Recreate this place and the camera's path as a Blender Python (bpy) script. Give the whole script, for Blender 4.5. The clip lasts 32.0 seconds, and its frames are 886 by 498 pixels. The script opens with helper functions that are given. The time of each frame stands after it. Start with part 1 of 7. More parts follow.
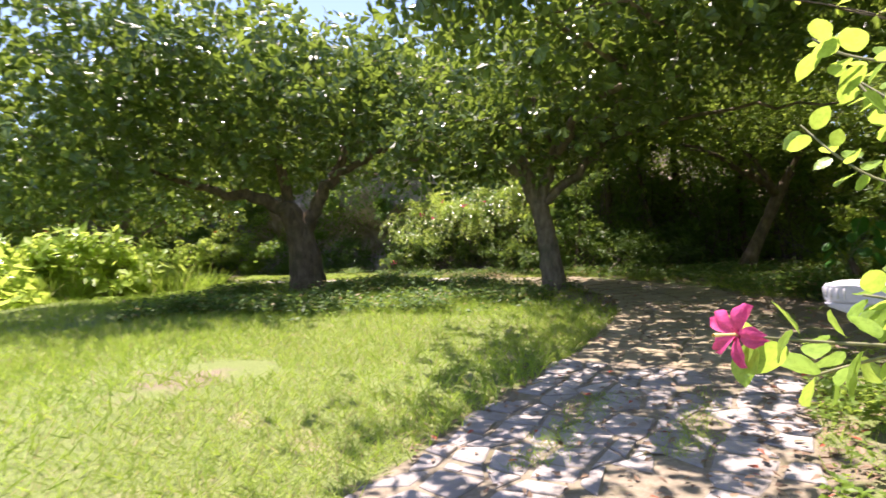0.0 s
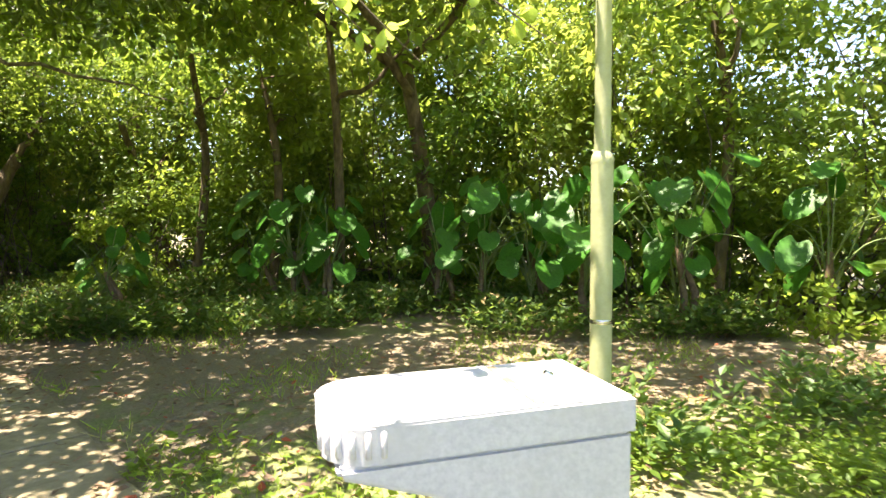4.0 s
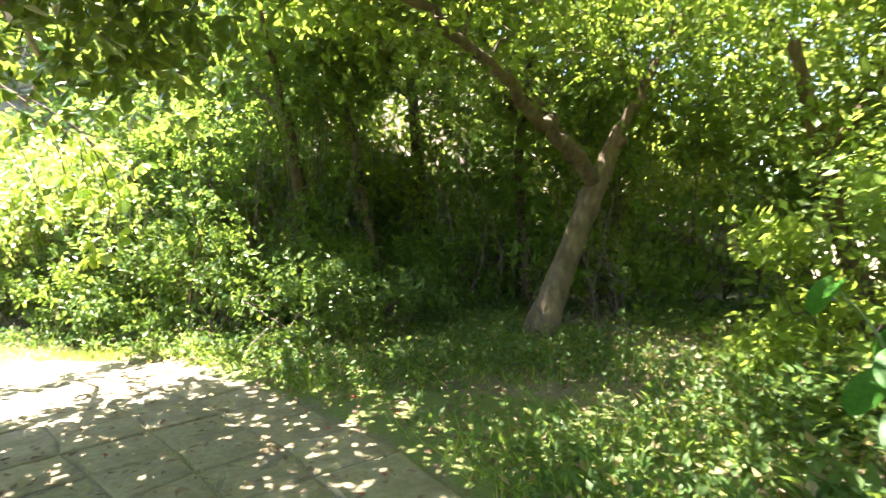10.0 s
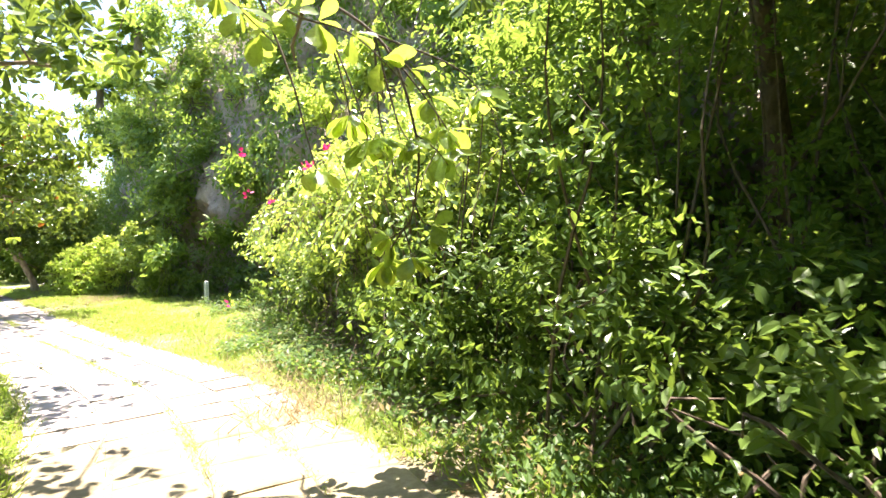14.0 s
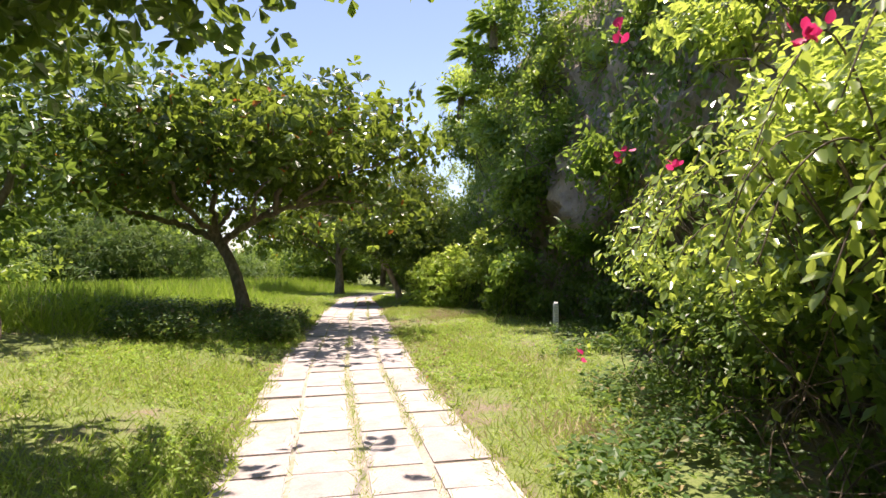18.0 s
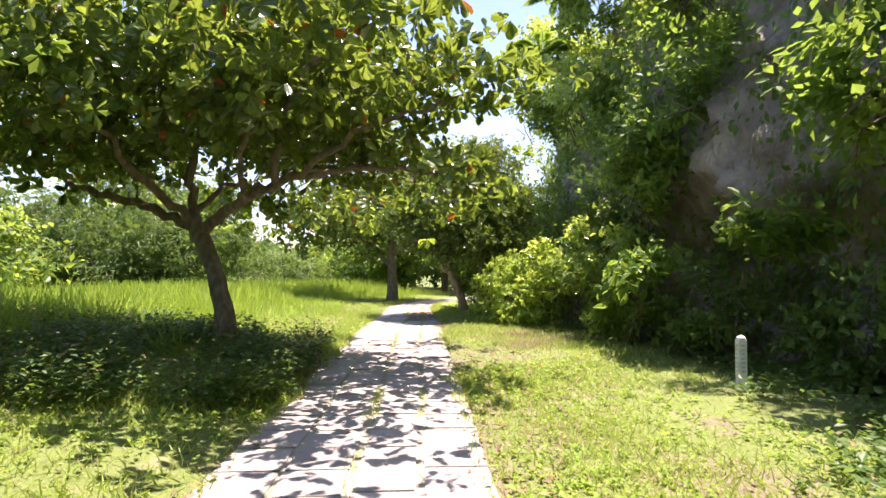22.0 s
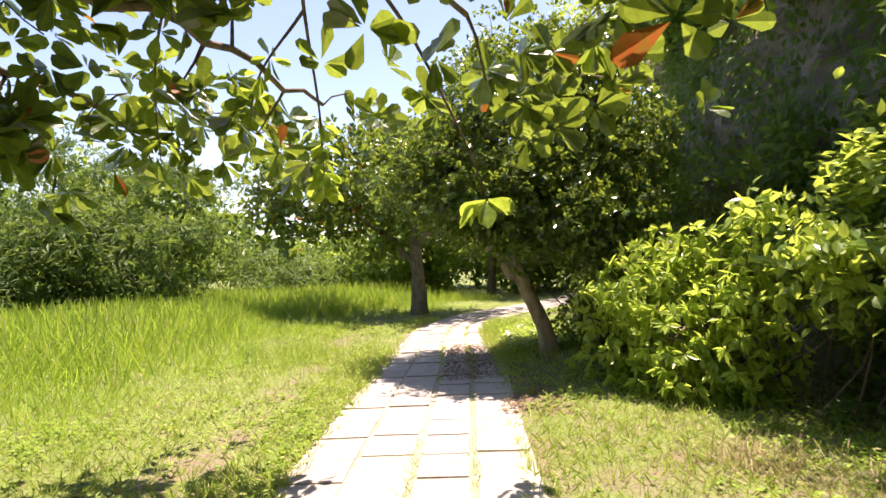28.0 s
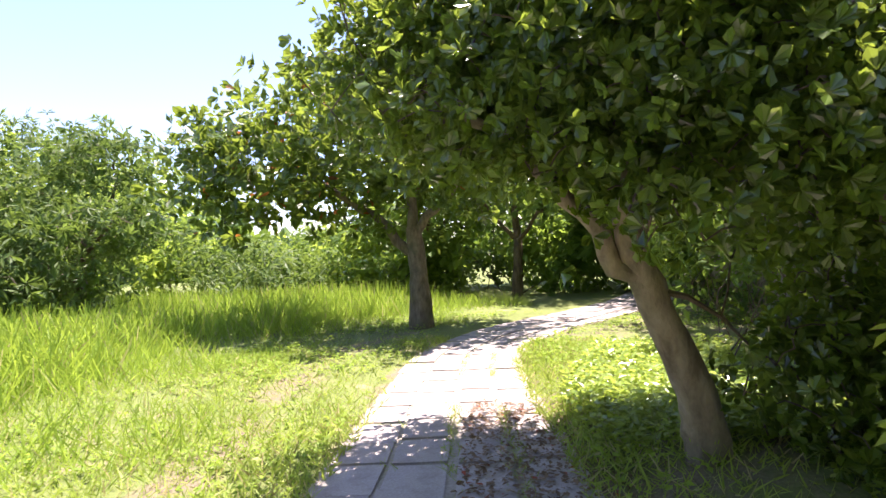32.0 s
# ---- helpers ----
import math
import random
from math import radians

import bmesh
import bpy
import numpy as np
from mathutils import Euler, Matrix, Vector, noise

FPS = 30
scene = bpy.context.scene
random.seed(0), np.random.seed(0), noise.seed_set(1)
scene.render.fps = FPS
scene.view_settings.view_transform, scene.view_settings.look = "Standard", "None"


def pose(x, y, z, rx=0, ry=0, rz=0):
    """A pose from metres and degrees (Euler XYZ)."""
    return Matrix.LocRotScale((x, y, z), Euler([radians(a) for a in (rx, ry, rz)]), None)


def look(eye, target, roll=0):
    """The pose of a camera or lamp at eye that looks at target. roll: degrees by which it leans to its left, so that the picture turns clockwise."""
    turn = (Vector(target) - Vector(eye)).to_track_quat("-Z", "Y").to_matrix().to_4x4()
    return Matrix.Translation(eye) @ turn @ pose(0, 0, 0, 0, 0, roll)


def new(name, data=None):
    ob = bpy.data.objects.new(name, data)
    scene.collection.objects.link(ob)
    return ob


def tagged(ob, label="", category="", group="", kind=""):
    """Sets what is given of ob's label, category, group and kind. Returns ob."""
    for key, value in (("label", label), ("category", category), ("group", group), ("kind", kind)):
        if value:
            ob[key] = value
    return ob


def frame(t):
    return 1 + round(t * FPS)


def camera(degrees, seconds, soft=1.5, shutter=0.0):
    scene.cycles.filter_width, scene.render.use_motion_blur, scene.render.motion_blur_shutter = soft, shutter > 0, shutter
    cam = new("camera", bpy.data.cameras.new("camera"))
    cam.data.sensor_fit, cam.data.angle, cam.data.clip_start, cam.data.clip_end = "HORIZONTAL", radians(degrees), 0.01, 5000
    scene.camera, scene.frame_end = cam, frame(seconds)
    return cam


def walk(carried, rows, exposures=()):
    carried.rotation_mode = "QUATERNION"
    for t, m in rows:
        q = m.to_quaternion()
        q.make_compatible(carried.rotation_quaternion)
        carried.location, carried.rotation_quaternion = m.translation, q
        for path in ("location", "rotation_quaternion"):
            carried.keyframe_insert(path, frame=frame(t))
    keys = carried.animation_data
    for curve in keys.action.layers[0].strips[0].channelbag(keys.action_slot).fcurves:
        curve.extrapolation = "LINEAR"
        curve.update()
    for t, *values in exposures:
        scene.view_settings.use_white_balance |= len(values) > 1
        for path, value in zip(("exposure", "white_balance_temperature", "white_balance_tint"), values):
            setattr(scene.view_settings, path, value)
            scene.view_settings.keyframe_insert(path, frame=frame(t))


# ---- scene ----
cam = camera(76.4, 32.0, soft=1.5, shutter=0.2)
PATH = [
    (0, (-9.627, -5.121, 1.359), (-8.249, -3.672, 1.311), -3.3),
    (0.5, (-9.324, -4.848, 1.369), (-7.638, -3.776, 1.298), -3.1),
    (1, (-8.947, -4.656, 1.304), (-7.049, -4.031, 1.209), -2.8),
    (1.5, (-8.730, -4.494, 1.279), (-6.740, -4.313, 1.177), -2.1),
    (2, (-8.507, -4.397, 1.238), (-6.566, -4.864, 1.120), -1.2),
    (2.5, (-8.117, -4.175, 1.292), (-6.317, -5.036, 1.161), -0.4),
    (4.5, (-6.265, -3.772, 1.435), (-4.427, -4.552, 1.306), -0.6),
    (5, (-5.673, -3.549, 1.424), (-3.756, -4.105, 1.301), -0.7),
    (5.5, (-5.204, -3.348, 1.426), (-3.243, -3.725, 1.313), -1.0),
    (6, (-4.729, -3.119, 1.513), (-2.732, -3.171, 1.415), -1.1),
    (6.5, (-4.268, -2.943, 1.543), (-2.288, -2.678, 1.448), -1.5),
    (7, (-3.798, -2.822, 1.524), (-1.827, -2.494, 1.426), -1.9),
    (7.5, (-3.294, -2.670, 1.492), (-1.331, -2.296, 1.397), -1.7),
    (8, (-2.763, -2.551, 1.476), (-0.805, -2.156, 1.372), -1.8),
    (8.5, (-2.271, -2.427, 1.486), (-0.318, -2.013, 1.381), -1.9),
    (9, (-1.784, -2.292, 1.494), (0.169, -1.876, 1.392), -1.9),
    (9.5, (-1.333, -2.092, 1.494), (0.602, -1.597, 1.392), -1.9),
    (10, (-0.846, -1.823, 1.460), (0.977, -1.004, 1.373), -2.2),
    (10.5, (-0.354, -1.573, 1.405), (1.343, -0.517, 1.329), -2.4),
    (11, (0.106, -1.269, 1.379), (1.620, 0.036, 1.316), -2.5),
    (11.5, (0.552, -1.006, 1.353), (1.960, 0.413, 1.297), -2.5),
    (12, (0.971, -0.728, 1.316), (2.191, 0.856, 1.276), -2.6),
    (12.5, (1.461, -0.339, 1.288), (2.544, 1.343, 1.258), -2.3),
    (13, (1.788, 0.152, 1.315), (2.801, 1.876, 1.285), -2.2),
    (13.5, (2.025, 0.677, 1.341), (2.940, 2.455, 1.314), -1.8),
    (15.5, (2.701, 2.611, 1.406), (3.195, 4.549, 1.420), -1.2),
    (16, (2.725, 3.120, 1.402), (2.889, 5.113, 1.428), -1.2),
    (16.5, (2.705, 3.688, 1.405), (2.535, 5.681, 1.432), -1.0),
    (17, (2.655, 4.201, 1.405), (2.368, 6.180, 1.438), -0.7),
    (17.5, (2.587, 4.726, 1.408), (2.259, 6.699, 1.444), -0.7),
    (18, (2.532, 5.240, 1.388), (2.191, 7.211, 1.429), -0.6),
    (18.5, (2.454, 5.752, 1.408), (2.095, 7.719, 1.446), -0.6),
    (19, (2.390, 6.313, 1.411), (1.983, 8.271, 1.450), -0.4),
    (19.5, (2.339, 6.836, 1.395), (1.909, 8.789, 1.439), -0.6),
    (20, (2.188, 7.374, 1.366), (1.733, 9.321, 1.413), -0.5),
    (20.5, (2.023, 7.908, 1.372), (1.551, 9.851, 1.418), -0.4),
    (21, (1.833, 8.398, 1.376), (1.312, 10.328, 1.418), -0.3),
    (21.5, (1.665, 8.909, 1.353), (1.127, 10.835, 1.397), -0.3),
    (22, (1.457, 9.421, 1.383), (0.894, 11.340, 1.427), -0.2),
    (22.5, (1.329, 9.948, 1.378), (0.739, 11.859, 1.422), -0.2),
    (23, (1.161, 10.493, 1.386), (0.565, 12.402, 1.428), -0.2),
    (23.5, (0.966, 10.996, 1.376), (0.371, 12.905, 1.421), -0.0),
    (24, (0.728, 11.542, 1.369), (0.131, 13.451, 1.412), 0.0),
    (24.5, (0.513, 12.026, 1.374), (-0.083, 13.934, 1.420), -0.0),
    (25, (0.296, 12.567, 1.389), (-0.301, 14.475, 1.430), -0.1),
    (25.5, (0.116, 13.094, 1.389), (-0.496, 14.998, 1.427), -0.1),
    (27.5, (-0.510, 15.174, 1.475), (-1.172, 17.062, 1.482), -2.6),
    (28, (-0.718, 15.628, 1.485), (-1.398, 17.510, 1.494), -2.8),
    (28.5, (-0.908, 16.123, 1.469), (-1.642, 17.983, 1.477), -2.9),
    (29, (-1.077, 16.653, 1.429), (-1.822, 18.509, 1.437), -3.0),
    (29.5, (-1.267, 17.147, 1.379), (-2.027, 18.997, 1.389), -3.0),
    (30, (-1.434, 17.646, 1.346), (-2.187, 19.499, 1.355), -3.1),
    (30.5, (-1.610, 18.122, 1.334), (-2.370, 19.971, 1.344), -3.1),
    (31, (-1.748, 18.647, 1.316), (-2.519, 20.493, 1.327), -3.1),
    (31.5, (-1.921, 19.061, 1.324), (-2.696, 20.905, 1.331), -3.2),
    (32, (-2.094, 19.484, 1.305), (-2.816, 21.349, 1.308), -3.4),
]
EXPOSURES = [(0, 1.6, 6450, 33), (1, 1.75, 6450, 33), (2, 1.6, 6600, 28), (3.5, 2.4, 7000, 24), (4.5, 2.95, 7200, 20), (5, 3.35, 7250, 19), (6, 3.9, 7050, 19), (7, 3.85, 6900, 19), (8, 3.85, 6600, 23), (9, 3.75, 6600, 22), (10, 3.7, 6500, 23), (11, 3.6, 6400, 24), (12, 3.35, 6400, 24), (13, 2.85, 6500, 24), (15.4, 1.95, 6700, 25), (16, 1.5, 6700, 25), (19, 1.15, 6800, 29), (21, 1.5, 6700, 31), (22, 1.7, 6700, 31), (25, 2.0, 7000, 31), (28, 1.5, 7300, 29), (29, 1.45, 7200, 29), (30, 1.45, 6800, 27), (31, 1.6, 6650, 28), (32, 1.85, 6500, 32)]
walk(cam, [(t, look(eye, target, roll)) for t, eye, target, roll in PATH], EXPOSURES)

# light: high sun behind the cliff, blue sky
SUN_AZ, SUN_EL = 12.0, 77.0
world = bpy.data.worlds.new("sky_world")
scene.world = world
world.use_nodes = True
wn = world.node_tree.nodes
sky = wn.new("ShaderNodeTexSky")
sky.sky_type, sky.sun_disc = "NISHITA", False
sky.sun_elevation, sky.sun_rotation = radians(SUN_EL), radians(SUN_AZ)
sky.air_density, sky.dust_density, sky.ozone_density = 1.0, 0.5, 1.8
world.node_tree.links.new(sky.outputs[0], wn["Background"].inputs[0])
wn["Background"].inputs[1].default_value = 0.105
sun = new("sun", bpy.data.lights.new("sun", "SUN"))
sun.data.energy, sun.data.angle, sun.data.color = 5.0, radians(0.53), (1.0, 0.94, 0.82)
sun_from = Vector((math.sin(radians(SUN_AZ)) * math.cos(radians(SUN_EL)), math.cos(radians(SUN_AZ)) * math.cos(radians(SUN_EL)), math.sin(radians(SUN_EL))))
sun.matrix_world = look(sun_from * 60, (0, 0, 0))



# ---------- materials ----------
def nodes_of(name):
    m = bpy.data.materials.new(name)
    m.use_nodes = True
    t = m.node_tree
    return m, t.nodes, t.links, t.nodes["Principled BSDF"], t.nodes["Material Output"]


def mixed(n, l, fac, a, b, mode="MIX"):
    x = n.new("ShaderNodeMix")
    x.data_type, x.blend_type = "RGBA", mode
    for k, v in ((0, fac), (6, a), (7, b)):
        if hasattr(v, "is_output"):
            l.new(v, x.inputs[k])
        else:
            x.inputs[k].default_value = (*v, 1) if isinstance(v, tuple) and len(v) == 3 else v
    return x.outputs[2]


def noise_of(n, l, scale, detail=4, rough=0.6, coord="Object", stretch=None):
    c = n.new("ShaderNodeTexCoord")
    x = n.new("ShaderNodeTexNoise")
    x.inputs["Scale"].default_value, x.inputs["Detail"].default_value, x.inputs["Roughness"].default_value = scale, detail, rough
    src = c.outputs[coord]
    if stretch:
        mp = n.new("ShaderNodeMapping")
        mp.inputs["Scale"].default_value = stretch
        l.new(src, mp.inputs[0])
        src = mp.outputs[0]
    l.new(src, x.inputs["Vector"])
    return x.outputs["Fac"]


def ramp_of(n, l, src, lo, hi, a=0.0, b=1.0):
    x = n.new("ShaderNodeMapRange")
    l.new(src, x.inputs[0])
    for k, v in zip((1, 2, 3, 4), (lo, hi, a, b)):
        x.inputs[k].default_value = v
    return x.outputs[0]


def bumped(n, l, p, src, strength, dist):
    b = n.new("ShaderNodeBump")
    b.inputs["Strength"].default_value, b.inputs["Distance"].default_value = strength, dist
    l.new(src, b.inputs["Height"])
    l.new(b.outputs[0], p.inputs["Normal"])


def leaf_mat(name, dark, light, through_col, share=0.4, rough=0.4, old=None, old_share=0.03, spec=0.25, fine=0.0):
    """Leaf: gloss above, daylight shining through, each leaf its own tone."""
    m, n, l, p, out = nodes_of(name)
    g = n.new("ShaderNodeNewGeometry")
    r = g.outputs["Random Per Island"]
    col = mixed(n, l, r, dark, light)
    big = noise_of(n, l, 0.9, 2)
    col = mixed(n, l, ramp_of(n, l, big, 0.35, 0.7, 0.0, 0.45), col, light)
    tr = mixed(n, l, r, tuple(0.75 * c for c in through_col), through_col)
    if old:
        w = ramp_of(n, l, r, 1 - old_share - 0.005, 1 - old_share)
        col = mixed(n, l, w, col, old)
        tr = mixed(n, l, w, tr, old)
    if fine:
        spot = noise_of(n, l, fine, 6, 0.7)
        col = mixed(n, l, ramp_of(n, l, spot, 0.42, 0.62, 0.0, 0.55), col, tuple(0.55 * q for q in dark))
        tr = mixed(n, l, ramp_of(n, l, spot, 0.42, 0.62, 0.0, 0.5), tr, tuple(0.5 * q for q in through_col))
        bumped(n, l, p, noise_of(n, l, fine * 2.5, 3, 0.6), 0.35, 0.006)
    l.new(col, p.inputs["Base Color"])
    p.inputs["Roughness"].default_value = rough
    p.inputs["Specular IOR Level"].default_value = spec
    t = n.new("ShaderNodeBsdfTranslucent")
    l.new(tr, t.inputs[0])
    mx = n.new("ShaderNodeMixShader")
    mx.inputs[0].default_value = share
    l.new(p.outputs[0], mx.inputs[1])
    l.new(t.outputs[0], mx.inputs[2])
    l.new(mx.outputs[0], out.inputs[0])
    return m


def rough_mat(name, a, b, scale, rough=0.9, bump=0.5, dist=0.02, c=None, cscale=0.6, rand=0.0, stretch=None):
    """Mineral or bark surface: two tones in fine grain, a third in stains, relief."""
    m, n, l, p, out = nodes_of(name)
    f = noise_of(n, l, scale, 8, 0.65, stretch=stretch)
    col = mixed(n, l, ramp_of(n, l, f, 0.35, 0.65), a, b)
    if c:
        s = noise_of(n, l, cscale, 5, 0.7)
        col = mixed(n, l, ramp_of(n, l, s, 0.5, 0.68, 0, 0.8), col, c)
    if rand:
        o = n.new("ShaderNodeObjectInfo")
        col = mixed(n, l, ramp_of(n, l, o.outputs["Random"], 0, 1, 0, rand), col, tuple(0.55 * x for x in a))
    l.new(col, p.inputs["Base Color"])
    p.inputs["Roughness"].default_value = rough
    bumped(n, l, p, f, bump, dist)
    return m


BARK_GREY = rough_mat("bark_grey", (0.11, 0.083, 0.054), (0.27, 0.215, 0.15), 14, bump=0.9, dist=0.03, c=(0.10, 0.11, 0.06), cscale=2.5, stretch=(1, 1, 0.35))
BARK_TAN = rough_mat("bark_tan", (0.22, 0.155, 0.085), (0.42, 0.31, 0.18), 12, bump=0.9, dist=0.03, c=(0.15, 0.135, 0.08), cscale=4.5, stretch=(1, 1, 0.5))
BARK_BROWN = rough_mat("bark_brown", (0.07, 0.046, 0.026), (0.20, 0.145, 0.085), 10, bump=1.0, dist=0.06, c=(0.075, 0.065, 0.028), cscale=2.5, stretch=(1, 1, 0.35))
BARK_PALE = rough_mat("bark_pale", (0.16, 0.12, 0.085), (0.38, 0.31, 0.235), 11, bump=0.9, dist=0.03, c=(0.16, 0.15, 0.09), cscale=2.0, stretch=(1, 1, 0.4))
SAND = rough_mat("joint_sand", (0.26, 0.23, 0.18), (0.38, 0.345, 0.28), 30, 0.95, 0.4, 0.01, c=(0.17, 0.19, 0.07), cscale=2.2)
EARTH = rough_mat("packed_earth", (0.15, 0.125, 0.08), (0.24, 0.205, 0.14), 18, 0.95, 0.5, 0.01, c=(0.11, 0.10, 0.045), cscale=2.0)
STONE_GREY = rough_mat("rough_grey_stone", (0.27, 0.25, 0.22), (0.42, 0.39, 0.345), 12, 0.92, 0.9, 0.02, c=(0.16, 0.14, 0.10), cscale=3.0, rand=0.45)
TWIG = rough_mat("twig_bark", (0.07, 0.052, 0.036), (0.16, 0.12, 0.085), 30, bump=0.4, dist=0.01)
# almond leaf with its see-through colour raised to stand for backlight
LEAF_BACKLIT = leaf_mat("almond_leaf_backlit", (0.05, 0.11, 0.022), (0.16, 0.26, 0.045), (0.54, 0.70, 0.08), 0.5, 0.28, spec=0.4, old=(0.45, 0.12, 0.03), old_share=0.01, fine=26)
LEAF_ALMOND = leaf_mat("almond_leaf", (0.028, 0.065, 0.018), (0.13, 0.21, 0.045), (0.40, 0.54, 0.06), 0.37, 0.25, spec=0.6, old=(0.45, 0.12, 0.03), old_share=0.012, fine=26)
# almond leaf with less light through, standing for shade inside thick crowns
LEAF_CANOPY = leaf_mat("shade_canopy_leaf", (0.032, 0.075, 0.018), (0.12, 0.19, 0.045), (0.32, 0.45, 0.055), 0.34, 0.28, spec=0.5)
LEAF_DARK = leaf_mat("dark_leaf", (0.034, 0.076, 0.018), (0.12, 0.20, 0.04), (0.28, 0.42, 0.055), 0.36, 0.36, spec=0.3)
LEAF_SHRUB = leaf_mat("shrub_leaf", (0.06, 0.125, 0.022), (0.15, 0.235, 0.04), (0.42, 0.56, 0.075), 0.48, 0.40)
LEAF_VINE = leaf_mat("vine_leaf", (0.045, 0.105, 0.02), (0.10, 0.19, 0.032), (0.33, 0.48, 0.065), 0.46, 0.42)
LEAF_BRIGHT = leaf_mat("bright_leaf", (0.14, 0.26, 0.035), (0.38, 0.49, 0.09), (0.64, 0.80, 0.12), 0.52, 0.34, spec=0.45)
# shrub leaf lightened so that sun on high crowns is partly in the colour
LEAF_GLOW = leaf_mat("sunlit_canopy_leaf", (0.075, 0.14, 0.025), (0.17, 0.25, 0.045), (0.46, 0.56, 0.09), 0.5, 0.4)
LEAF_FLOWERBUSH = leaf_mat("flower_shrub_leaf", (0.10, 0.19, 0.034), (0.30, 0.40, 0.09), (0.60, 0.74, 0.11), 0.48, 0.24, spec=0.8)
LEAF_DENSE = leaf_mat("glossy_dark_leaf", (0.018, 0.05, 0.012), (0.12, 0.20, 0.035), (0.40, 0.54, 0.06), 0.34, 0.24, spec=0.75)
LEAF_GRAPE = leaf_mat("sea_grape_leaf", (0.17, 0.25, 0.12), (0.27, 0.36, 0.17), (0.30, 0.46, 0.10), 0.3, 0.2, spec=0.7, fine=30)
LEAF_FEATHER = leaf_mat("feathery_leaf", (0.055, 0.11, 0.03), (0.13, 0.20, 0.055), (0.24, 0.36, 0.06), 0.4, 0.5)
LEAF_BIG = leaf_mat("elephant_ear_leaf", (0.026, 0.115, 0.014), (0.055, 0.19, 0.022), (0.12, 0.32, 0.04), 0.3, 0.38, old=(0.5, 0.42, 0.04), old_share=0.04, spec=0.2, fine=38)
LEAF_HIB = leaf_mat("hibiscus_leaf", (0.10, 0.22, 0.035), (0.28, 0.43, 0.08), (0.58, 0.80, 0.10), 0.48, 0.27, spec=0.4, fine=38)
LEAF_WEED = leaf_mat("weed_leaf", (0.035, 0.085, 0.022), (0.10, 0.175, 0.045), (0.26, 0.40, 0.06), 0.4, 0.45, old=(0.34, 0.27, 0.12), old_share=0.06)
GRASS = leaf_mat("grass_blade", (0.18, 0.28, 0.045), (0.36, 0.45, 0.095), (0.46, 0.60, 0.09), 0.42, 0.5, old=(0.46, 0.40, 0.19), old_share=0.12)
GRASS_TALL = leaf_mat("meadow_grass", (0.14, 0.25, 0.03), (0.29, 0.42, 0.06), (0.44, 0.60, 0.07), 0.46, 0.5, old=(0.40, 0.38, 0.16), old_share=0.05)
STRAW = leaf_mat("dry_straw", (0.30, 0.23, 0.13), (0.52, 0.43, 0.27), (0.40, 0.32, 0.18), 0.25, 0.7)
LITTER = leaf_mat("fallen_leaf", (0.12, 0.075, 0.045), (0.30, 0.21, 0.13), (0.20, 0.11, 0.05), 0.15, 0.7, old=(0.34, 0.08, 0.04), old_share=0.03)
PETAL = leaf_mat("pink_petal", (0.72, 0.06, 0.24), (0.84, 0.12, 0.34), (0.90, 0.14, 0.38), 0.45, 0.5, fine=60)
BRACT = leaf_mat("magenta_bract", (0.62, 0.02, 0.13), (0.75, 0.05, 0.22), (0.8, 0.05, 0.2), 0.4, 0.5)
THROAT = leaf_mat("dark_red_throat", (0.22, 0.005, 0.03), (0.34, 0.01, 0.06), (0.3, 0.01, 0.05), 0.2, 0.6)
CONCRETE = rough_mat("fountain_concrete", (0.42, 0.42, 0.435), (0.52, 0.52, 0.53), 60, 0.85, 0.25, 0.004, c=(0.44, 0.43, 0.42), cscale=3.5)
SLAB = rough_mat("concrete_slab", (0.35, 0.31, 0.28), (0.47, 0.425, 0.39), 24, 0.9, 0.5, 0.01, c=(0.26, 0.22, 0.185), cscale=1.9, rand=0.4)
STONE = rough_mat("worn_paving", (0.22, 0.185, 0.105), (0.32, 0.275, 0.17), 16, 0.9, 0.5, 0.01, c=(0.15, 0.125, 0.07), cscale=1.6, rand=0.2)
ROCK = rough_mat("limestone", (0.25, 0.20, 0.155), (0.50, 0.43, 0.355), 2.6, 0.95, 1.0, 0.25, c=(0.13, 0.105, 0.075), cscale=0.8, stretch=(1, 1, 0.7))
POLE_PAINT = rough_mat("olive_paint", (0.36, 0.38, 0.20), (0.41, 0.43, 0.24), 40, 0.5, 0.08, 0.002, c=(0.30, 0.31, 0.17), cscale=4)
POST_STONE = rough_mat("white_marker", (0.62, 0.62, 0.60), (0.74, 0.74, 0.72), 30, 0.8, 0.2, 0.004, c=(0.42, 0.42, 0.40), cscale=8)
POST_TEXT = rough_mat("marker_lettering", (0.40, 0.41, 0.41), (0.50, 0.51, 0.51), 40, 0.8, 0.1, 0.002)
STEEL = rough_mat("tap_steel", (0.62, 0.62, 0.63), (0.74, 0.74, 0.75), 60, 0.25, 0.05, 0.001)
STEEL.node_tree.nodes["Principled BSDF"].inputs["Metallic"].default_value = 1.0
STEM = rough_mat("green_stem", (0.10, 0.17, 0.05), (0.20, 0.24, 0.09), 25, 0.6, 0.2, 0.004)
GREEN_TWIG = rough_mat("green_brown_twig", (0.10, 0.11, 0.05), (0.22, 0.21, 0.09), 25, 0.7, 0.3, 0.004)
STALK = rough_mat("brown_stalk", (0.10, 0.065, 0.04), (0.20, 0.14, 0.085), 20, 0.8, 0.4, 0.006)
YELLOW = rough_mat("stamen", (0.80, 0.62, 0.18), (0.85, 0.7, 0.3), 40, 0.6, 0.1, 0.001)


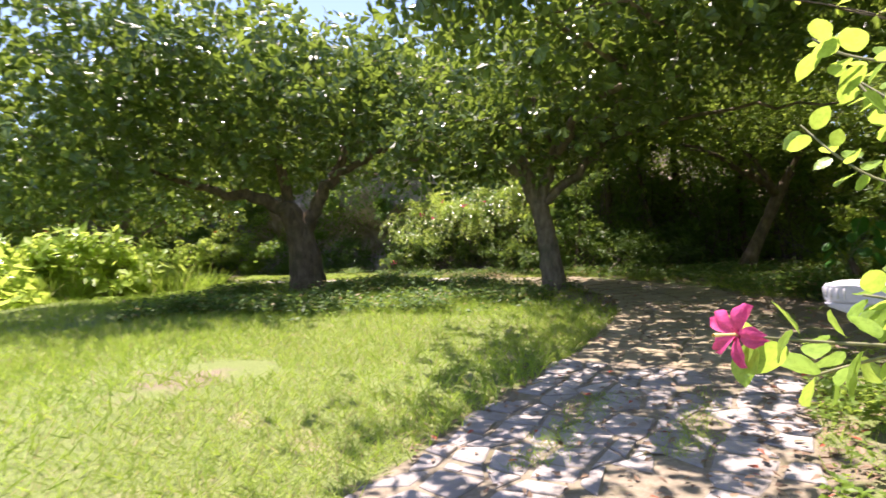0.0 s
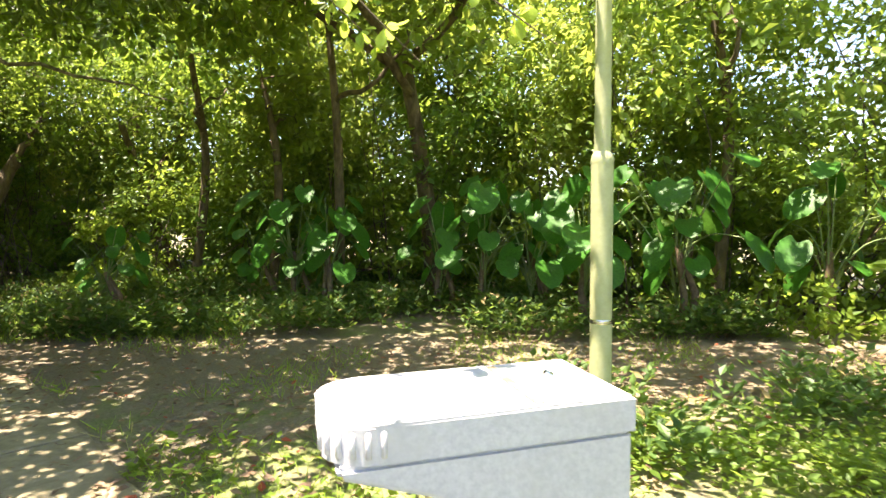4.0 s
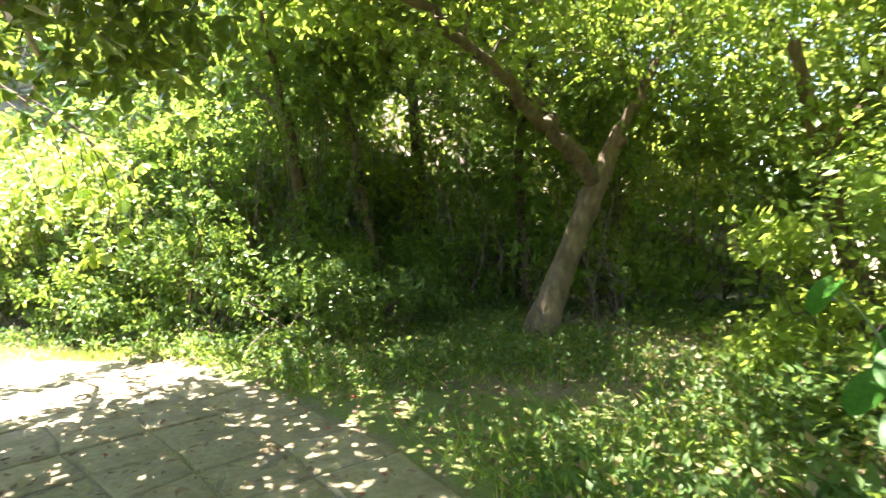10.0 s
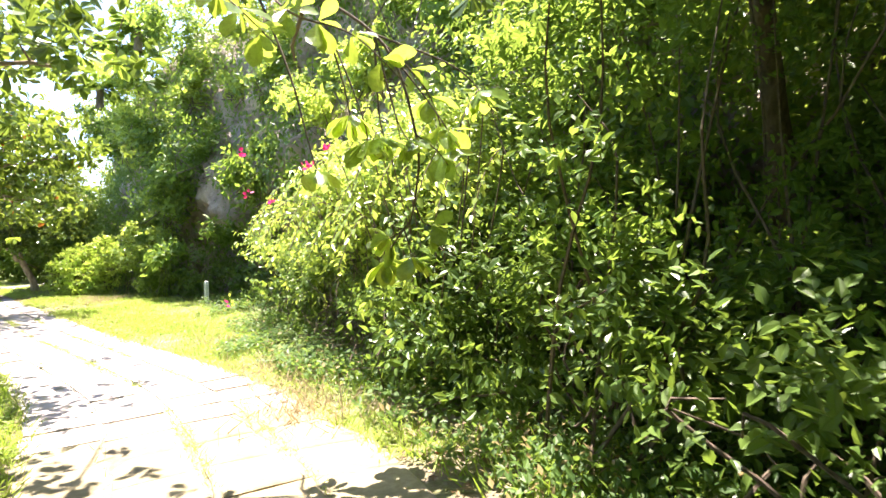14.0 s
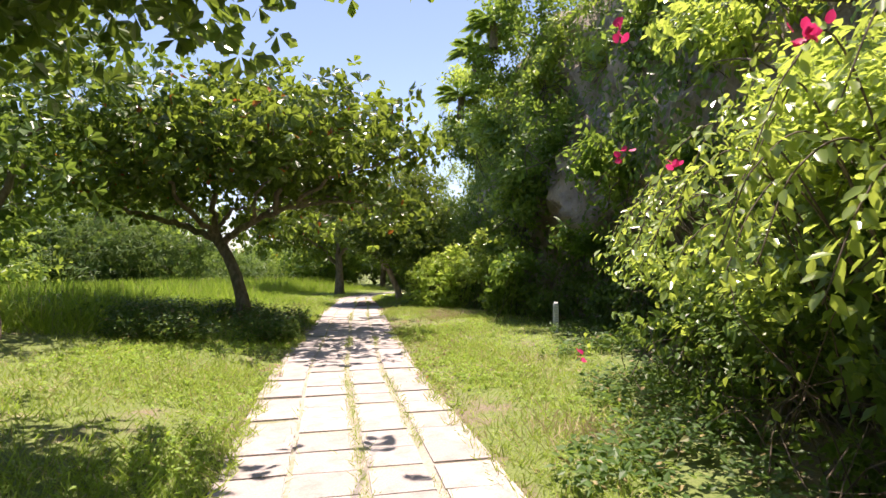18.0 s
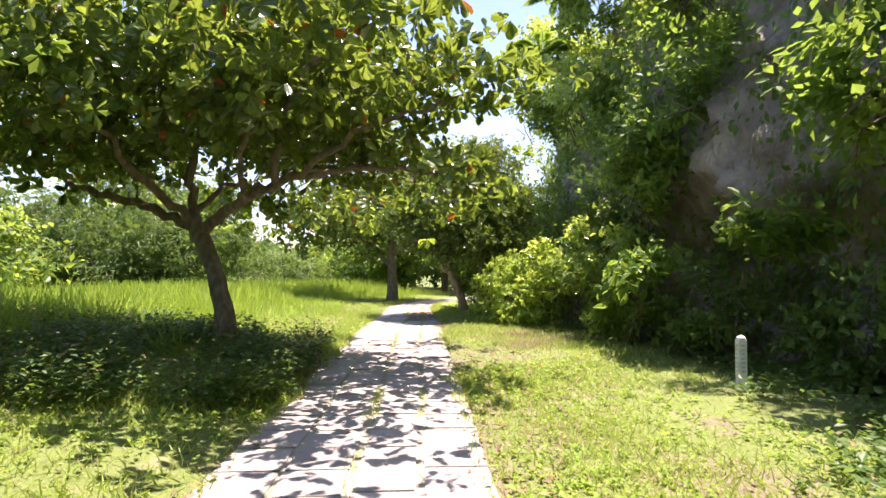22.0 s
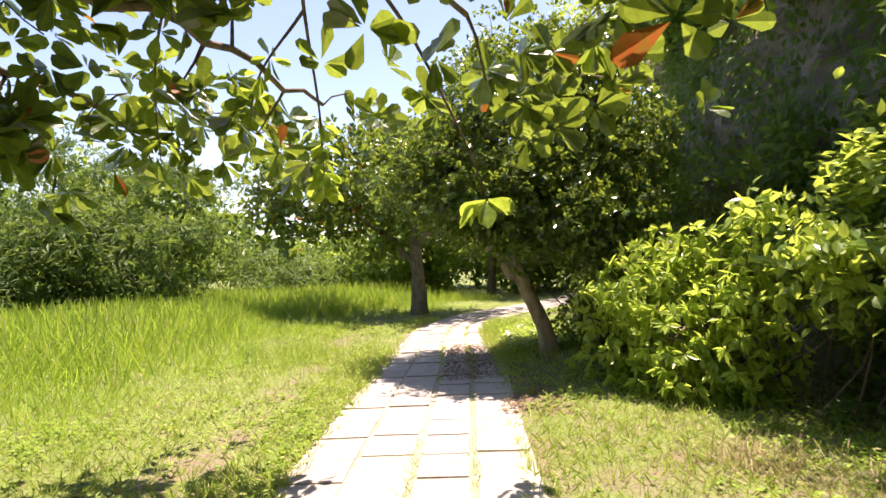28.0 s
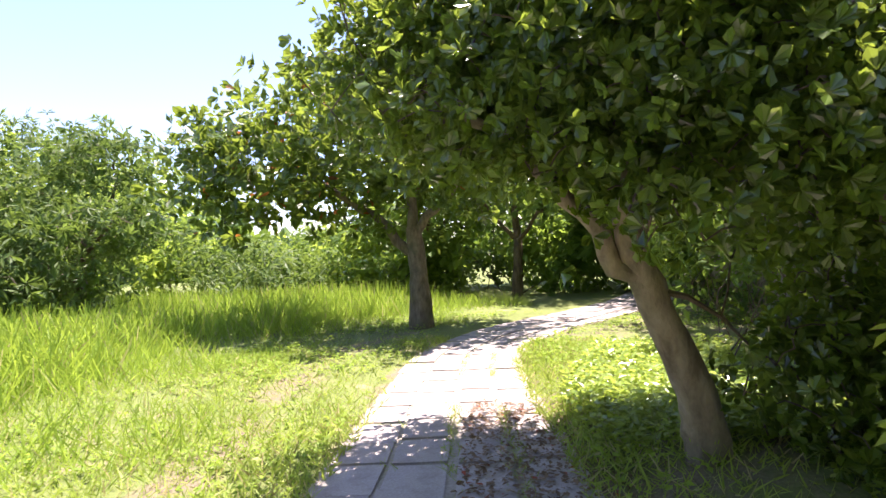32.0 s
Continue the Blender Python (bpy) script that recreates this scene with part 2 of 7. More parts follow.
def ground_mat():
    """Soil, dry turf and trodden earth, mixed by the mesh's own bare-earth share and by patches."""
    m, n, l, p, out = nodes_of("turf_and_soil")
    fine = noise_of(n, l, 40, 8, 0.7)
    mid = noise_of(n, l, 2.2, 6, 0.7)
    turf = mixed(n, l, ramp_of(n, l, fine, 0.3, 0.7), (0.08, 0.115, 0.025), (0.19, 0.235, 0.06))
    dry = mixed(n, l, ramp_of(n, l, fine, 0.3, 0.7), (0.20, 0.17, 0.09), (0.33, 0.285, 0.17))
    turf = mixed(n, l, ramp_of(n, l, mid, 0.56, 0.70), turf, dry)
    soil = mixed(n, l, ramp_of(n, l, fine, 0.3, 0.7), (0.11, 0.088, 0.052), (0.26, 0.215, 0.14))
    a = n.new("ShaderNodeAttribute")
    a.attribute_name = "bare"
    s = n.new("ShaderNodeMath")
    s.operation = "ADD"
    l.new(a.outputs["Fac"], s.inputs[0])
    l.new(ramp_of(n, l, mid, 0.3, 0.7, -0.35, 0.35), s.inputs[1])
    col = mixed(n, l, ramp_of(n, l, s.outputs[0], 0.35, 0.65), turf, soil)
    l.new(col, p.inputs["Base Color"])
    p.inputs["Roughness"].default_value = 0.95
    bumped(n, l, p, fine, 0.6, 0.03)
    return m


GROUND = ground_mat()


# ---------- mesh helpers ----------
def mesh_np(name, v, f, mat, parent=None, label="", smooth=False):
    """One mesh object from vertex and face arrays (all faces of one size)."""
    v, f = np.asarray(v, np.float32), np.asarray(f, np.int32)
    me = bpy.data.meshes.new(name)
    me.vertices.add(len(v))
    me.vertices.foreach_set("co", v.ravel())
    k = f.shape[1]
    me.loops.add(f.size)
    me.loops.foreach_set("vertex_index", f.ravel())
    me.polygons.add(len(f))
    me.polygons.foreach_set("loop_start", np.arange(0, f.size, k, dtype=np.int32))
    me.polygons.foreach_set("use_smooth", np.full(len(f), smooth))
    me.update(calc_edges=True)
    me.materials.append(mat)
    ob = new(name, me)
    if parent:
        ob.parent = parent
    if label:
        tagged(ob, label)
    return ob


def part(name, bm, mat, parent, label=""):
    me = bpy.data.meshes.new(name)
    bm.to_mesh(me)
    bm.free()
    me.materials.append(mat)
    ob = new(name, me)
    ob.parent = parent
    if label:
        tagged(ob, label)
    return ob


def thing(name, x, y, z, label, category, group="", kind=""):
    e = new(name)
    e.empty_display_size = 0.2
    e.location = (x, y, z)
    return tagged(e, label, category, group, kind)


# leaf outlines: base at the origin, length 1 along y, folded along the midrib
OBOVATE = (np.array([(0, 0, 0), (-.13, .33, .05), (-.27, .72, .08), (0, 1, 0), (.27, .72, .08), (.13, .33, .05)]), np.array([(0, 3, 2, 1), (0, 5, 4, 3)]))
OVATE = (np.array([(0, 0, 0), (-.25, .3, .07), (-.2, .66, .06), (0, 1, -.06), (.2, .66, .06), (.25, .3, .07)]), np.array([(0, 3, 2, 1), (0, 5, 4, 3)]))
NARROW = (np.array([(0, 0, 0), (-.12, .35, .03), (-.1, .7, .02), (0, 1, -.1), (.1, .7, .02), (.12, .35, .03)]), np.array([(0, 3, 2, 1), (0, 5, 4, 3)]))
ELLIPTIC = (np.array([(0, 0, 0), (-.16, .3, .05), (-.17, .62, .05), (0, 1, -.09), (.17, .62, .05), (.16, .3, .05)]), np.array([(0, 3, 2, 1), (0, 5, 4, 3)]))
RIBY = np.array([0, .28, .58, .84, 1.0])


def broad(wid, edge, sag=0.12, cup=0.10, ripple=0.012):
    """A leaf with a midrib and curved halves: wid and edge give half-width and height of the margin along it."""
    n = 11
    t = np.linspace(0, 1, n)
    run = lambda q: np.polyval(np.polyfit(np.linspace(0, 1, 5), q, 4), t)
    rib, wid, edge = run(RIBY), np.clip(run(wid), 0.004, 1), run(edge)
    v = [(0, y, -sag * y * y) for y in rib]
    for s in (-1, 1):
        v += [(s * w, e, cup * w * 2 - sag * e * abs(e) + ripple * math.sin(4.1 * k + s)) for k, (w, e) in enumerate(zip(wid, edge))]
    f = []
    for k in range(n - 1):
        f += [(k, k + 1, n + 1 + k, n + k), (k + 1, k, 2 * n + k, 2 * n + 1 + k)]
    return np.array(v, float), np.array(f)


PADDLE = broad((0.03, .15, .27, .21, .01), RIBY, 0.10, 0.12)
HEART = broad((.22, .42, .43, .31, .02), (-.2, .16, .52, .82, 1.0), 0.20, 0.08)
ROUND = broad((.10, .34, .38, .24, .01), (.02, .25, .56, .82, 1.0), 0.08, 0.10)
KITE = (np.array([(0, 0, 0), (-.25, .62, .07), (0, 1, 0), (.25, .62, .07)]), np.array([(0, 3, 2, 1)]))
SLIM = (np.array([(0, 0, 0), (-.13, .45, .03), (0, 1, -.08), (.13, .45, .03)]), np.array([(0, 3, 2, 1)]))
OBROUND = (np.array([(0, 0, 0), (0, .5, 0), (0, 1, -.04), (-.12, .3, .05), (-.27, .68, .07), (-.19, .93, .03), (.12, .3, .05), (.27, .68, .07), (.19, .93, .03)]), np.array([(0, 1, 4, 3), (1, 2, 5, 4), (1, 0, 6, 7), (2, 1, 7, 8)]))
DIAMOND = (np.array([(0, 0, 0), (-.27, .45, .06), (0, 1, 0), (.27, .45, .06)]), np.array([(0, 3, 2, 1)]))


def leaves(pts, dirs, ups, sizes, outline):
    """Vertices and quads of leaves at pts, pointing along dirs, faces up towards ups."""
    tv, tf = outline
    d = dirs / (np.linalg.norm(dirs, axis=1, keepdims=True) + 1e-9)
    s = np.cross(d, ups)
    s /= np.linalg.norm(s, axis=1, keepdims=True) + 1e-9
    u = np.cross(s, d)
    k = sizes[:, None, None]
    v = pts[:, None] + k * (tv[None, :, 0:1] * s[:, None] + tv[None, :, 1:2] * d[:, None] + tv[None, :, 2:3] * u[:, None])
    f = tf[None] + (np.arange(len(pts)) * len(tv))[:, None, None]
    return v.reshape(-1, 3), f.reshape(-1, 4)


def rand_dirs(r, k):
    v = r.normal(size=(k, 3))
    return v / np.linalg.norm(v, axis=1, keepdims=True)


def tube(path, radii, sides=7, wobble=0.0, r=None):
    """Vertices and quads of a tapered limb along a path."""
    p = np.asarray(path, float)
    t = np.gradient(p, axis=0)
    t /= np.linalg.norm(t, axis=1, keepdims=True) + 1e-9
    way = np.abs(t).mean(0)
    ref = np.array([[1.0, 0.15, 0.1]]) if way[2] > 0.6 else np.array([[0.05, 0.05, 1.0]])
    a = np.cross(t, ref)
    a /= np.linalg.norm(a, axis=1, keepdims=True) + 1e-9
    b = np.cross(t, a)
    ang = np.linspace(0, 2 * np.pi, sides, endpoint=False)
    rr = np.asarray(radii, float)[:, None] * np.ones(sides)
    if wobble and r is not None:
        rr = rr * (1 + wobble * r.normal(size=rr.shape))
    v = p[:, None] + rr[..., None] * (np.cos(ang)[None, :, None] * a[:, None] + np.sin(ang)[None, :, None] * b[:, None])
    m = len(p)
    i = np.arange(m - 1)[:, None] * sides
    j = np.arange(sides)[None]
    j2 = (j + 1) % sides
    f = np.stack([i + j, i + j2, i + sides + j2, i + sides + j], -1).reshape(-1, 4)
    return v.reshape(-1, 3), f


def joined(pieces):
    vs, fs, o = [], [], 0
    for v, f in pieces:
        vs.append(v)
        fs.append(f + o)
        o += len(v)
    return np.concatenate(vs), np.concatenate(fs)


def smooth_path(pts, k=6):
    """A Catmull-Rom curve through points."""
    p = np.asarray(pts, float)
    q = np.vstack([2 * p[0] - p[1], p, 2 * p[-1] - p[-2]])
    out = []
    for i in range(len(p) - 1):
        a, b, c, d = q[i:i + 4]
        for t in np.linspace(0, 1, k, endpoint=False):
            out.append(0.5 * (2 * b + (c - a) * t + (2 * a - 5 * b + 4 * c - d) * t * t + (3 * b - a - 3 * c + d) * t ** 3))
    out.append(p[-1])
    return np.array(out)


def in_blobs(r, blobs, k, shell=0.55):
    """Points in a union of ellipsoids (cx, cy, cz, rx, ry, rz), denser towards the skin."""
    b = np.array(blobs, float)
    w = (b[:, 3] * b[:, 4] * b[:, 5]) ** 0.75
    pick = r.choice(len(b), k, p=w / w.sum())
    d = rand_dirs(r, k)
    rad = (shell + (1 - shell) * r.random(k)) ** 0.8 * (0.85 + 0.3 * r.random(k))
    return b[pick, :3] + d * b[pick, 3:] * rad[:, None], d


def tree(name, label, trunk, radii, limbs, blobs, tips, leaf, mat, bark=BARK_GREY, rosette=7, per_tip=3, outline=OBOVATE, seed=1, droop=0.2, spread=0.35, category="tree", group="", sides=9):
    """trunk and limbs: paths from the ground up; the crown fills blobs with leaf whorls at twig tips."""
    r = np.random.default_rng(seed)
    base = np.array(trunk[0], float)
    e = thing(name, *base, label, category, group)
    rel = lambda p: np.asarray(p, float) - base
    tp = smooth_path(rel(trunk), 5)
    tr = np.interp(np.linspace(0, 1, len(tp)), np.linspace(0, 1, len(radii)), radii)
    tp[0, 2] -= 0.15
    tip = tp[-1] - tp[-2]
    tip = tip / np.linalg.norm(tip)
    v, f = tube(np.vstack([tp, tp[-1] + tip * tr[-1] * 0.6, tp[-1] + tip * tr[-1] * 0.9]), np.r_[tr, tr[-1] * 0.7, 0.004], sides + 3, 0.06, r)
    mesh_np("trunk", v, f, bark, e, smooth=True)
    nodes, size = [tp[len(tp) // 2:]], [tr[len(tr) // 2:]]
    for path, r0, r1 in limbs:
        lp = smooth_path(rel(path), 6)
        lp[1:-1] += r.normal(size=(len(lp) - 2, 3)) * 0.03
        lr = np.linspace(r0, r1, len(lp))
        v, f = tube(lp, lr, sides, 0.05, r)
        mesh_np("limb", v, f, bark, e, smooth=True)
        nodes.append(lp)
        size.append(lr)
    nodes, size = np.concatenate(nodes), np.concatenate(size)
    goal, _ = in_blobs(r, np.array(blobs) - np.r_[base, 0, 0, 0], tips, 0.35)
    goal = goal[np.argsort(np.min(np.linalg.norm(goal[:, None] - nodes[None], axis=2), axis=1))]
    twigs, ends, ways = [], [], []
    for g in goal:
        dist = np.linalg.norm(nodes - g, axis=1)
        k = int(np.argmin(dist))
        a, gap = nodes[k], dist[k]
        m = max(3, min(7, int(gap / 0.25) + 2))
        t = np.linspace(0, 1, m)[:, None]
        line = a + (g - a) * t + np.array([0, 0, 1.0]) * (np.sin(np.pi * t) * gap * 0.10) + np.vstack([np.zeros((1, 3)), r.normal(size=(m - 2, 3)) * gap * 0.05, np.zeros((1, 3))])
        r0 = min(size[k] * 0.7, 0.012 + 0.012 * gap)
        rad = np.linspace(r0, 0.005, m)
        twigs.append(tube(line, rad, 4))
        nodes, size = np.vstack([nodes, line[1:]]), np.r_[size, rad[1:]]
        ends.append(g)
        ways.append(line[-1] - line[-2])
    v, f = joined(twigs)
    tagged(mesh_np("twig_mass", v, f, TWIG, e, "thin brown twigs"), kind="stuff")
    ends, ways = np.array(ends), np.array(ways)
    ways /= np.linalg.norm(ways, axis=1, keepdims=True) + 1e-9
    c = np.repeat(ends, per_tip, axis=0) + r.normal(size=(len(ends) * per_tip, 3)) * spread * np.array([1, 1, 0.6])
    w = np.repeat(ways, per_tip, axis=0) + 0.5 * rand_dirs(r, len(c)) + np.array([0, 0, 0.35])
    w /= np.linalg.norm(w, axis=1, keepdims=True)
    pts = np.repeat(c, rosette, axis=0)
    ax = np.repeat(w, rosette, axis=0)
    out = np.cross(ax, rand_dirs(r, len(ax)))
    out /= np.linalg.norm(out, axis=1, keepdims=True) + 1e-9
    d = out + ax * (0.25 + 0.5 * r.random((len(ax), 1))) - np.array([0, 0, droop]) * r.random((len(ax), 1))
    v, f = leaves(pts + out * leaf * 0.1, d, ax + 0.25 * r.normal(size=ax.shape), leaf * (0.6 + 0.6 * r.random(len(ax))), outline)
    tagged(mesh_np("crown", v, f, mat, e), kind="stuff")
    return e


def bush(name, label, blobs, count, leaf, mat, outline=OVATE, seed=1, base=None, stems=10, category="shrub", group="", shell=0.6, droop=0.4, bare=0.0, thick=0.016, clump=16):
    """A shrub of leafy shoots over a few crooked stems."""
    r = np.random.default_rng(seed)
    b = np.array(blobs, float)
    if base is None:
        base = (b[0, 0], b[0, 1], 0)
    e = thing(name, *base, label, category, group)
    b[:, :3] -= np.array(base)
    k = max(1, count // 7)
    m = max(6, k // clump)
    hub, hd = in_blobs(r, b, m, shell)
    pick = r.integers(m, size=k)
    reach = 0.17 * float(np.median(b[:, 3:])) + 0.03
    c = hub[pick] + r.normal(size=(k, 3)) * reach * np.array([1, 1, 0.6])
    d = hd[pick] + 0.5 * rand_dirs(r, k)
    d /= np.linalg.norm(d, axis=1, keepdims=True)
    low = -base[2] + 0.03 if base[2] < 0.6 else 0.0
    c[:, 2] = np.maximum(c[:, 2], low + 0.1 * r.random(k))
    way = d + 0.6 * rand_dirs(r, k) + np.array([0, 0, 0.2])
    way /= np.linalg.norm(way, axis=1, keepdims=True)
    if bare:
        ok = r.random(k) < np.clip((c[:, 2] - low) / bare, 0.15, 1) ** 2.6
        c, d, way = c[ok], d[ok], way[ok]
        k = len(c)
    n7 = 7
    run = np.tile(np.linspace(-0.5, 0.5, n7), k)[:, None] * np.repeat(way, n7, axis=0) * leaf * 3.2
    pts = np.repeat(c, n7, axis=0) + run
    side = np.cross(np.repeat(way, n7, axis=0), rand_dirs(r, len(pts)))
    side /= np.linalg.norm(side, axis=1, keepdims=True) + 1e-9
    dd = side + 0.5 * np.repeat(way, n7, axis=0) - np.array([0, 0, droop]) * r.random((len(pts), 1))
    up = np.repeat(d, n7, axis=0) * 0.6 + np.array([0, 0, 0.8]) + 0.35 * r.normal(size=pts.shape)
    v, f = leaves(pts, dd, up, leaf * (0.55 + 0.7 * r.random(len(pts))), outline)
    tagged(mesh_np("foliage", v, f, mat, e), kind="stuff")
    if stems:
        tubes = []
        for i in range(stems):
            q = b[i % len(b)]
            foot = np.array([q[0] + r.normal() * q[3] * 0.5, q[1] + r.normal() * q[4] * 0.5, low - 0.1])
            tip = q[:3] + rand_dirs(r, 1)[0] * q[3:] * 0.85
            line = smooth_path([foot, foot * 0.65 + tip * 0.35 + r.normal(size=3) * 0.16, foot * 0.3 + tip * 0.7 + r.normal(size=3) * 0.16, tip], 3)
            tubes.append(tube(line, np.linspace(thick, thick * 0.3, len(line)), 5))
        v, f = joined(tubes)
        tagged(mesh_np("stem_mass", v, f, TWIG, e, "bare brown stems"), kind="stuff")
    return e


# ---------- the plan ----------
ROAD = smooth_path([(-14.5, -5.6), (-11.0, -4.55), (-8.4, -3.8), (-5.8, -3.1), (-3.1, -2.35), (-0.65, -1.25), (1.05, 0.05), (1.95, 1.75), (2.38, 3.2), (2.38, 4.6), (2.15, 6.2), (1.88, 7.35), (1.4, 8.7), (0.08, 12.1), (-0.75, 14.6), (-2.05, 18.4), (-2.7, 20.5), (-3.3, 22.5), (-4.0, 24.6), (-4.4, 26.4), (-4.1, 28.2), (-3.3, 30.0), (-2.4, 33.0), (-2.0, 40.0), (-2.0, 60.0)], 14)
STEP = np.r_[0, np.cumsum(np.linalg.norm(np.diff(ROAD, axis=0), axis=1))]


def road_at(s):
    x, y = np.interp(s, STEP, ROAD[:, 0]), np.interp(s, STEP, ROAD[:, 1])
    x2, y2 = np.interp(s + 0.1, STEP, ROAD[:, 0]), np.interp(s + 0.1, STEP, ROAD[:, 1])
    t = np.array([x2 - x, y2 - y])
    t /= np.linalg.norm(t)
    return np.array([x, y]), t


TRACK = smooth_path([(0, -1.65), (-0.63, -3.23), (-1.82, -5.65), (-3.56, -8.88), (-5.79, -13.1)], 8)


def far_from(line, x, y):
    out = np.full(x.shape, 1e9)
    for i in range(0, len(line)):
        out = np.minimum(out, (x - line[i, 0]) ** 2 + (y - line[i, 1]) ** 2)
    return np.sqrt(out)


def road_half(y):
    return np.interp(y, (-8, 5, 7.3, 12, 18, 22, 25, 40), (1.1, 1.06, 0.94, 0.93, 0.88, 0.83, 0.68, 0.6))


def left_of_road(x, y):
    """How far a place lies to the left of the road's middle line (negative: to the right)."""
    line = ROAD[::5]
    way = np.gradient(line, axis=0)
    way /= np.linalg.norm(way, axis=1, keepdims=True)
    best, out = np.full(np.shape(x), 1e9), np.zeros(np.shape(x))
    for (cx, cy), (tx, ty) in zip(line, way):
        d = (x - cx) ** 2 + (y - cy) ** 2
        out = np.where(d < best, tx * (y - cy) - ty * (x - cx), out)
        best = np.minimum(d, best)
    return out


def rise(x, y):
    """Height of the ground: soft bumps, lawn and meadow rising away from the left edge of the path, a bank under the dense tree."""
    z = 0.02 * np.sin(1.3 * x + 0.7 * y) + 0.02 * np.sin(0.9 * y - 1.7 * x)
    z = z + np.interp(y, (15.5, 20.5), (0.42, 0.0)) * (1 - np.exp(-np.clip(left_of_road(x, y) - 1.0, 0, None) / 2.5))
    z = z + 0.2 * np.exp(-((x + 1.6) ** 2 / 0.8 + (y - 22.9) ** 2 / 1.4))
    return z + 0.2 * np.exp(-((x + 11) ** 2 + (y - 23) ** 2) / 22)


def axis_steps(lo, a, b, hi, fine):
    inner = np.arange(a, b, fine)
    g = np.cumsum(fine * 1.18 ** np.arange(1, 60))
    return np.r_[(a - g[g < a - lo])[::-1], inner, b + g[g < hi - b]]


gx, gy = axis_steps(-900, -13, 11, 900, 0.22), axis_steps(-900, -12, 33, 900, 0.22)
X, Y = np.meshgrid(gx, gy)
near = (np.abs(X) < 60) & (np.abs(Y) < 80)
sd = np.full(X.shape, 50.0)
sd[near] = far_from(ROAD, X[near], Y[near]) - road_half(Y[near])
td = np.full(X.shape, 50.0)
td[near] = far_from(TRACK, X[near], Y[near]) - 0.85
Z = np.where(near, rise(X, Y), 0.0) * np.clip(sd / 0.8, 0, 1) - 0.012 * np.clip(1 - sd / 0.12, 0, 1)
nx = len(gx)
i = (np.arange(len(gy) - 1)[:, None] * nx + np.arange(nx - 1)[None]).ravel()
ground = mesh_np("ground", np.stack([X, Y, Z], -1).reshape(-1, 3), np.stack([i, i + 1, i + nx + 1, i + nx], -1), GROUND, smooth=True)
tagged(ground, "patchy dry turf and trodden brown earth", "ground", kind="structure")
bare = np.clip(1 - td / 0.5, 0, 1) * 0.9
left = left_of_road(X, Y)
bare = np.maximum(bare, np.clip(1 - sd / 0.15, 0, 1) * 0.75)
bare = np.maximum(bare, 0.75 * np.exp(-((X - 2.1) ** 2 / 0.5 + (Y - 13) ** 2 / 1.6)))
bare = np.maximum(bare, 0.6 * np.exp(-((X + 7.85) ** 2 / 0.9 + (Y + 0.3) ** 2 / 0.35)))
inner = (X > -1.6) & (X < 2.4) & (Y > -1.2) & (Y < 5.8) & (left > 0)
bare = np.maximum(bare, np.where(inner, np.clip(1.25 - sd * 0.9, 0, 0.9), 0))
bare = np.maximum(bare, 0.6 * np.exp(-((X + 4.2) ** 2 / 6 + (Y - 15.0) ** 2 / 2.4)))
bare = np.maximum(bare, 0.75 * np.exp(-((X + 3.6) ** 2 / 1.2 + (Y - 17.6) ** 2 / 0.5)))
bare = np.maximum(bare, np.where((X > -9) & (X < 1.6) & (left < -0.9) & (Y > -11), 0.45, 0))
SPOTS = ((1.5, 12.2, 0.45), (2.3, 14.6, 0.4), (1.9, 10.6, 0.5), (-0.9, 9.3, 0.4), (1.2, 15.2, 0.3), (0.6, 17.6, 0.35))
for sx, sy, sr in SPOTS:
    bare = np.maximum(bare, 0.55 * np.exp(-(((X - sx) / sr) ** 2 + ((Y - sy) / (1.6 * sr)) ** 2)))
shade_soil = ((X > 3.6) & (Y < 6)) | (X > 3.8) | ((Y < -2) & (X > -3.4)) | ((X > -0.3) & (Y > 21))
bare = np.maximum(bare, np.where(shade_soil, 0.6, 0))
wheel = np.interp(Y, ROAD[::2, 1], ROAD[::2, 0]) - 1.7 - X
bare = np.maximum(bare, np.where((Y > 16.5) & (Y < 28), 0.6 * np.exp(-(wheel / 0.34) ** 2), 0))
at = ground.data.attributes.new("bare", "FLOAT", "POINT")
at.data.foreach_set("value", bare.ravel().astype(np.float32))


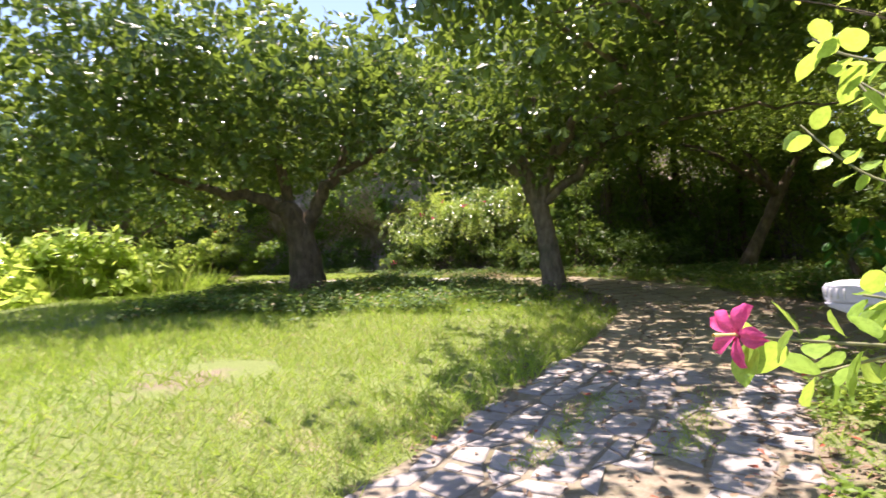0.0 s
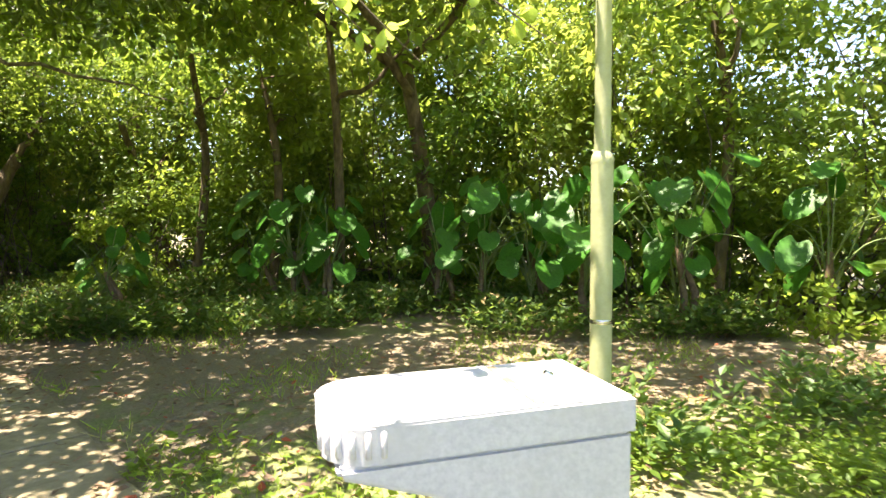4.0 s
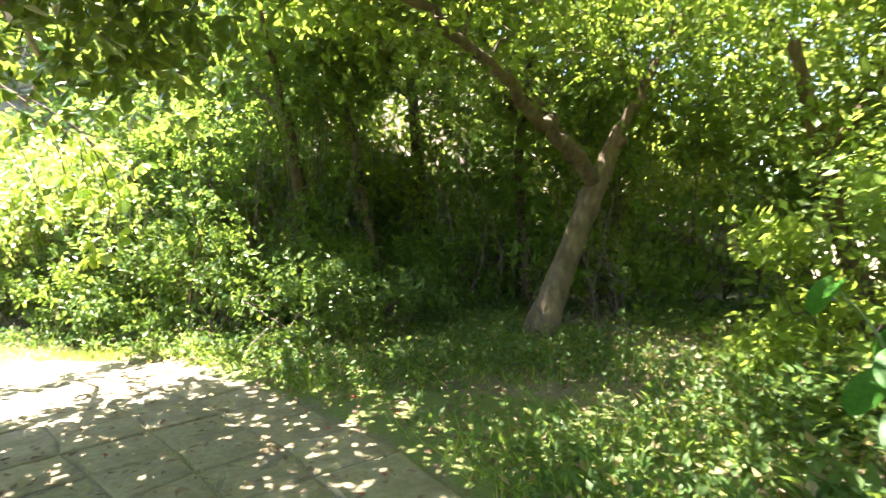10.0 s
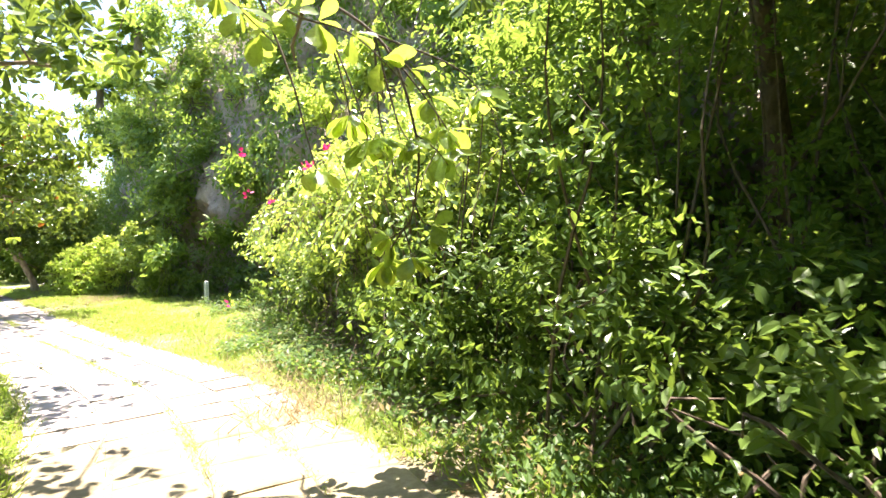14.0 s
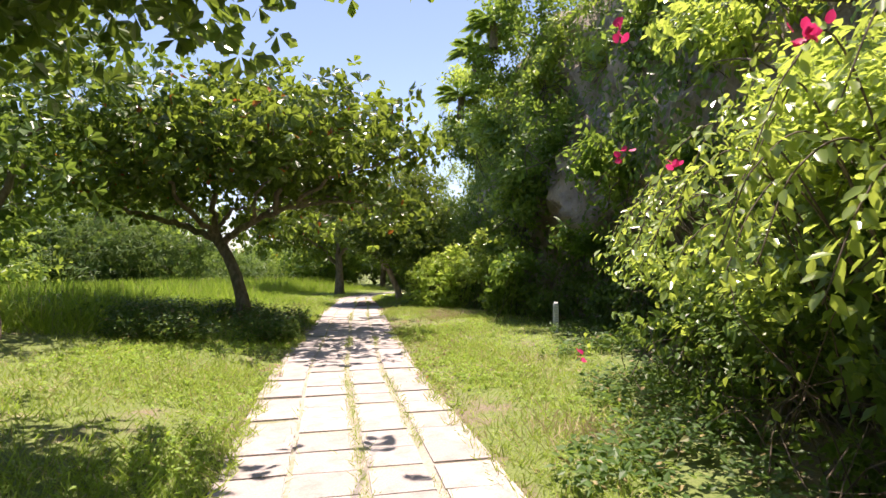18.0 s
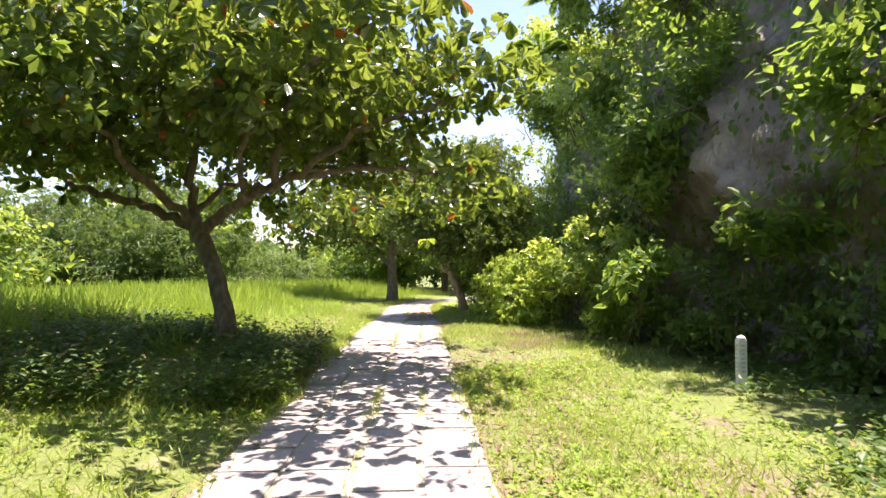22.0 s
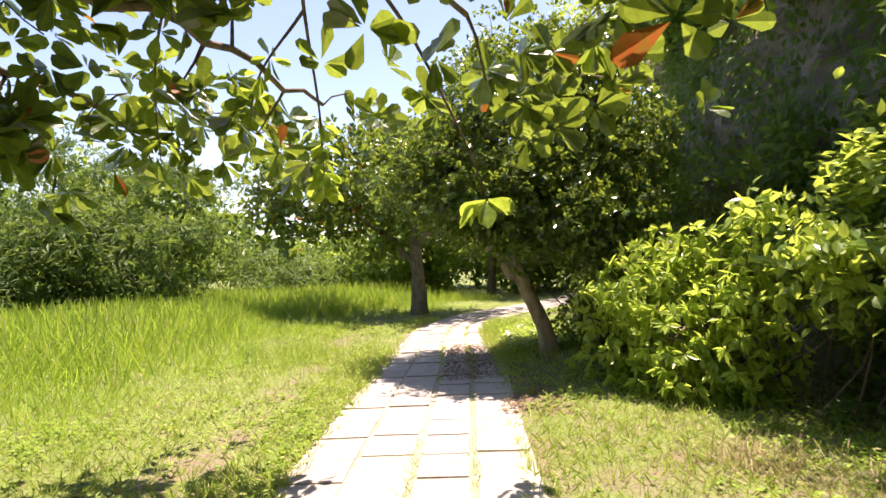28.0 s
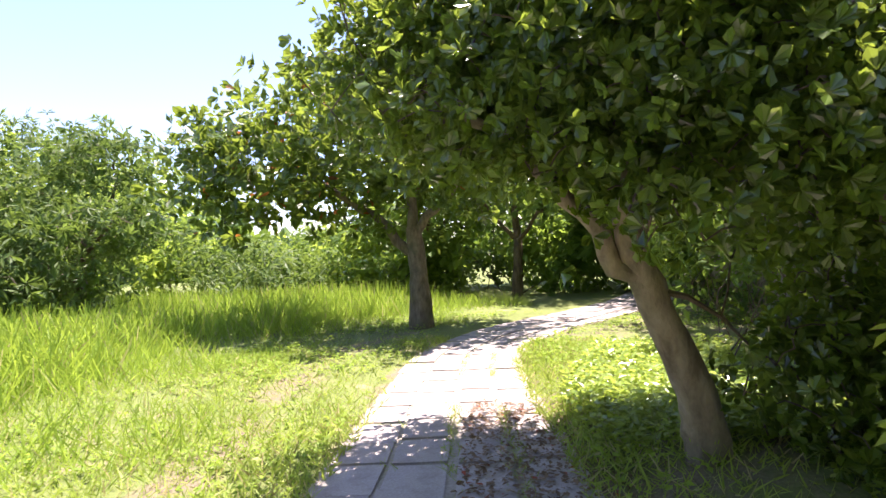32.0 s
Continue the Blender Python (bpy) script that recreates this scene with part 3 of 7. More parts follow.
def cliff():
    """Limestone wall behind the path, leaning and pitted, with ledges."""
    foot = smooth_path([(11, -3.5), (10.67, -1.87), (10.06, 0.68), (9.37, 3.82), (7.6, 6.4), (6.3, 9.6), (5.0, 12.6), (3.9, 16.0), (3.0, 18.6), (2.1, 20.8), (1.3, 23.0), (0.4, 26.0), (-0.6, 29.5), (-1.0, 33), (0.5, 38), (3, 44)], 12)
    L = np.r_[0, np.cumsum(np.linalg.norm(np.diff(foot, axis=0), axis=1))]
    s = np.arange(0, L[-1], 0.22)
    c = np.stack([np.interp(s, L, foot[:, 0]), np.interp(s, L, foot[:, 1])], -1)
    t = np.gradient(c, axis=0)
    t /= np.linalg.norm(t, axis=1, keepdims=True)
    nrm = np.stack([t[:, 1], -t[:, 0]], -1)
    h = np.r_[np.arange(-0.3, 9.2, 0.24), 9.3, 9.4]
    back = np.interp(h, (-0.3, 0.8, 1.7, 2.7, 4.0, 5.5, 8.0, 9.2, 9.3, 9.4), (0.35, 0.75, 0.65, 0.0, 0.3, 0.8, 1.5, 2.1, 4.6, 14.0))
    tall = np.interp(c[:, 1], (-12, -4, 0, 3.5, 7, 12), (0.12, 0.22, 0.48, 0.74, 0.9, 1.0))
    V = np.zeros((len(s), len(h), 3))
    for a in range(len(s)):
        for b in range(len(h)):
            q = Vector((c[a, 0] * 0.55, c[a, 1] * 0.55, h[b] * 0.4))
            d = back[b] + 0.8 * noise.noise(q) + 0.6 * abs(noise.noise(q * 2.3)) + 0.42 * noise.noise(q * 4.7) + 0.2 * noise.noise(q * 10)
            d += 0.9 * math.exp(-((h[b] - 1.2) / 1.1) ** 2 - ((c[a, 1] - 15.5) / 4.5) ** 4)
            V[a, b] = (c[a, 0] + nrm[a, 0] * d, c[a, 1] + nrm[a, 1] * d, h[b] * tall[a] + (0.5 * noise.noise(q * 1.4) if h[b] > 1 else 0))
    k = len(h)
    i = (np.arange(len(s) - 1)[:, None] * k + np.arange(k - 1)[None]).ravel()
    ob = mesh_np("cliff", V.reshape(-1, 3), np.stack([i, i + k, i + k + 1, i + 1], -1), ROCK, smooth=True)
    tagged(ob, "tall grey limestone cliff hung with green vines", "cliff", kind="structure")
    return V, nrm


CLIFF, CLIFF_N = cliff()


# ---------- trees ----------
tree("shade_tree", "broad shade tree arching over the curve of the path", [(-0.38, 1.45, 0.1), (-0.42, 1.52, 1.0), (-0.5, 1.62, 1.75), (-0.62, 1.75, 2.2)], (0.26, 0.2, 0.18, 0.15),
     [([(-0.6, 1.73, 2.1), (-0.95, 2.1, 2.75), (-1.69, 2.9, 3.05), (-2.3, 3.4, 2.9)], 0.11, 0.04),
      ([(-0.5, 1.62, 1.75), (-0.36, 1.45, 2.7), (-0.28, 1.5, 3.4), (0.12, 2.28, 4.6)], 0.13, 0.05),
      ([(-0.62, 1.75, 2.2), (-0.75, 1.95, 3.2), (-0.82, 2.02, 4.4), (-0.85, 2.05, 5.3)], 0.11, 0.04),
      ([(-0.45, 1.55, 1.9), (0.33, 0.98, 2.6), (0.97, 1.28, 3.0), (1.61, 2.68, 3.3), (2.81, 4.19, 3.2), (3, 5.14, 2.65)], 0.10, 0.008),
      ([(-0.28, 1.38, 2.6), (0.4, 3.38, 3.8), (-1.17, 5.87, 4.2), (-1.00, 8.50, 4.2)], 0.11, 0.03),
      ([(-1.04, 5.66, 4.15), (-1.2, 7.3, 3.6), (-0.2, 8.1, 3.3), (1.1, 8.2, 3.3)], 0.06, 0.02),
      ([(-0.23, 1.38, 2.8), (-1.08, 0.18, 3.4), (-1.78, -1.12, 3.6), (-4.07, -1.06, 3.9)], 0.09, 0.03),
      ([(-0.18, 1.38, 2.9), (0.12, 0.08, 3.6), (0.29, -1.32, 4.1), (0.36, -2.72, 4.3)], 0.08, 0.03),
      ([(0.9, 1.18, 2.98), (1.44, 0.86, 3.28), (1.65, -0.72, 3.4), (1.95, -2.62, 3.27), (2.05, -3.82, 3.0)], 0.07, 0.006),
      ([(1.44, 0.86, 3.28), (1.65, 1.08, 3.6), (2.35, 0.98, 4.4)], 0.05, 0.02),
      ([(-2.48, -2.02, 3.85), (-4.96, -1.66, 4.2), (-6.08, -2.29, 4.4)], 0.035, 0.015)],
     [(-0.28, 1.78, 4.0, 2.4, 2.2, 1.4), (1.11, 2.38, 3.9, 2.2, 1.8, 0.8), (1.11, 5.35, 3.6, 1.1, 1.2, 0.5), (-1.60, 8.10, 4.2, 1.5, 1.4, 0.55), (0.35, 8.3, 3.45, 0.9, 0.8, 0.35), (1.4, 8.1, 3.55, 0.4, 0.5, 0.25), (-2.08, -0.62, 3.7, 1.6, 1.6, 0.8), (-2.08, 2.38, 3.0, 1.3, 1.2, 0.8), (0.61, 0.28, 4.3, 2.2, 1.5, 0.9), (1.61, 2.48, 4.0, 1.8, 1.6, 0.8), (-4.55, -1.18, 4.1, 2.0, 1.5, 0.7), (0.33, -2.72, 4.4, 1.8, 1.5, 0.7), (-6.15, -1.93, 4.5, 1.7, 1.3, 0.55), (-1.68, -3.02, 4.8, 1.7, 1.4, 0.55), (0.9, -1.02, 4.7, 1.8, 1.5, 0.55), (1.61, 0.28, 4.7, 1.7, 1.5, 0.55), (3.35, 1.48, 4.9, 1.5, 1.5, 0.5), (3.55, 0.78, 4.4, 1.2, 1.1, 0.45), (-0.6, 8.6, 4.1, 1.1, 1.0, 0.45), (-1.4, 8.4, 3.5, 1.5, 1.2, 0.4), (-2.4, 9.4, 3.1, 0.8, 0.7, 0.4), (-0.3, 9.3, 3.9, 1.1, 0.6, 0.35), (-2.8, 8.6, 3.4, 1.1, 0.9, 0.6), (4.0, 2.6, 4.6, 1.2, 1.2, 0.5), (-3.0, -2.5, 4.3, 1.6, 1.2, 0.6), (-1.0, -2.0, 4.5, 1.4, 1.2, 0.5), (2.85, 3.38, 3.0, 0.9, 0.9, 0.5), (2.35, 2.08, 3.1, 0.7, 0.6, 0.4)],
     1850, 0.16, LEAF_CANOPY, BARK_GREY, rosette=7, per_tip=6, seed=11)
tree("old_tree", "old leaning tree with a thick forked trunk", [(-3.40, 5.70, 0.35), (-3.47, 5.71, 1.35), (-3.67, 5.82, 2.1)], (0.42, 0.3, 0.22),
     [([(-3.47, 5.7, 1.5), (-3.1, 5.48, 2.3), (-2.75, 5.25, 2.95), (-2.35, 5.2, 4.15)], 0.18, 0.06),
      ([(-3.6, 5.8, 1.95), (-4.22, 6.09, 2.38), (-4.94, 6.41, 2.5), (-6.0, 7.0, 3.0)], 0.17, 0.04),
      ([(-3.59, 5.93, 2.05), (-3.91, 5.68, 3.35), (-4.34, 5.43, 4.75)], 0.14, 0.04),
      ([(-2.94, 5.29, 2.75), (-2.12, 4.52, 3.25), (-1.3, 3.87, 3.35)], 0.09, 0.03)],
     [(-3.46, 5.72, 4.35, 2.8, 2.4, 1.9), (-7.47, 6.49, 3.55, 2.0, 2.0, 1.5), (-5.39, 7.36, 3.95, 2.2, 2.0, 1.5), (-1.76, 4.59, 4.55, 1.9, 1.8, 1.5), (-5.44, 4.58, 4.55, 2.0, 1.8, 1.2), (-7.2, 4.6, 4.6, 1.8, 1.7, 1.1)],
     760, 0.18, LEAF_CANOPY, BARK_BROWN, rosette=7, per_tip=7, outline=KITE, seed=12)
tree("slanting_tree", "slender slanting tree at the meadow's edge", [(-5.15, 11.91, 0.4), (-5.48, 12.16, 1.3), (-6.02, 12.7, 2.3)], (0.2, 0.15, 0.1),
     [([(-5.58, 12.19, 1.5), (-5.13, 12.23, 2.5), (-4.65, 12.36, 3.6)], 0.08, 0.03)],
     [(-5.8, 12.72, 4, 2.4, 2.2, 1.5), (-7.46, 13.93, 3.4, 2.0, 2.0, 1.3), (-4.7, 11.4, 2.5, 1.5, 1.2, 0.8)], 300, 0.17, LEAF_DARK, rosette=6, per_tip=7, outline=KITE, seed=13)
tree("leaning_tree", "leaning tree with a knotted trunk under the cliff", [(5.5, -0.12, 0), (5.68, -0.25, 0.5), (5.95, -0.45, 1.1), (6.2, -0.72, 1.86), (6.35, -1.0, 2.5)], (0.25, 0.17, 0.14, 0.14, 0.09),
     [([(6.2, -0.7, 1.8), (5.5, -0.62, 2.2), (4.68, -0.45, 2.44), (3.6, -0.3, 2.75), (2.35, -0.1, 2.95)], 0.10, 0.03),
      ([(6.3, -0.9, 2.3), (6.25, -1.3, 3.0), (6.46, -1.72, 3.8)], 0.08, 0.03),
      ([(6.2, -0.72, 1.9), (6.68, 0.02, 3.0), (6.96, 0.85, 4.0)], 0.08, 0.03)],
     [(5.42, -0.4, 3.7, 2.0, 2.0, 1.0), (3.54, -0.23, 3.4, 1.5, 1.4, 0.7), (6.86, -1.81, 3.7, 1.6, 1.8, 1.1), (2.61, -1.66, 4.3, 1.6, 1.4, 0.6), (6.59, 1.28, 4.4, 1.4, 1.4, 0.7)],
     640, 0.078, LEAF_SHRUB, BARK_BROWN, rosette=7, per_tip=8, outline=KITE, seed=14)
tree("crooked_tree", "thin crooked tree between the elephant ears and the cliff", [(6.87, -3.71, 0), (6.71, -3.31, 1.2), (6.61, -3.11, 2.1), (6.16, -2.8, 3.2)], (0.12, 0.1, 0.09, 0.06),
     [([(6.61, -3.11, 2.1), (6.87, -3.71, 2.9), (6.98, -4.31, 3.8)], 0.06, 0.02)],
     [(6.26, -3.11, 4.0, 1.8, 1.8, 1.0)], 130, 0.12, LEAF_SHRUB, BARK_BROWN, rosette=6, per_tip=5, outline=KITE, seed=15)
tree("almond_tree", "spreading tropical almond tree shading the path", [(-3.30, 15.68, 0.25), (-3.48, 15.8, 0.85), (-3.8, 15.95, 1.45), (-4.15, 16.1, 1.88)], (0.155, 0.12, 0.11, 0.12),
     [([(-4.09, 16.1, 1.8), (-3.39, 16, 2.15), (-2.59, 16, 2.5), (-1.49, 16.18, 3.15), (-0.06, 16.28, 3.55)], 0.085, 0.015),
      ([(-2.59, 16, 2.5), (-1.66, 16.38, 2.65), (-0.86, 16.68, 2.6), (-0.36, 16.88, 2.45)], 0.045, 0.012),
      ([(-4.09, 16.1, 1.8), (-4.24, 16.1, 2.4), (-4.19, 16.2, 3.4), (-3.89, 16.5, 4.5)], 0.085, 0.03),
      ([(-4.09, 16.1, 1.8), (-4.89, 15.9, 2.2), (-5.89, 15.7, 2.5), (-7.09, 15.7, 3)], 0.08, 0.03),
      ([(-4.14, 16.1, 1.9), (-4.39, 15.3, 2.5), (-4.29, 14.3, 3.2)], 0.07, 0.025),
      ([(-2.59, 16, 2.5), (-2.36, 16.68, 2.75), (-1.86, 17.38, 2.8), (-1.5, 18.3, 2.65)], 0.045, 0.015),
      ([(-3.3, 16.0, 2.2), (-3.2, 17.0, 2.7), (-3.0, 18.0, 2.75), (-2.7, 18.9, 2.5)], 0.05, 0.012),
      ([(-4.2, 16.1, 2.1), (-4.3, 17.0, 2.6), (-4.2, 18.0, 2.65), (-4.0, 18.8, 2.4)], 0.05, 0.012),
      ([(-3.26, 15.98, 2.2), (-2.86, 15.28, 2.7), (-2.06, 14.78, 3.1)], 0.045, 0.02),
      ([(-2.79, 16, 2.4), (-2.39, 15.5, 3.1), (-1.69, 15, 3.6), (-0.89, 14.9, 3.8)], 0.06, 0.02)],
     [(-3.99, 16.3, 4.1, 2.6, 2.5, 1.15), (-2.06, 16.3, 3.8, 1.8, 2.0, 0.8), (-6.29, 15.9, 3.5, 1.8, 2.0, 0.9), (-0.41, 16.83, 2.5, 0.6, 0.65, 0.28), (-0.36, 16.08, 3.7, 1.0, 0.9, 0.3), (-4.09, 14.4, 3.6, 1.6, 1.3, 0.8), (-3.69, 16.5, 5.1, 1.2, 1.2, 0.6), (-1.76, 17.18, 2.9, 1.2, 0.8, 0.4), (-3.16, 17.28, 3.05, 1.2, 0.9, 0.4), (-2.26, 15.18, 3.2, 1.0, 0.9, 0.4), (-5.26, 15.48, 2.9, 1.4, 1.2, 0.45), (-0.66, 14.48, 3.9, 1.2, 1.0, 0.4), (-1.76, 13.98, 3.7, 1.2, 0.9, 0.45), (-3.05, 18.85, 2.5, 0.6, 0.4, 0.25), (-3.6, 18.6, 2.45, 0.8, 0.5, 0.28), (-1.15, 18.8, 2.5, 0.7, 0.4, 0.25), (-4.6, 18.0, 2.5, 0.9, 0.6, 0.35), (-3.3, 17.6, 3.3, 1.4, 0.9, 0.4)],
     960, 0.17, LEAF_ALMOND, BARK_GREY, rosette=8, per_tip=4, outline=OBROUND, seed=16, spread=0.28)
tree("dense_tree", "dense dark-leaved tree with a twisted pale trunk", [(-1.92, 22.75, 0.15), (-1.97, 22.65, 0.5), (-2.14, 22.5, 0.98), (-2.24, 22.35, 1.4), (-2.1, 22.35, 2.0), (-1.9, 22.5, 2.8)], (0.125, 0.095, 0.085, 0.065, 0.036, 0.02),
     [([(-2.16, 22.47, 1.05), (-2.5, 22.2, 1.5), (-2.95, 22.0, 2.0)], 0.06, 0.025),
      ([(-2.2, 22.4, 1.3), (-2.0, 22.3, 1.75), (-1.8, 22.25, 2.3)], 0.032, 0.012)],
     [(-2.3, 23.0, 2.8, 1.6, 1.3, 1.0), (-3.3, 23.0, 2.45, 0.95, 1.1, 0.65), (-1.1, 22.95, 2.65, 0.85, 0.8, 0.8), (-2.0, 23.2, 3.8, 1.4, 1.2, 0.7), (-1.1, 23.0, 1.3, 0.6, 0.5, 0.9), (-2.7, 22.4, 2.15, 0.75, 0.5, 0.45), (-1.7, 22.2, 2.3, 0.75, 0.45, 0.5), (-1.25, 22.7, 0.5, 0.5, 0.4, 0.5), (-1.75, 22.05, 1.6, 0.6, 0.3, 0.35), (-1.1, 22.3, 1.8, 0.5, 0.4, 0.7), (-2.1, 22.0, 1.45, 0.35, 0.22, 0.22), (-2.2, 21.85, 2.25, 0.7, 0.35, 0.4), (-2.95, 22.15, 2.0, 0.5, 0.4, 0.35), (-1.5, 21.9, 1.9, 0.5, 0.3, 0.4), (-2.05, 21.95, 1.95, 0.45, 0.22, 0.3), (-2.45, 22.0, 1.75, 0.35, 0.2, 0.25)],
     2700, 0.066, LEAF_DENSE, BARK_PALE, rosette=9, per_tip=6, outline=OBOVATE, seed=17, spread=0.12, droop=0.1)
tree("round_tree", "round-crowned almond tree standing beside the far bend", [(-6, 28.35, 0), (-6, 28.35, 0.9), (-6.05, 28.35, 1.7)], (0.22, 0.16, 0.14),
     [([(-6, 28.35, 1.2), (-6.9, 28.05, 2.1), (-8.1, 27.75, 3.0)], 0.1, 0.03), ([(-6.05, 28.35, 1.6), (-6.1, 28.35, 2.8), (-6.3, 28.35, 4.0)], 0.1, 0.03),
      ([(-6.05, 28.35, 1.6), (-5.2, 28.35, 2.4), (-4.5, 28.35, 3.0)], 0.08, 0.03)],
     [(-6.9, 27.95, 3.2, 2.5, 2.3, 1.5), (-8.6, 27.65, 2.9, 1.5, 1.6, 1.3), (-5.7, 28.35, 3.9, 1.8, 1.8, 1.1), (-4.7, 28.55, 2.9, 1.4, 1.4, 1.0)],
     440, 0.19, LEAF_ALMOND, BARK_GREY, rosette=8, per_tip=5, outline=KITE, seed=18, spread=0.26)


for k, (x, y, s) in enumerate(((-14.0, 28.0, 0.95), (-17.2, 26.4, 1.15), (-19.6, 30.5, 1.2))):
    tree("feathery_tree", "wide feathery tree with tiered dark foliage behind the meadow", [(x, y, 0), (x + 0.2, y, 1.0 * s), (x - 0.1, y + 0.2, 2.2 * s)], (0.16, 0.12, 0.08),
         [([(x + 0.1, y, 0.8 * s), (x + 1.3 * s, y - 0.6, 1.7 * s), (x + 2.6 * s, y - 1.0, 2.3 * s)], 0.07, 0.02), ([(x, y, 1.0 * s), (x - 1.2 * s, y - 0.4, 2.0 * s), (x - 2.2 * s, y - 0.6, 3.0 * s)], 0.07, 0.02), ([(x, y + 0.1, 1.8 * s), (x + 0.6, y + 0.5, 3.0 * s), (x + 0.8, y + 0.6, 4.2 * s)], 0.06, 0.02)],
         [(x, y, 2.2 * s, 2.6 * s, 2.2 * s, 0.7 * s), (x + 2.0 * s, y - 0.8, 2.3 * s, 1.6 * s, 1.4 * s, 0.5 * s), (x - 1.9 * s, y - 0.5, 3.1 * s, 1.5 * s, 1.4 * s, 0.6 * s), (x + 0.5, y + 0.4, 3.9 * s, 1.7 * s, 1.5 * s, 0.8 * s), (x + 1.0, y - 1.2, 1.2 * s, 1.8 * s, 1.2 * s, 0.7 * s), (x - 1.4, y - 1.0, 1.0 * s, 1.6 * s, 1.2 * s, 0.7 * s)],
         420, 0.2, LEAF_FEATHER, BARK_BROWN, rosette=9, per_tip=5, outline=SLIM, seed=500 + k, spread=0.24, droop=0.5, group="trees behind the meadow")

for k, (x, y, s) in enumerate(((-5.6, 33.6, 1.0), (-2.6, 33.2, 0.95), (0.2, 33.8, 1.0), (-8.6, 35.0, 1.0))):
    tree("bend_tree", "shady tree in the grove beyond the far bend", [(x, y, 0), (x + 0.1, y, 1.2 * s), (x, y + 0.2, 2.3 * s)], (0.15, 0.11, 0.08),
         [([(x + 0.05, y, 1.3 * s), (x + 0.8, y - 0.3, 2.2 * s), (x + 1.6, y - 0.5, 2.9 * s)], 0.06, 0.02), ([(x, y, 1.5 * s), (x - 0.8, y + 0.2, 2.4 * s), (x - 1.6, y + 0.1, 3.0 * s)], 0.06, 0.02)],
         [(x, y + 0.3, 3.4 * s, 2.0 * s, 2.0 * s, 1.1 * s), (x - 1.3, y, 2.8 * s, 1.4 * s, 1.5 * s, 0.8 * s), (x + 1.3, y - 0.2, 2.8 * s, 1.4 * s, 1.5 * s, 0.8 * s)],
         190, 0.2, LEAF_DARK, BARK_BROWN, rosette=6, per_tip=5, outline=KITE, seed=520 + k, group="grove beyond the bend")


# slender trees and undergrowth of the thicket south of the curve
def slender(x, y, top, lean, seed, leaf=0.11, mat=LEAF_SHRUB, wide=1.7):
    r = np.random.default_rng(seed)
    a = np.array([x, y, 0.0])
    b = a + np.array([lean * r.normal(), lean * r.normal(), top * 0.45])
    c = b + np.array([lean * r.normal(), lean * r.normal(), top * 0.35])
    q = [(c[0] + 0.5 * r.normal(), c[1] + 0.5 * r.normal(), top + 0.4 * r.normal(), wide, wide, 1.1), (c[0] + r.normal(), c[1] + r.normal(), top - 1.2, wide * 0.9, wide * 0.9, 0.9)]
    return tree("forest_tree", "slender forest tree with a bare trunk and leafy top", [tuple(a), tuple(b), tuple(c)], (0.085, 0.07, 0.05),
                [([tuple(b + (c - b) * 0.3), tuple(b + np.array([0.6 * r.normal(), 0.6 * r.normal(), 0.9])), tuple(np.array(q[1][:3]))], 0.045, 0.015)],
                q, 125, 0.19, LEAF_GLOW if seed % 2 else mat, BARK_BROWN, rosette=6, per_tip=5, outline=KITE, seed=seed, group="trees of the thicket")


for k, (x, y, top) in enumerate(((4.45, -3.99, 5.2), (2.15, -6.14, 5.6), (-1.54, -10.29, 5.6), (6.26, -6.4, 6.2), (3.53, -9.3, 6.4), (3.27, -5.21, 4.6), (8.61, -3.32, 5.8), (8.23, 0.74, 5.6), (7.65, 3.16, 5.2), (-7.4, -12.7, 5.4), (1.45, -12.52, 6.6))):
    slender(x, y, top, 0.25, 40 + k, mat=LEAF_SHRUB if k % 3 else LEAF_VINE)

tree("canopy_tree", "tall tree whose boughs roof the dirt track", [(1.75, -7.68, 0), (1.56, -7.38, 2.0), (1.21, -6.96, 3.6)], (0.16, 0.12, 0.1),
     [([(1.26, -7.08, 3.2), (0.03, -5.65, 4.4), (-1.14, -4.23, 4.9)], 0.07, 0.02), ([(1.21, -6.96, 3.5), (1.87, -5.43, 4.6), (2.07, -4.01, 5.0)], 0.07, 0.02), ([(1.21, -6.96, 3.5), (-0.69, -7.48, 4.6), (-2.51, -7.48, 5.0)], 0.07, 0.02)],
     [(-0.94, -4.33, 4.9, 1.8, 1.6, 0.8), (1.87, -4.22, 4.9, 1.7, 1.6, 0.8), (-2.51, -7.28, 5.0, 1.9, 1.7, 0.9), (0.61, -6.46, 5.3, 1.8, 1.6, 0.8), (-2.04, -4.04, 5.4, 1.3, 1.3, 0.5), (3.81, -2.18, 4.8, 1.6, 1.6, 0.8), (2.23, -2.41, 5.2, 1.7, 1.3, 0.6)], 720, 0.17, LEAF_SHRUB, BARK_BROWN, rosette=6, per_tip=6, outline=KITE, seed=39)
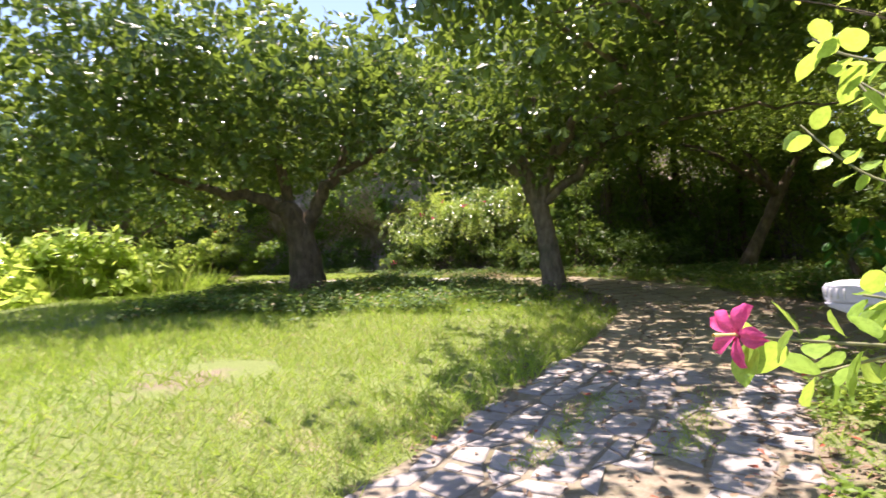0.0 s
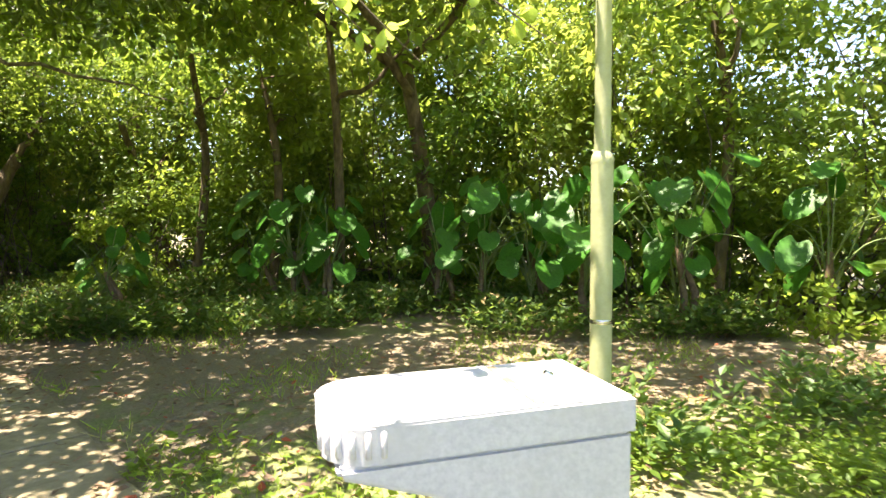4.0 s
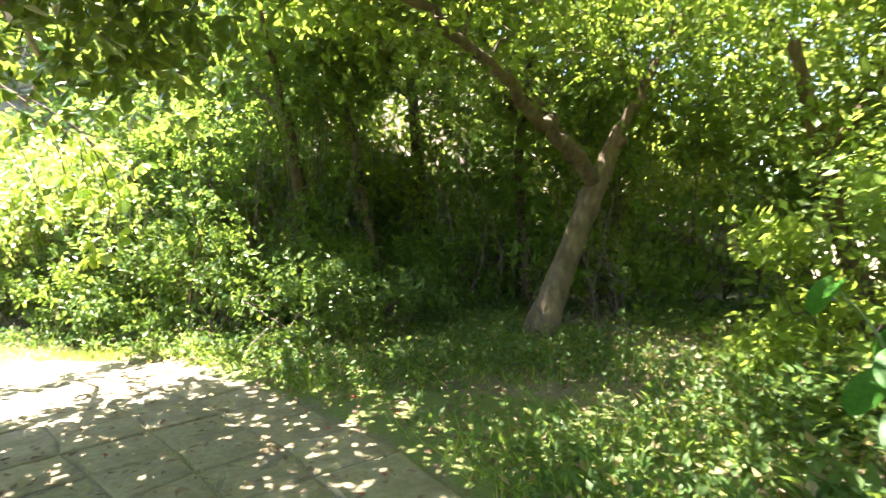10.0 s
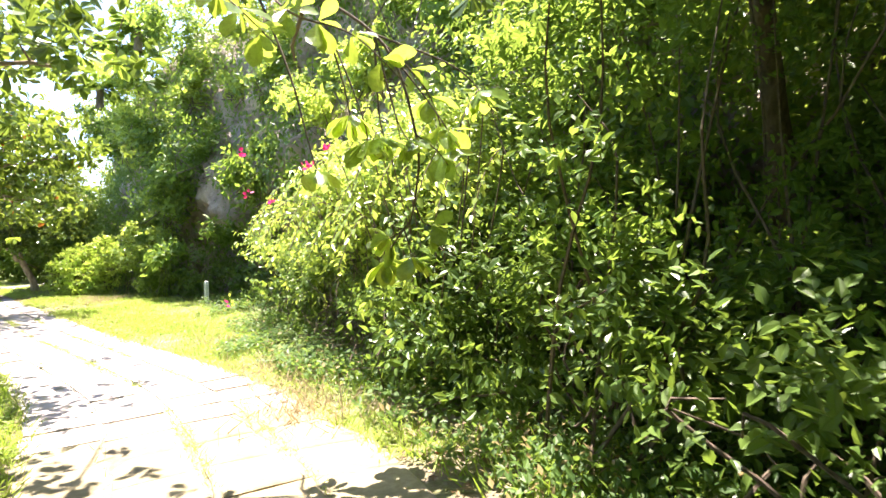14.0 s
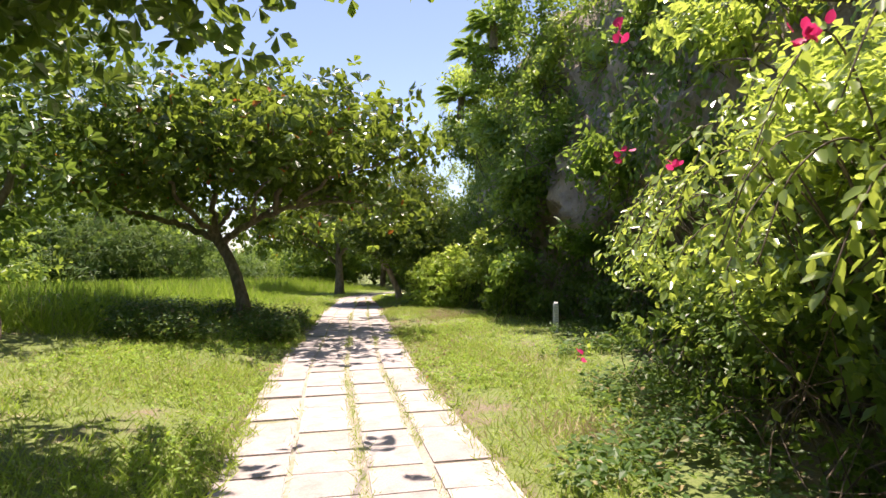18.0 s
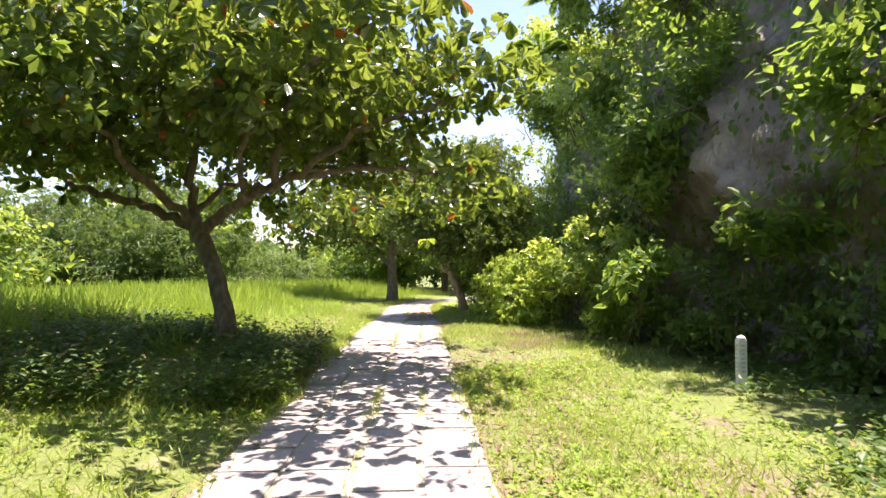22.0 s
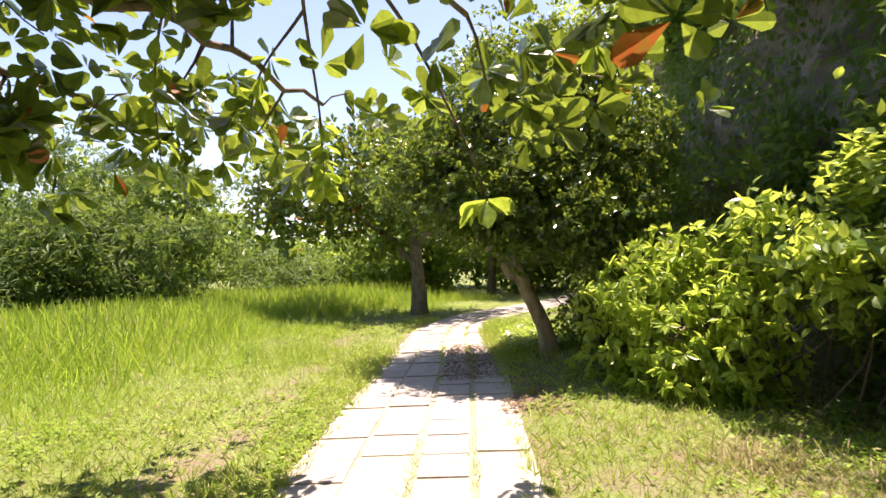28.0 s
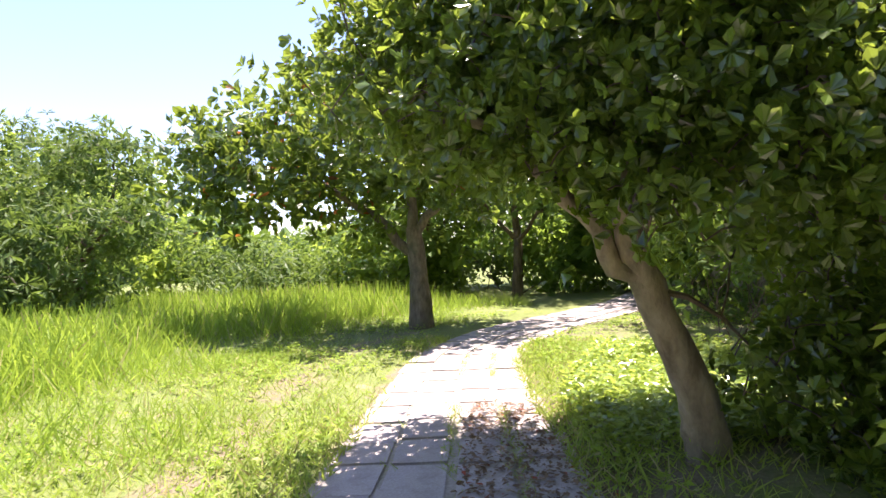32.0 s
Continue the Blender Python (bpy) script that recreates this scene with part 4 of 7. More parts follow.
# added high overhead to keep sun off the thicket tops
tree("canopy_tree", "tall tree added by the cliff to shade the thicket", [(9.4, 3.2, 0), (9.1, 3.1, 2.4), (8.5, 2.9, 4.6)], (0.16, 0.13, 0.09),
     [([(8.8, 3.0, 3.8), (8.0, 3.8, 5.2), (7.4, 4.4, 6.2)], 0.06, 0.02), ([(8.5, 2.9, 4.6), (8.4, 2.2, 5.8), (8.4, 1.8, 6.6)], 0.06, 0.02), ([(8.5, 2.9, 4.6), (7.6, 1.6, 5.6), (7.0, 1.0, 6.2)], 0.06, 0.02)],
     [(7.5, 4.3, 6.3, 1.9, 1.6, 0.8), (8.5, 2.0, 6.6, 1.9, 1.7, 0.8), (7.0, 0.9, 6.2, 1.7, 1.5, 0.7), (9.2, -0.2, 6.4, 1.6, 1.5, 0.8)], 460, 0.18, LEAF_CANOPY, BARK_BROWN, rosette=6, per_tip=6, outline=KITE, seed=36)
tree("canopy_tree", "tall tree leaning out over the curve from the cliff", [(7.73, 4.75, 0), (7.42, 4.64, 1.8), (6.69, 4.31, 3.4)], (0.15, 0.12, 0.09),
     [([(6.8, 4.37, 3.2), (5.65, 3.67, 4.1), (4.59, 3, 4.5)], 0.06, 0.02), ([(6.69, 4.31, 3.4), (6.13, 5.52, 4.4), (5.42, 6.5, 4.8)], 0.06, 0.02)],
     [(5.7, 2.4, 4.4, 1.3, 1.1, 0.6), (7.2, 2.8, 4.7, 1.4, 1.2, 0.6), (6.73, 3.92, 4.8, 1.5, 1.5, 0.8), (6.56, 1.53, 4.7, 1.5, 1.4, 0.6), (4.42, 0.85, 5.0, 1.5, 1.4, 0.5), (6.4, 6.3, 5.0, 1.3, 1.5, 0.7)], 680, 0.18, LEAF_SHRUB, BARK_BROWN, rosette=6, per_tip=6, outline=KITE, seed=38)

for k, (x, y, h, w) in enumerate(((4.63, -3.18, 1.1, 1.0), (3.9, -4.9, 1.0, 1.0), (2.9, -7.1, 1.3, 1.1), (1.1, -8.8, 1.3, 1.1), (-0.5, -10.2, 1.4, 1.2), (-2.98, -10.89, 1.5, 1.3), (-5.19, -11.69, 1.5, 1.4), (-7.71, -11.49, 1.4, 1.4), (6.05, -4.78, 1.7, 1.4), (4.06, -6.63, 1.8, 1.4), (2.14, -8.89, 1.9, 1.5), (0.06, -10.91, 2.0, 1.5), (-2.16, -13.08, 2.1, 1.7), (7.78, -2.33, 1.6, 1.3), (8.64, -5.15, 2.4, 1.8), (5.82, -8.04, 2.6, 1.9), (3.46, -11.52, 2.7, 2.0), (0.21, -14.11, 2.8, 2.0), (3.3, -7.7, 0.8, 1.5), (1.6, -9.9, 0.8, 1.5), (-0.1, -11.6, 0.8, 1.6), (-1.9, -12.4, 0.8, 1.6), (5.2, -5.7, 0.8, 1.5), (-4.0, -12.8, 0.9, 1.6))):
    bush("undergrowth", "tangled green undergrowth beneath the forest trees", [(x, y, h * 0.75, w, w, h), (x + 0.5, y - 0.4, h * 1.3, w * 0.8, w * 0.8, h * 0.7)], 3800 if k < 8 else 2800, 0.12 if k < 8 else 0.17, (LEAF_SHRUB, LEAF_VINE, LEAF_SHRUB)[k % 3], DIAMOND, seed=60 + k, group="undergrowth of the thicket", stems=9)

# from the fourteenth on, the lightened leaf stands for sunlit tops
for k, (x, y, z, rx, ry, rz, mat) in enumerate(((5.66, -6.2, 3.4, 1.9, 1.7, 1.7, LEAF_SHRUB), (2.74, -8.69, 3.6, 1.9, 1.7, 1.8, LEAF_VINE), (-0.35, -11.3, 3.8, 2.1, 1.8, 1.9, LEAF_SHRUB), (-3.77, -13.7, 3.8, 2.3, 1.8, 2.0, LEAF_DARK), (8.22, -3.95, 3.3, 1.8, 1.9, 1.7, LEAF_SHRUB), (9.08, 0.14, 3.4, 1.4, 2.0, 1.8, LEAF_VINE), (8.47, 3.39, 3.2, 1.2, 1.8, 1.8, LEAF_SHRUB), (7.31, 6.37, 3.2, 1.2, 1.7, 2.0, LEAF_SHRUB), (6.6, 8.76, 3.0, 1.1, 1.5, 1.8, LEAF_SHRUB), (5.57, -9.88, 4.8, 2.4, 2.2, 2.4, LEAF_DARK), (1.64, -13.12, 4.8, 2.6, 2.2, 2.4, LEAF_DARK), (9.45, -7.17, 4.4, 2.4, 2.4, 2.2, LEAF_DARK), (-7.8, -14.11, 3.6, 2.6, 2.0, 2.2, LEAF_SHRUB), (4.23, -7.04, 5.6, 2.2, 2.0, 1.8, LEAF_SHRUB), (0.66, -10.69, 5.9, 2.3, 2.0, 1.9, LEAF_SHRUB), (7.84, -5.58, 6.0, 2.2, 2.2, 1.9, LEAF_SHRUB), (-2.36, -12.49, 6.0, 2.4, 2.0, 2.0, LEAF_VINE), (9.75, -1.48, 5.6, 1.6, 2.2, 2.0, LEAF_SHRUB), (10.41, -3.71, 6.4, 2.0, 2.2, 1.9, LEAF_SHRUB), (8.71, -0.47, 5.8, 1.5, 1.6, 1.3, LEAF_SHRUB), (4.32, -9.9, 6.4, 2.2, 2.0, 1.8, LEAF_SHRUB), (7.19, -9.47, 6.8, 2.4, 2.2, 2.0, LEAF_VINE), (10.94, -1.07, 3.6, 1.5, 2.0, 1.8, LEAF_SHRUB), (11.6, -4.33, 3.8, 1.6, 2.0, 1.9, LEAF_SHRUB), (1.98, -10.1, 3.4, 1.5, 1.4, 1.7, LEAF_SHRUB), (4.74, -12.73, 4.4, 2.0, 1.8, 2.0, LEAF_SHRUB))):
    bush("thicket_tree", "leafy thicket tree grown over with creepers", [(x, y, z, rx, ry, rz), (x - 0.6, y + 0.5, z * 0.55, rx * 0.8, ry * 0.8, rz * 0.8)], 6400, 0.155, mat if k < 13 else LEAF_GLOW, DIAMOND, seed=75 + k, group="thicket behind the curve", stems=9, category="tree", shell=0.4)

# hedge, vines and shrubs between the curve and the cliff
# the first two take the dark leaf to stand for deep shade
for k, (x, y, z, rx, ry, rz, n, mat) in enumerate(((4.45, 5.5, 0.7, 0.65, 1.0, 0.8, 4200, LEAF_DARK), (4.85, 4.14, 0.65, 0.7, 0.9, 0.7, 3600, LEAF_DARK), (4.66, 2.71, 0.5, 0.75, 0.8, 0.55, 3600, LEAF_DARK), (5.59, 1.99, 0.4, 0.8, 0.8, 0.45, 3200, LEAF_DARK), (5.92, 3.38, 0.6, 0.9, 0.9, 0.7, 4200, LEAF_VINE), (7.05, 4.03, 0.7, 1.0, 1.0, 0.8, 4200, LEAF_SHRUB), (7.2, 2.34, 0.6, 0.9, 0.9, 0.75, 3600, LEAF_VINE), (8.39, 1.57, 0.9, 1.0, 1.1, 1.0, 3600, LEAF_VINE), (8.31, -0.47, 0.8, 1.0, 1.1, 0.9, 3600, LEAF_SHRUB), (5.92, 5.72, 1.3, 1.0, 1.2, 1.2, 3600, LEAF_VINE), (7.69, 5.34, 1.6, 1.0, 1.3, 1.5, 3000, LEAF_VINE))):
    bush("hedge_shrub", "dark small-leaved shrub in the tangle under the cliff", [(x, y, z, rx, ry, rz)], int(n * 0.75), 0.10, mat, OVATE, seed=90 + k, group="shrubs under the cliff", stems=12)
for k, (x, y, z, h) in enumerate(((4.44, 3.82, 2.5, 1.7), (5.65, 3.67, 3.2, 2.2), (6.71, 3.12, 3.4, 2.4), (7.57, 1.54, 3.4, 2.4), (5.2, 5.3, 2.9, 1.9), (7.41, -0.49, 3.0, 2.0))):
    bush("hanging_vine", "curtain of hanging green vines with small leaves", [(x, y, z - h * 0.5, 0.4, 0.5, h * 0.55), (x + 0.2, y + 0.2, z + 0.3, 0.9, 0.9, 0.45)], 2600, 0.075, LEAF_VINE, seed=110 + k, stems=8, category="vine", group="vines by the curve")

# flowering bougainvillea thicket beside the straight path
flowering = bush("flowering_shrub", "tall sprawling shrub with magenta flowers beside the path", [(4.5, 7.0, 1.3, 0.8, 1.3, 1.1), (4.45, 9.0, 1.4, 0.8, 1.3, 1.2), (4.3, 11.0, 1.0, 0.85, 1.2, 1.0), (5.0, 8.2, 2.4, 1.1, 1.8, 0.8), (5.4, 10.6, 2.2, 1.1, 1.5, 0.9)], 30000, 0.085, LEAF_FLOWERBUSH, seed=130, stems=110, base=(4.2, 8.5, 0), droop=1.3, shell=0.5, bare=1.7, thick=0.006, clump=60)

bush("low_shrub", "dark tangled shrub below the magenta flowers", [(4.35, 6.3, 0.5, 0.45, 1.0, 0.55), (4.3, 7.9, 0.5, 0.45, 1.2, 0.55), (4.15, 9.6, 0.55, 0.5, 1.2, 0.6), (3.95, 11.2, 0.5, 0.6, 0.9, 0.55)], 5500, 0.07, LEAF_DARK, OVATE, seed=139, stems=90, base=(3.95, 8.5, 0), thick=0.006, droop=0.8)
for k, (x, y, z) in enumerate(((5.3, 7.2, 1.1), (5.2, 8.8, 1.1), (5.0, 10.4, 1.0), (4.9, 11.8, 0.8))):
    bush("backing_shrub", "dark leafy shrub behind the magenta flowers", [(x, y, z * 1.3, 0.9, 1.0, z * 1.3)], 3600, 0.15, LEAF_DARK, DIAMOND, seed=140 + k, stems=8, group="shrubs behind the flowers")

# foot of the cliff
for k, (x, y, z, rx, ry, rz, n, leaf, mat, out, label) in enumerate((
        (4.4, 15.5, 0.9, 0.6, 0.9, 0.9, 1700, 0.11, LEAF_DARK, OVATE, "dark shrub at the foot of the cliff"),
        (3.35, 16.95, 1.5, 0.42, 0.5, 0.42, 520, 0.17, LEAF_VINE, OVATE, "large-leaved sapling against the cliff"),
        (4.1, 16.9, 0.5, 0.6, 1.0, 0.5, 1600, 0.12, LEAF_DARK, OVATE, "dark low shrub behind the marker post"),
        (1.75, 18.0, 1.4, 0.42, 0.5, 0.45, 520, 0.18, LEAF_VINE, OVATE, "large-leaved sapling against the cliff"),
        (2.9, 18.4, 0.7, 0.6, 0.8, 0.7, 1600, 0.12, LEAF_DARK, OVATE, "dark shrub at the foot of the cliff"),
        (1.7, 19.8, 0.9, 0.8, 0.8, 0.9, 1800, 0.12, LEAF_SHRUB, OVATE, "leafy shrub at the foot of the cliff"),
        (1.5, 21.9, 1.4, 0.7, 0.9, 1.1, 1900, 0.13, LEAF_SHRUB, OVATE, "leafy shrub at the foot of the cliff"),
        (0.8, 20.9, 1.55, 0.55, 0.6, 0.55, 1300, 0.13, LEAF_FLOWERBUSH, OVATE, "sunlit pale-leaved shrub beside the cliff"),
        (0.6, 23.6, 1.6, 1.0, 1.1, 1.4, 1900, 0.13, LEAF_VINE, OVATE, "leafy shrub at the foot of the cliff"),
        (-0.5, 25.6, 1.6, 1.1, 1.2, 1.5, 2000, 0.12, LEAF_DARK, OVATE, "dark leafy shrub at the foot of the cliff"),
        (-1.2, 27.4, 2.0, 1.2, 1.3, 1.7, 2200, 0.12, LEAF_DARK, OVATE, "dark leafy shrub at the foot of the cliff"),
        (-1.3, 30.4, 1.6, 1.2, 1.4, 1.5, 1800, 0.13, LEAF_SHRUB, OVATE, "leafy shrub beside the far bend"))):
    bush("cliff_shrub", label, [(x, y, z, rx, ry, rz)], n, leaf, mat, out, seed=150 + k, group="shrubs along the cliff", stems=8 if n > 600 else 3, thick=0.009 if n > 600 else 0.006)


def whorl_shrub():
    """Yellow-green shrub of drooping leaf whorls, low boughs spreading to the path."""
    tree("yellow_green_shrub", "bright yellow-green shrub with drooping leaf whorls", [(0.2, 22.3, 0), (0.0, 22.1, 0.5), (-0.3, 21.9, 0.9)], (0.07, 0.06, 0.04),
         [([(0.0, 22.1, 0.5), (-0.6, 21.8, 0.8), (-1.3, 21.5, 0.75)], 0.035, 0.01), ([(0.0, 22.1, 0.5), (-0.3, 21.5, 0.7), (-0.6, 21.1, 0.6)], 0.03, 0.01), ([(-0.2, 22.0, 0.8), (-0.2, 22.0, 1.2), (-0.1, 22.0, 1.6)], 0.03, 0.01), ([(0.1, 22.0, 0.6), (0.4, 21.5, 0.9), (0.7, 21.3, 1.2)], 0.03, 0.01)],
         [(-1.12, 21.55, 0.88, 0.3, 0.35, 0.32), (-0.75, 21.7, 1.12, 0.42, 0.4, 0.3), (-0.25, 21.8, 1.38, 0.45, 0.45, 0.34), (-1.08, 21.6, 0.35, 0.28, 0.35, 0.26), (-0.6, 21.35, 0.5, 0.45, 0.4, 0.38), (0.0, 21.25, 0.75, 0.6, 0.5, 0.5), (0.3, 21.5, 1.3, 0.6, 0.5, 0.4), (-0.3, 21.1, 0.3, 0.5, 0.35, 0.28)],
         400, 0.118, LEAF_BRIGHT, BARK_BROWN, rosette=9, per_tip=2, outline=ELLIPTIC, seed=19, droop=1.1, spread=0.09, category="shrub")


whorl_shrub()

# bushes behind the meadow and beyond the far bend
for k, (x, y, z, rx, ry, rz, n, mat, out) in enumerate((
        (-15.5, 27.0, 1.7, 2.6, 2.6, 1.8, 3000, LEAF_FEATHER, NARROW), (-18.8, 31.5, 2.6, 3.4, 3.2, 2.6, 4200, LEAF_SHRUB, DIAMOND), (-21.0, 27.0, 2.6, 3.4, 3.4, 2.6, 3600, LEAF_DARK, DIAMOND), (-17.5, 21.5, 1.9, 2.8, 2.8, 2.0, 3200, LEAF_SHRUB, DIAMOND), (-17.0, 16.0, 2.0, 2.8, 3.0, 2.1, 3200, LEAF_DARK, DIAMOND), (-18.5, 11.0, 2.1, 3.0, 3.0, 2.2, 3200, LEAF_SHRUB, DIAMOND), (-13.26, 10.57, 2.4, 3.0, 3.2, 2.4, 3000, LEAF_SHRUB, DIAMOND), (-15.0, 34.0, 0.9, 2.6, 2.2, 0.9, 3000, LEAF_FEATHER, NARROW), (-12.4, 33.0, 0.8, 1.9, 1.7, 0.8, 2400, LEAF_FEATHER, NARROW), (-11.0, 38.5, 1.3, 3.0, 2.6, 1.3, 3200, LEAF_DARK, DIAMOND), (-6.5, 38.0, 2.2, 2.8, 2.6, 2.3, 3400, LEAF_DARK, DIAMOND), (-2.0, 37.0, 2.3, 2.6, 2.4, 2.4, 3400, LEAF_DARK, DIAMOND), (1.5, 36.0, 2.4, 2.4, 2.4, 2.4, 3000, LEAF_SHRUB, DIAMOND), (-9.0, 34.5, 1.4, 2.0, 1.8, 1.4, 2600, LEAF_SHRUB, DIAMOND), (-22.0, 36.0, 3.0, 3.6, 3.4, 3.0, 3400, LEAF_SHRUB, DIAMOND), (-16.0, 41.0, 1.3, 3.4, 3.0, 1.3, 3000, LEAF_SHRUB, DIAMOND), (-20.0, 20.0, 2.6, 3.0, 3.0, 2.6, 2600, LEAF_FEATHER, NARROW), (-16.4, 24.8, 0.9, 1.6, 1.6, 1.0, 2200, LEAF_FEATHER, NARROW), (-4.2, 35.0, 1.5, 1.9, 1.6, 1.5, 2600, LEAF_VINE, DIAMOND), (-22.5, 14.0, 2.8, 3.0, 3.0, 2.8, 2400, LEAF_SHRUB, DIAMOND), (-15.83, 14.86, 3.0, 3.2, 3.2, 3.0, 2400, LEAF_DARK, DIAMOND), (-12.74, 3.88, 2.2, 2.6, 2.6, 2.2, 2400, LEAF_SHRUB, DIAMOND), (-6.6, 10.6, 0.8, 1.6, 1.4, 0.9, 2600, LEAF_BRIGHT, DIAMOND), (-9.6, 9.6, 0.9, 1.8, 1.5, 1.0, 2600, LEAF_BRIGHT, DIAMOND))):
    bush("meadow_bush", "big rounded bush at the edge of the meadow", [(x, y, z, rx, ry, rz), (x + 0.4 * rx, y - 0.3 * ry, z * 0.7, rx * 0.7, ry * 0.7, rz * 0.7), (x - 0.5 * rx, y + 0.2 * ry, z * 1.25, rx * 0.55, ry * 0.55, rz * 0.55)], int(n * 1.5), 0.29, mat, SLIM if out is NARROW else out, seed=180 + k, shell=0.45, group="bushes round the meadow", stems=6)


# vines over the cliff
def cliff_vines():
    r = np.random.default_rng(23)
    a, b = CLIFF.shape[:2]
    pts, nr = [], []
    for _ in range(8000):
        i, j = r.integers(1, a - 1), r.integers(1, b - 3)
        p = CLIFF[i, j]
        m = noise.noise(Vector((p[0] * 0.35, p[1] * 0.35, p[2] * 0.3 + 7))) + 0.25 * noise.noise(Vector(p * 1.1)) + 0.35 * (p[2] > 6.3) + 0.15 * (p[2] < 1.6) + 0.5 * (p[1] < 9) + 0.3 * (p[1] > 18.5) + 0.22 * (9.5 < p[1] < 17.5)
        if m < -0.16:
            continue
        k = 7 + int(12 * min(1, max(0, m)))
        n = np.r_[CLIFF_N[i], 0]
        q = p - n * (0.05 + 0.35 * r.random((k, 1))) + r.normal(size=(k, 3)) * np.array([0.22, 0.22, 0.35])
        pts.append(q)
        nr.append(np.tile(-n, (k, 1)))
    pts, nr = np.concatenate(pts), np.concatenate(nr)
    d = np.array([0, 0, -1.0]) + 0.55 * r.normal(size=pts.shape) + 0.25 * nr
    v, f = leaves(pts, d, nr + 0.4 * r.normal(size=pts.shape) + np.array([0, 0, 0.5]), 0.15 * (0.5 + 0.8 * r.random(len(pts))), DIAMOND)
    ob = mesh_np("cliff_vines", v, f, LEAF_VINE)
    tagged(ob, "green vines and creepers hanging down the cliff", "vine", kind="stuff")


cliff_vines()
LEDGES = [(3.2, 18.9, 4.6, 0.9), (2.5, 20.0, 3.4, 0.8), (1.2, 23.2, 5.6, 1.0), (0.3, 26.2, 6.4, 1.1), (1.6, 24.0, 8.6, 1.2), (0.5, 27.5, 8.9, 1.2), (2.8, 21.5, 9.0, 1.3), (4.2, 18.5, 9.2, 1.3), (-0.6, 30.0, 7.6, 1.3), (4.2, 15.6, 3.6, 0.7), (-1.0, 32.5, 5.0, 1.4), (5.4, 12.6, 4.6, 0.9), (6.6, 10.0, 6.4, 1.2), (7.8, 7.0, 5.6, 1.2), (6.4, 9.4, 3.2, 1.0)]
lr = np.random.default_rng(88)
while len(LEDGES) < 52:
    p = CLIFF[lr.integers(1, CLIFF.shape[0] - 1), lr.integers(8, CLIFF.shape[1] - 4)]
    if 8 < p[1] < 32:
        LEDGES.append((float(p[0]), float(p[1]), float(p[2]), float(lr.uniform(0.45, 1.0))))
for k, (x, y, z, s) in enumerate(LEDGES):
    bush("ledge_bush", "green bush growing from a ledge of the cliff", [(x - 0.3, y, z, s, s, s * 0.7), (x - 0.4, y - 0.3, z - s * 0.8, s * 0.6, s * 0.6, s * 0.9)], int(1300 * s * s) + 200, 0.17, (LEAF_VINE, LEAF_SHRUB, LEAF_FLOWERBUSH)[k % 3], DIAMOND, seed=220 + k, base=(x, y, z - s * 1.2), group="bushes on the cliff", stems=4)


def palm(x, y, z, h, seed):
    """Low palm with stiff arching fronds on the cliff top."""
    r = np.random.default_rng(seed)
    e = thing("cliff_palm", x, y, z, "small palm with arching fronds on top of the cliff", "palm", "palms on the cliff")
    v, f = tube([(0, 0, -0.4), (0.03, 0, h * 0.5), (0, 0.02, h)], (0.16, 0.13, 0.12), 8, 0.08, r)
    mesh_np("trunk", v, f, BARK_GREY, e, smooth=True)
    for k in range(22):
        a = k * 2.4 + r.random() * 0.4
        el = r.uniform(0.1, 1.2)
        out = np.array([math.cos(a), math.sin(a), 0])
        t = np.linspace(0, 1, 9)[:, None]
        path = np.array([0, 0, h]) + out * t * 1.15 * math.cos(el * 0.6) + np.array([0, 0, 1.0]) * (t * math.sin(el) * 1.0 - 0.55 * t * t)
        rib = tube(path, np.linspace(0.015, 0.004, 9), 4)
        m = 34
        tt = np.linspace(0.12, 1, m)
        pp = np.stack([np.interp(tt, t[:, 0], path[:, c]) for c in range(3)], -1)
        fw = np.gradient(pp, axis=0)
        fw /= np.linalg.norm(fw, axis=1, keepdims=True)
        sd_ = np.cross(fw, (0, 0, 1.0)) * np.where(np.arange(m) % 2, 1, -1)[:, None]
        lv = leaves(pp, sd_ + 0.7 * fw + np.array([0, 0, -0.15]), np.tile((0, 0, 1.0), (m, 1)), 0.34 * np.sin(np.pi * np.clip(tt, 0.1, 0.93)) + 0.05, NARROW)
        v, f = joined([rib, lv])
        mesh_np("frond", v, f, LEAF_VINE, e)


palm(-0.45, 26.8, 7.3, 0.45, 1)
palm(0.35, 25.2, 8.3, 0.5, 2)
palm(1.1, 23.8, 8.8, 0.4, 3)


# woods in the distance
def distant_woods():
    r = np.random.default_rng(77)
    a = r.uniform(0, 2 * math.pi, 36000)
    rad = 52 + 10 * r.random(len(a)) + 4 * np.sin(5 * a)
    top = 3.6 + 1.2 * np.sin(9 * a) + 0.9 * np.sin(23 * a + 1) + 0.5 * np.sin(61 * a)
    p = np.stack([-6 + rad * np.cos(a), 14 + rad * np.sin(a), top * r.random(len(a)) ** 0.8], -1)
    d = rand_dirs(r, len(a))
    v, f = leaves(p, d, rand_dirs(r, len(a)) + np.array([0, 0, 0.8]), 1.3 * (0.6 + 0.7 * r.random(len(a))), DIAMOND)
    tagged(mesh_np("distant_woods", v, f, LEAF_DARK), "dark green woods in the distance", "woods", kind="stuff")


distant_woods()


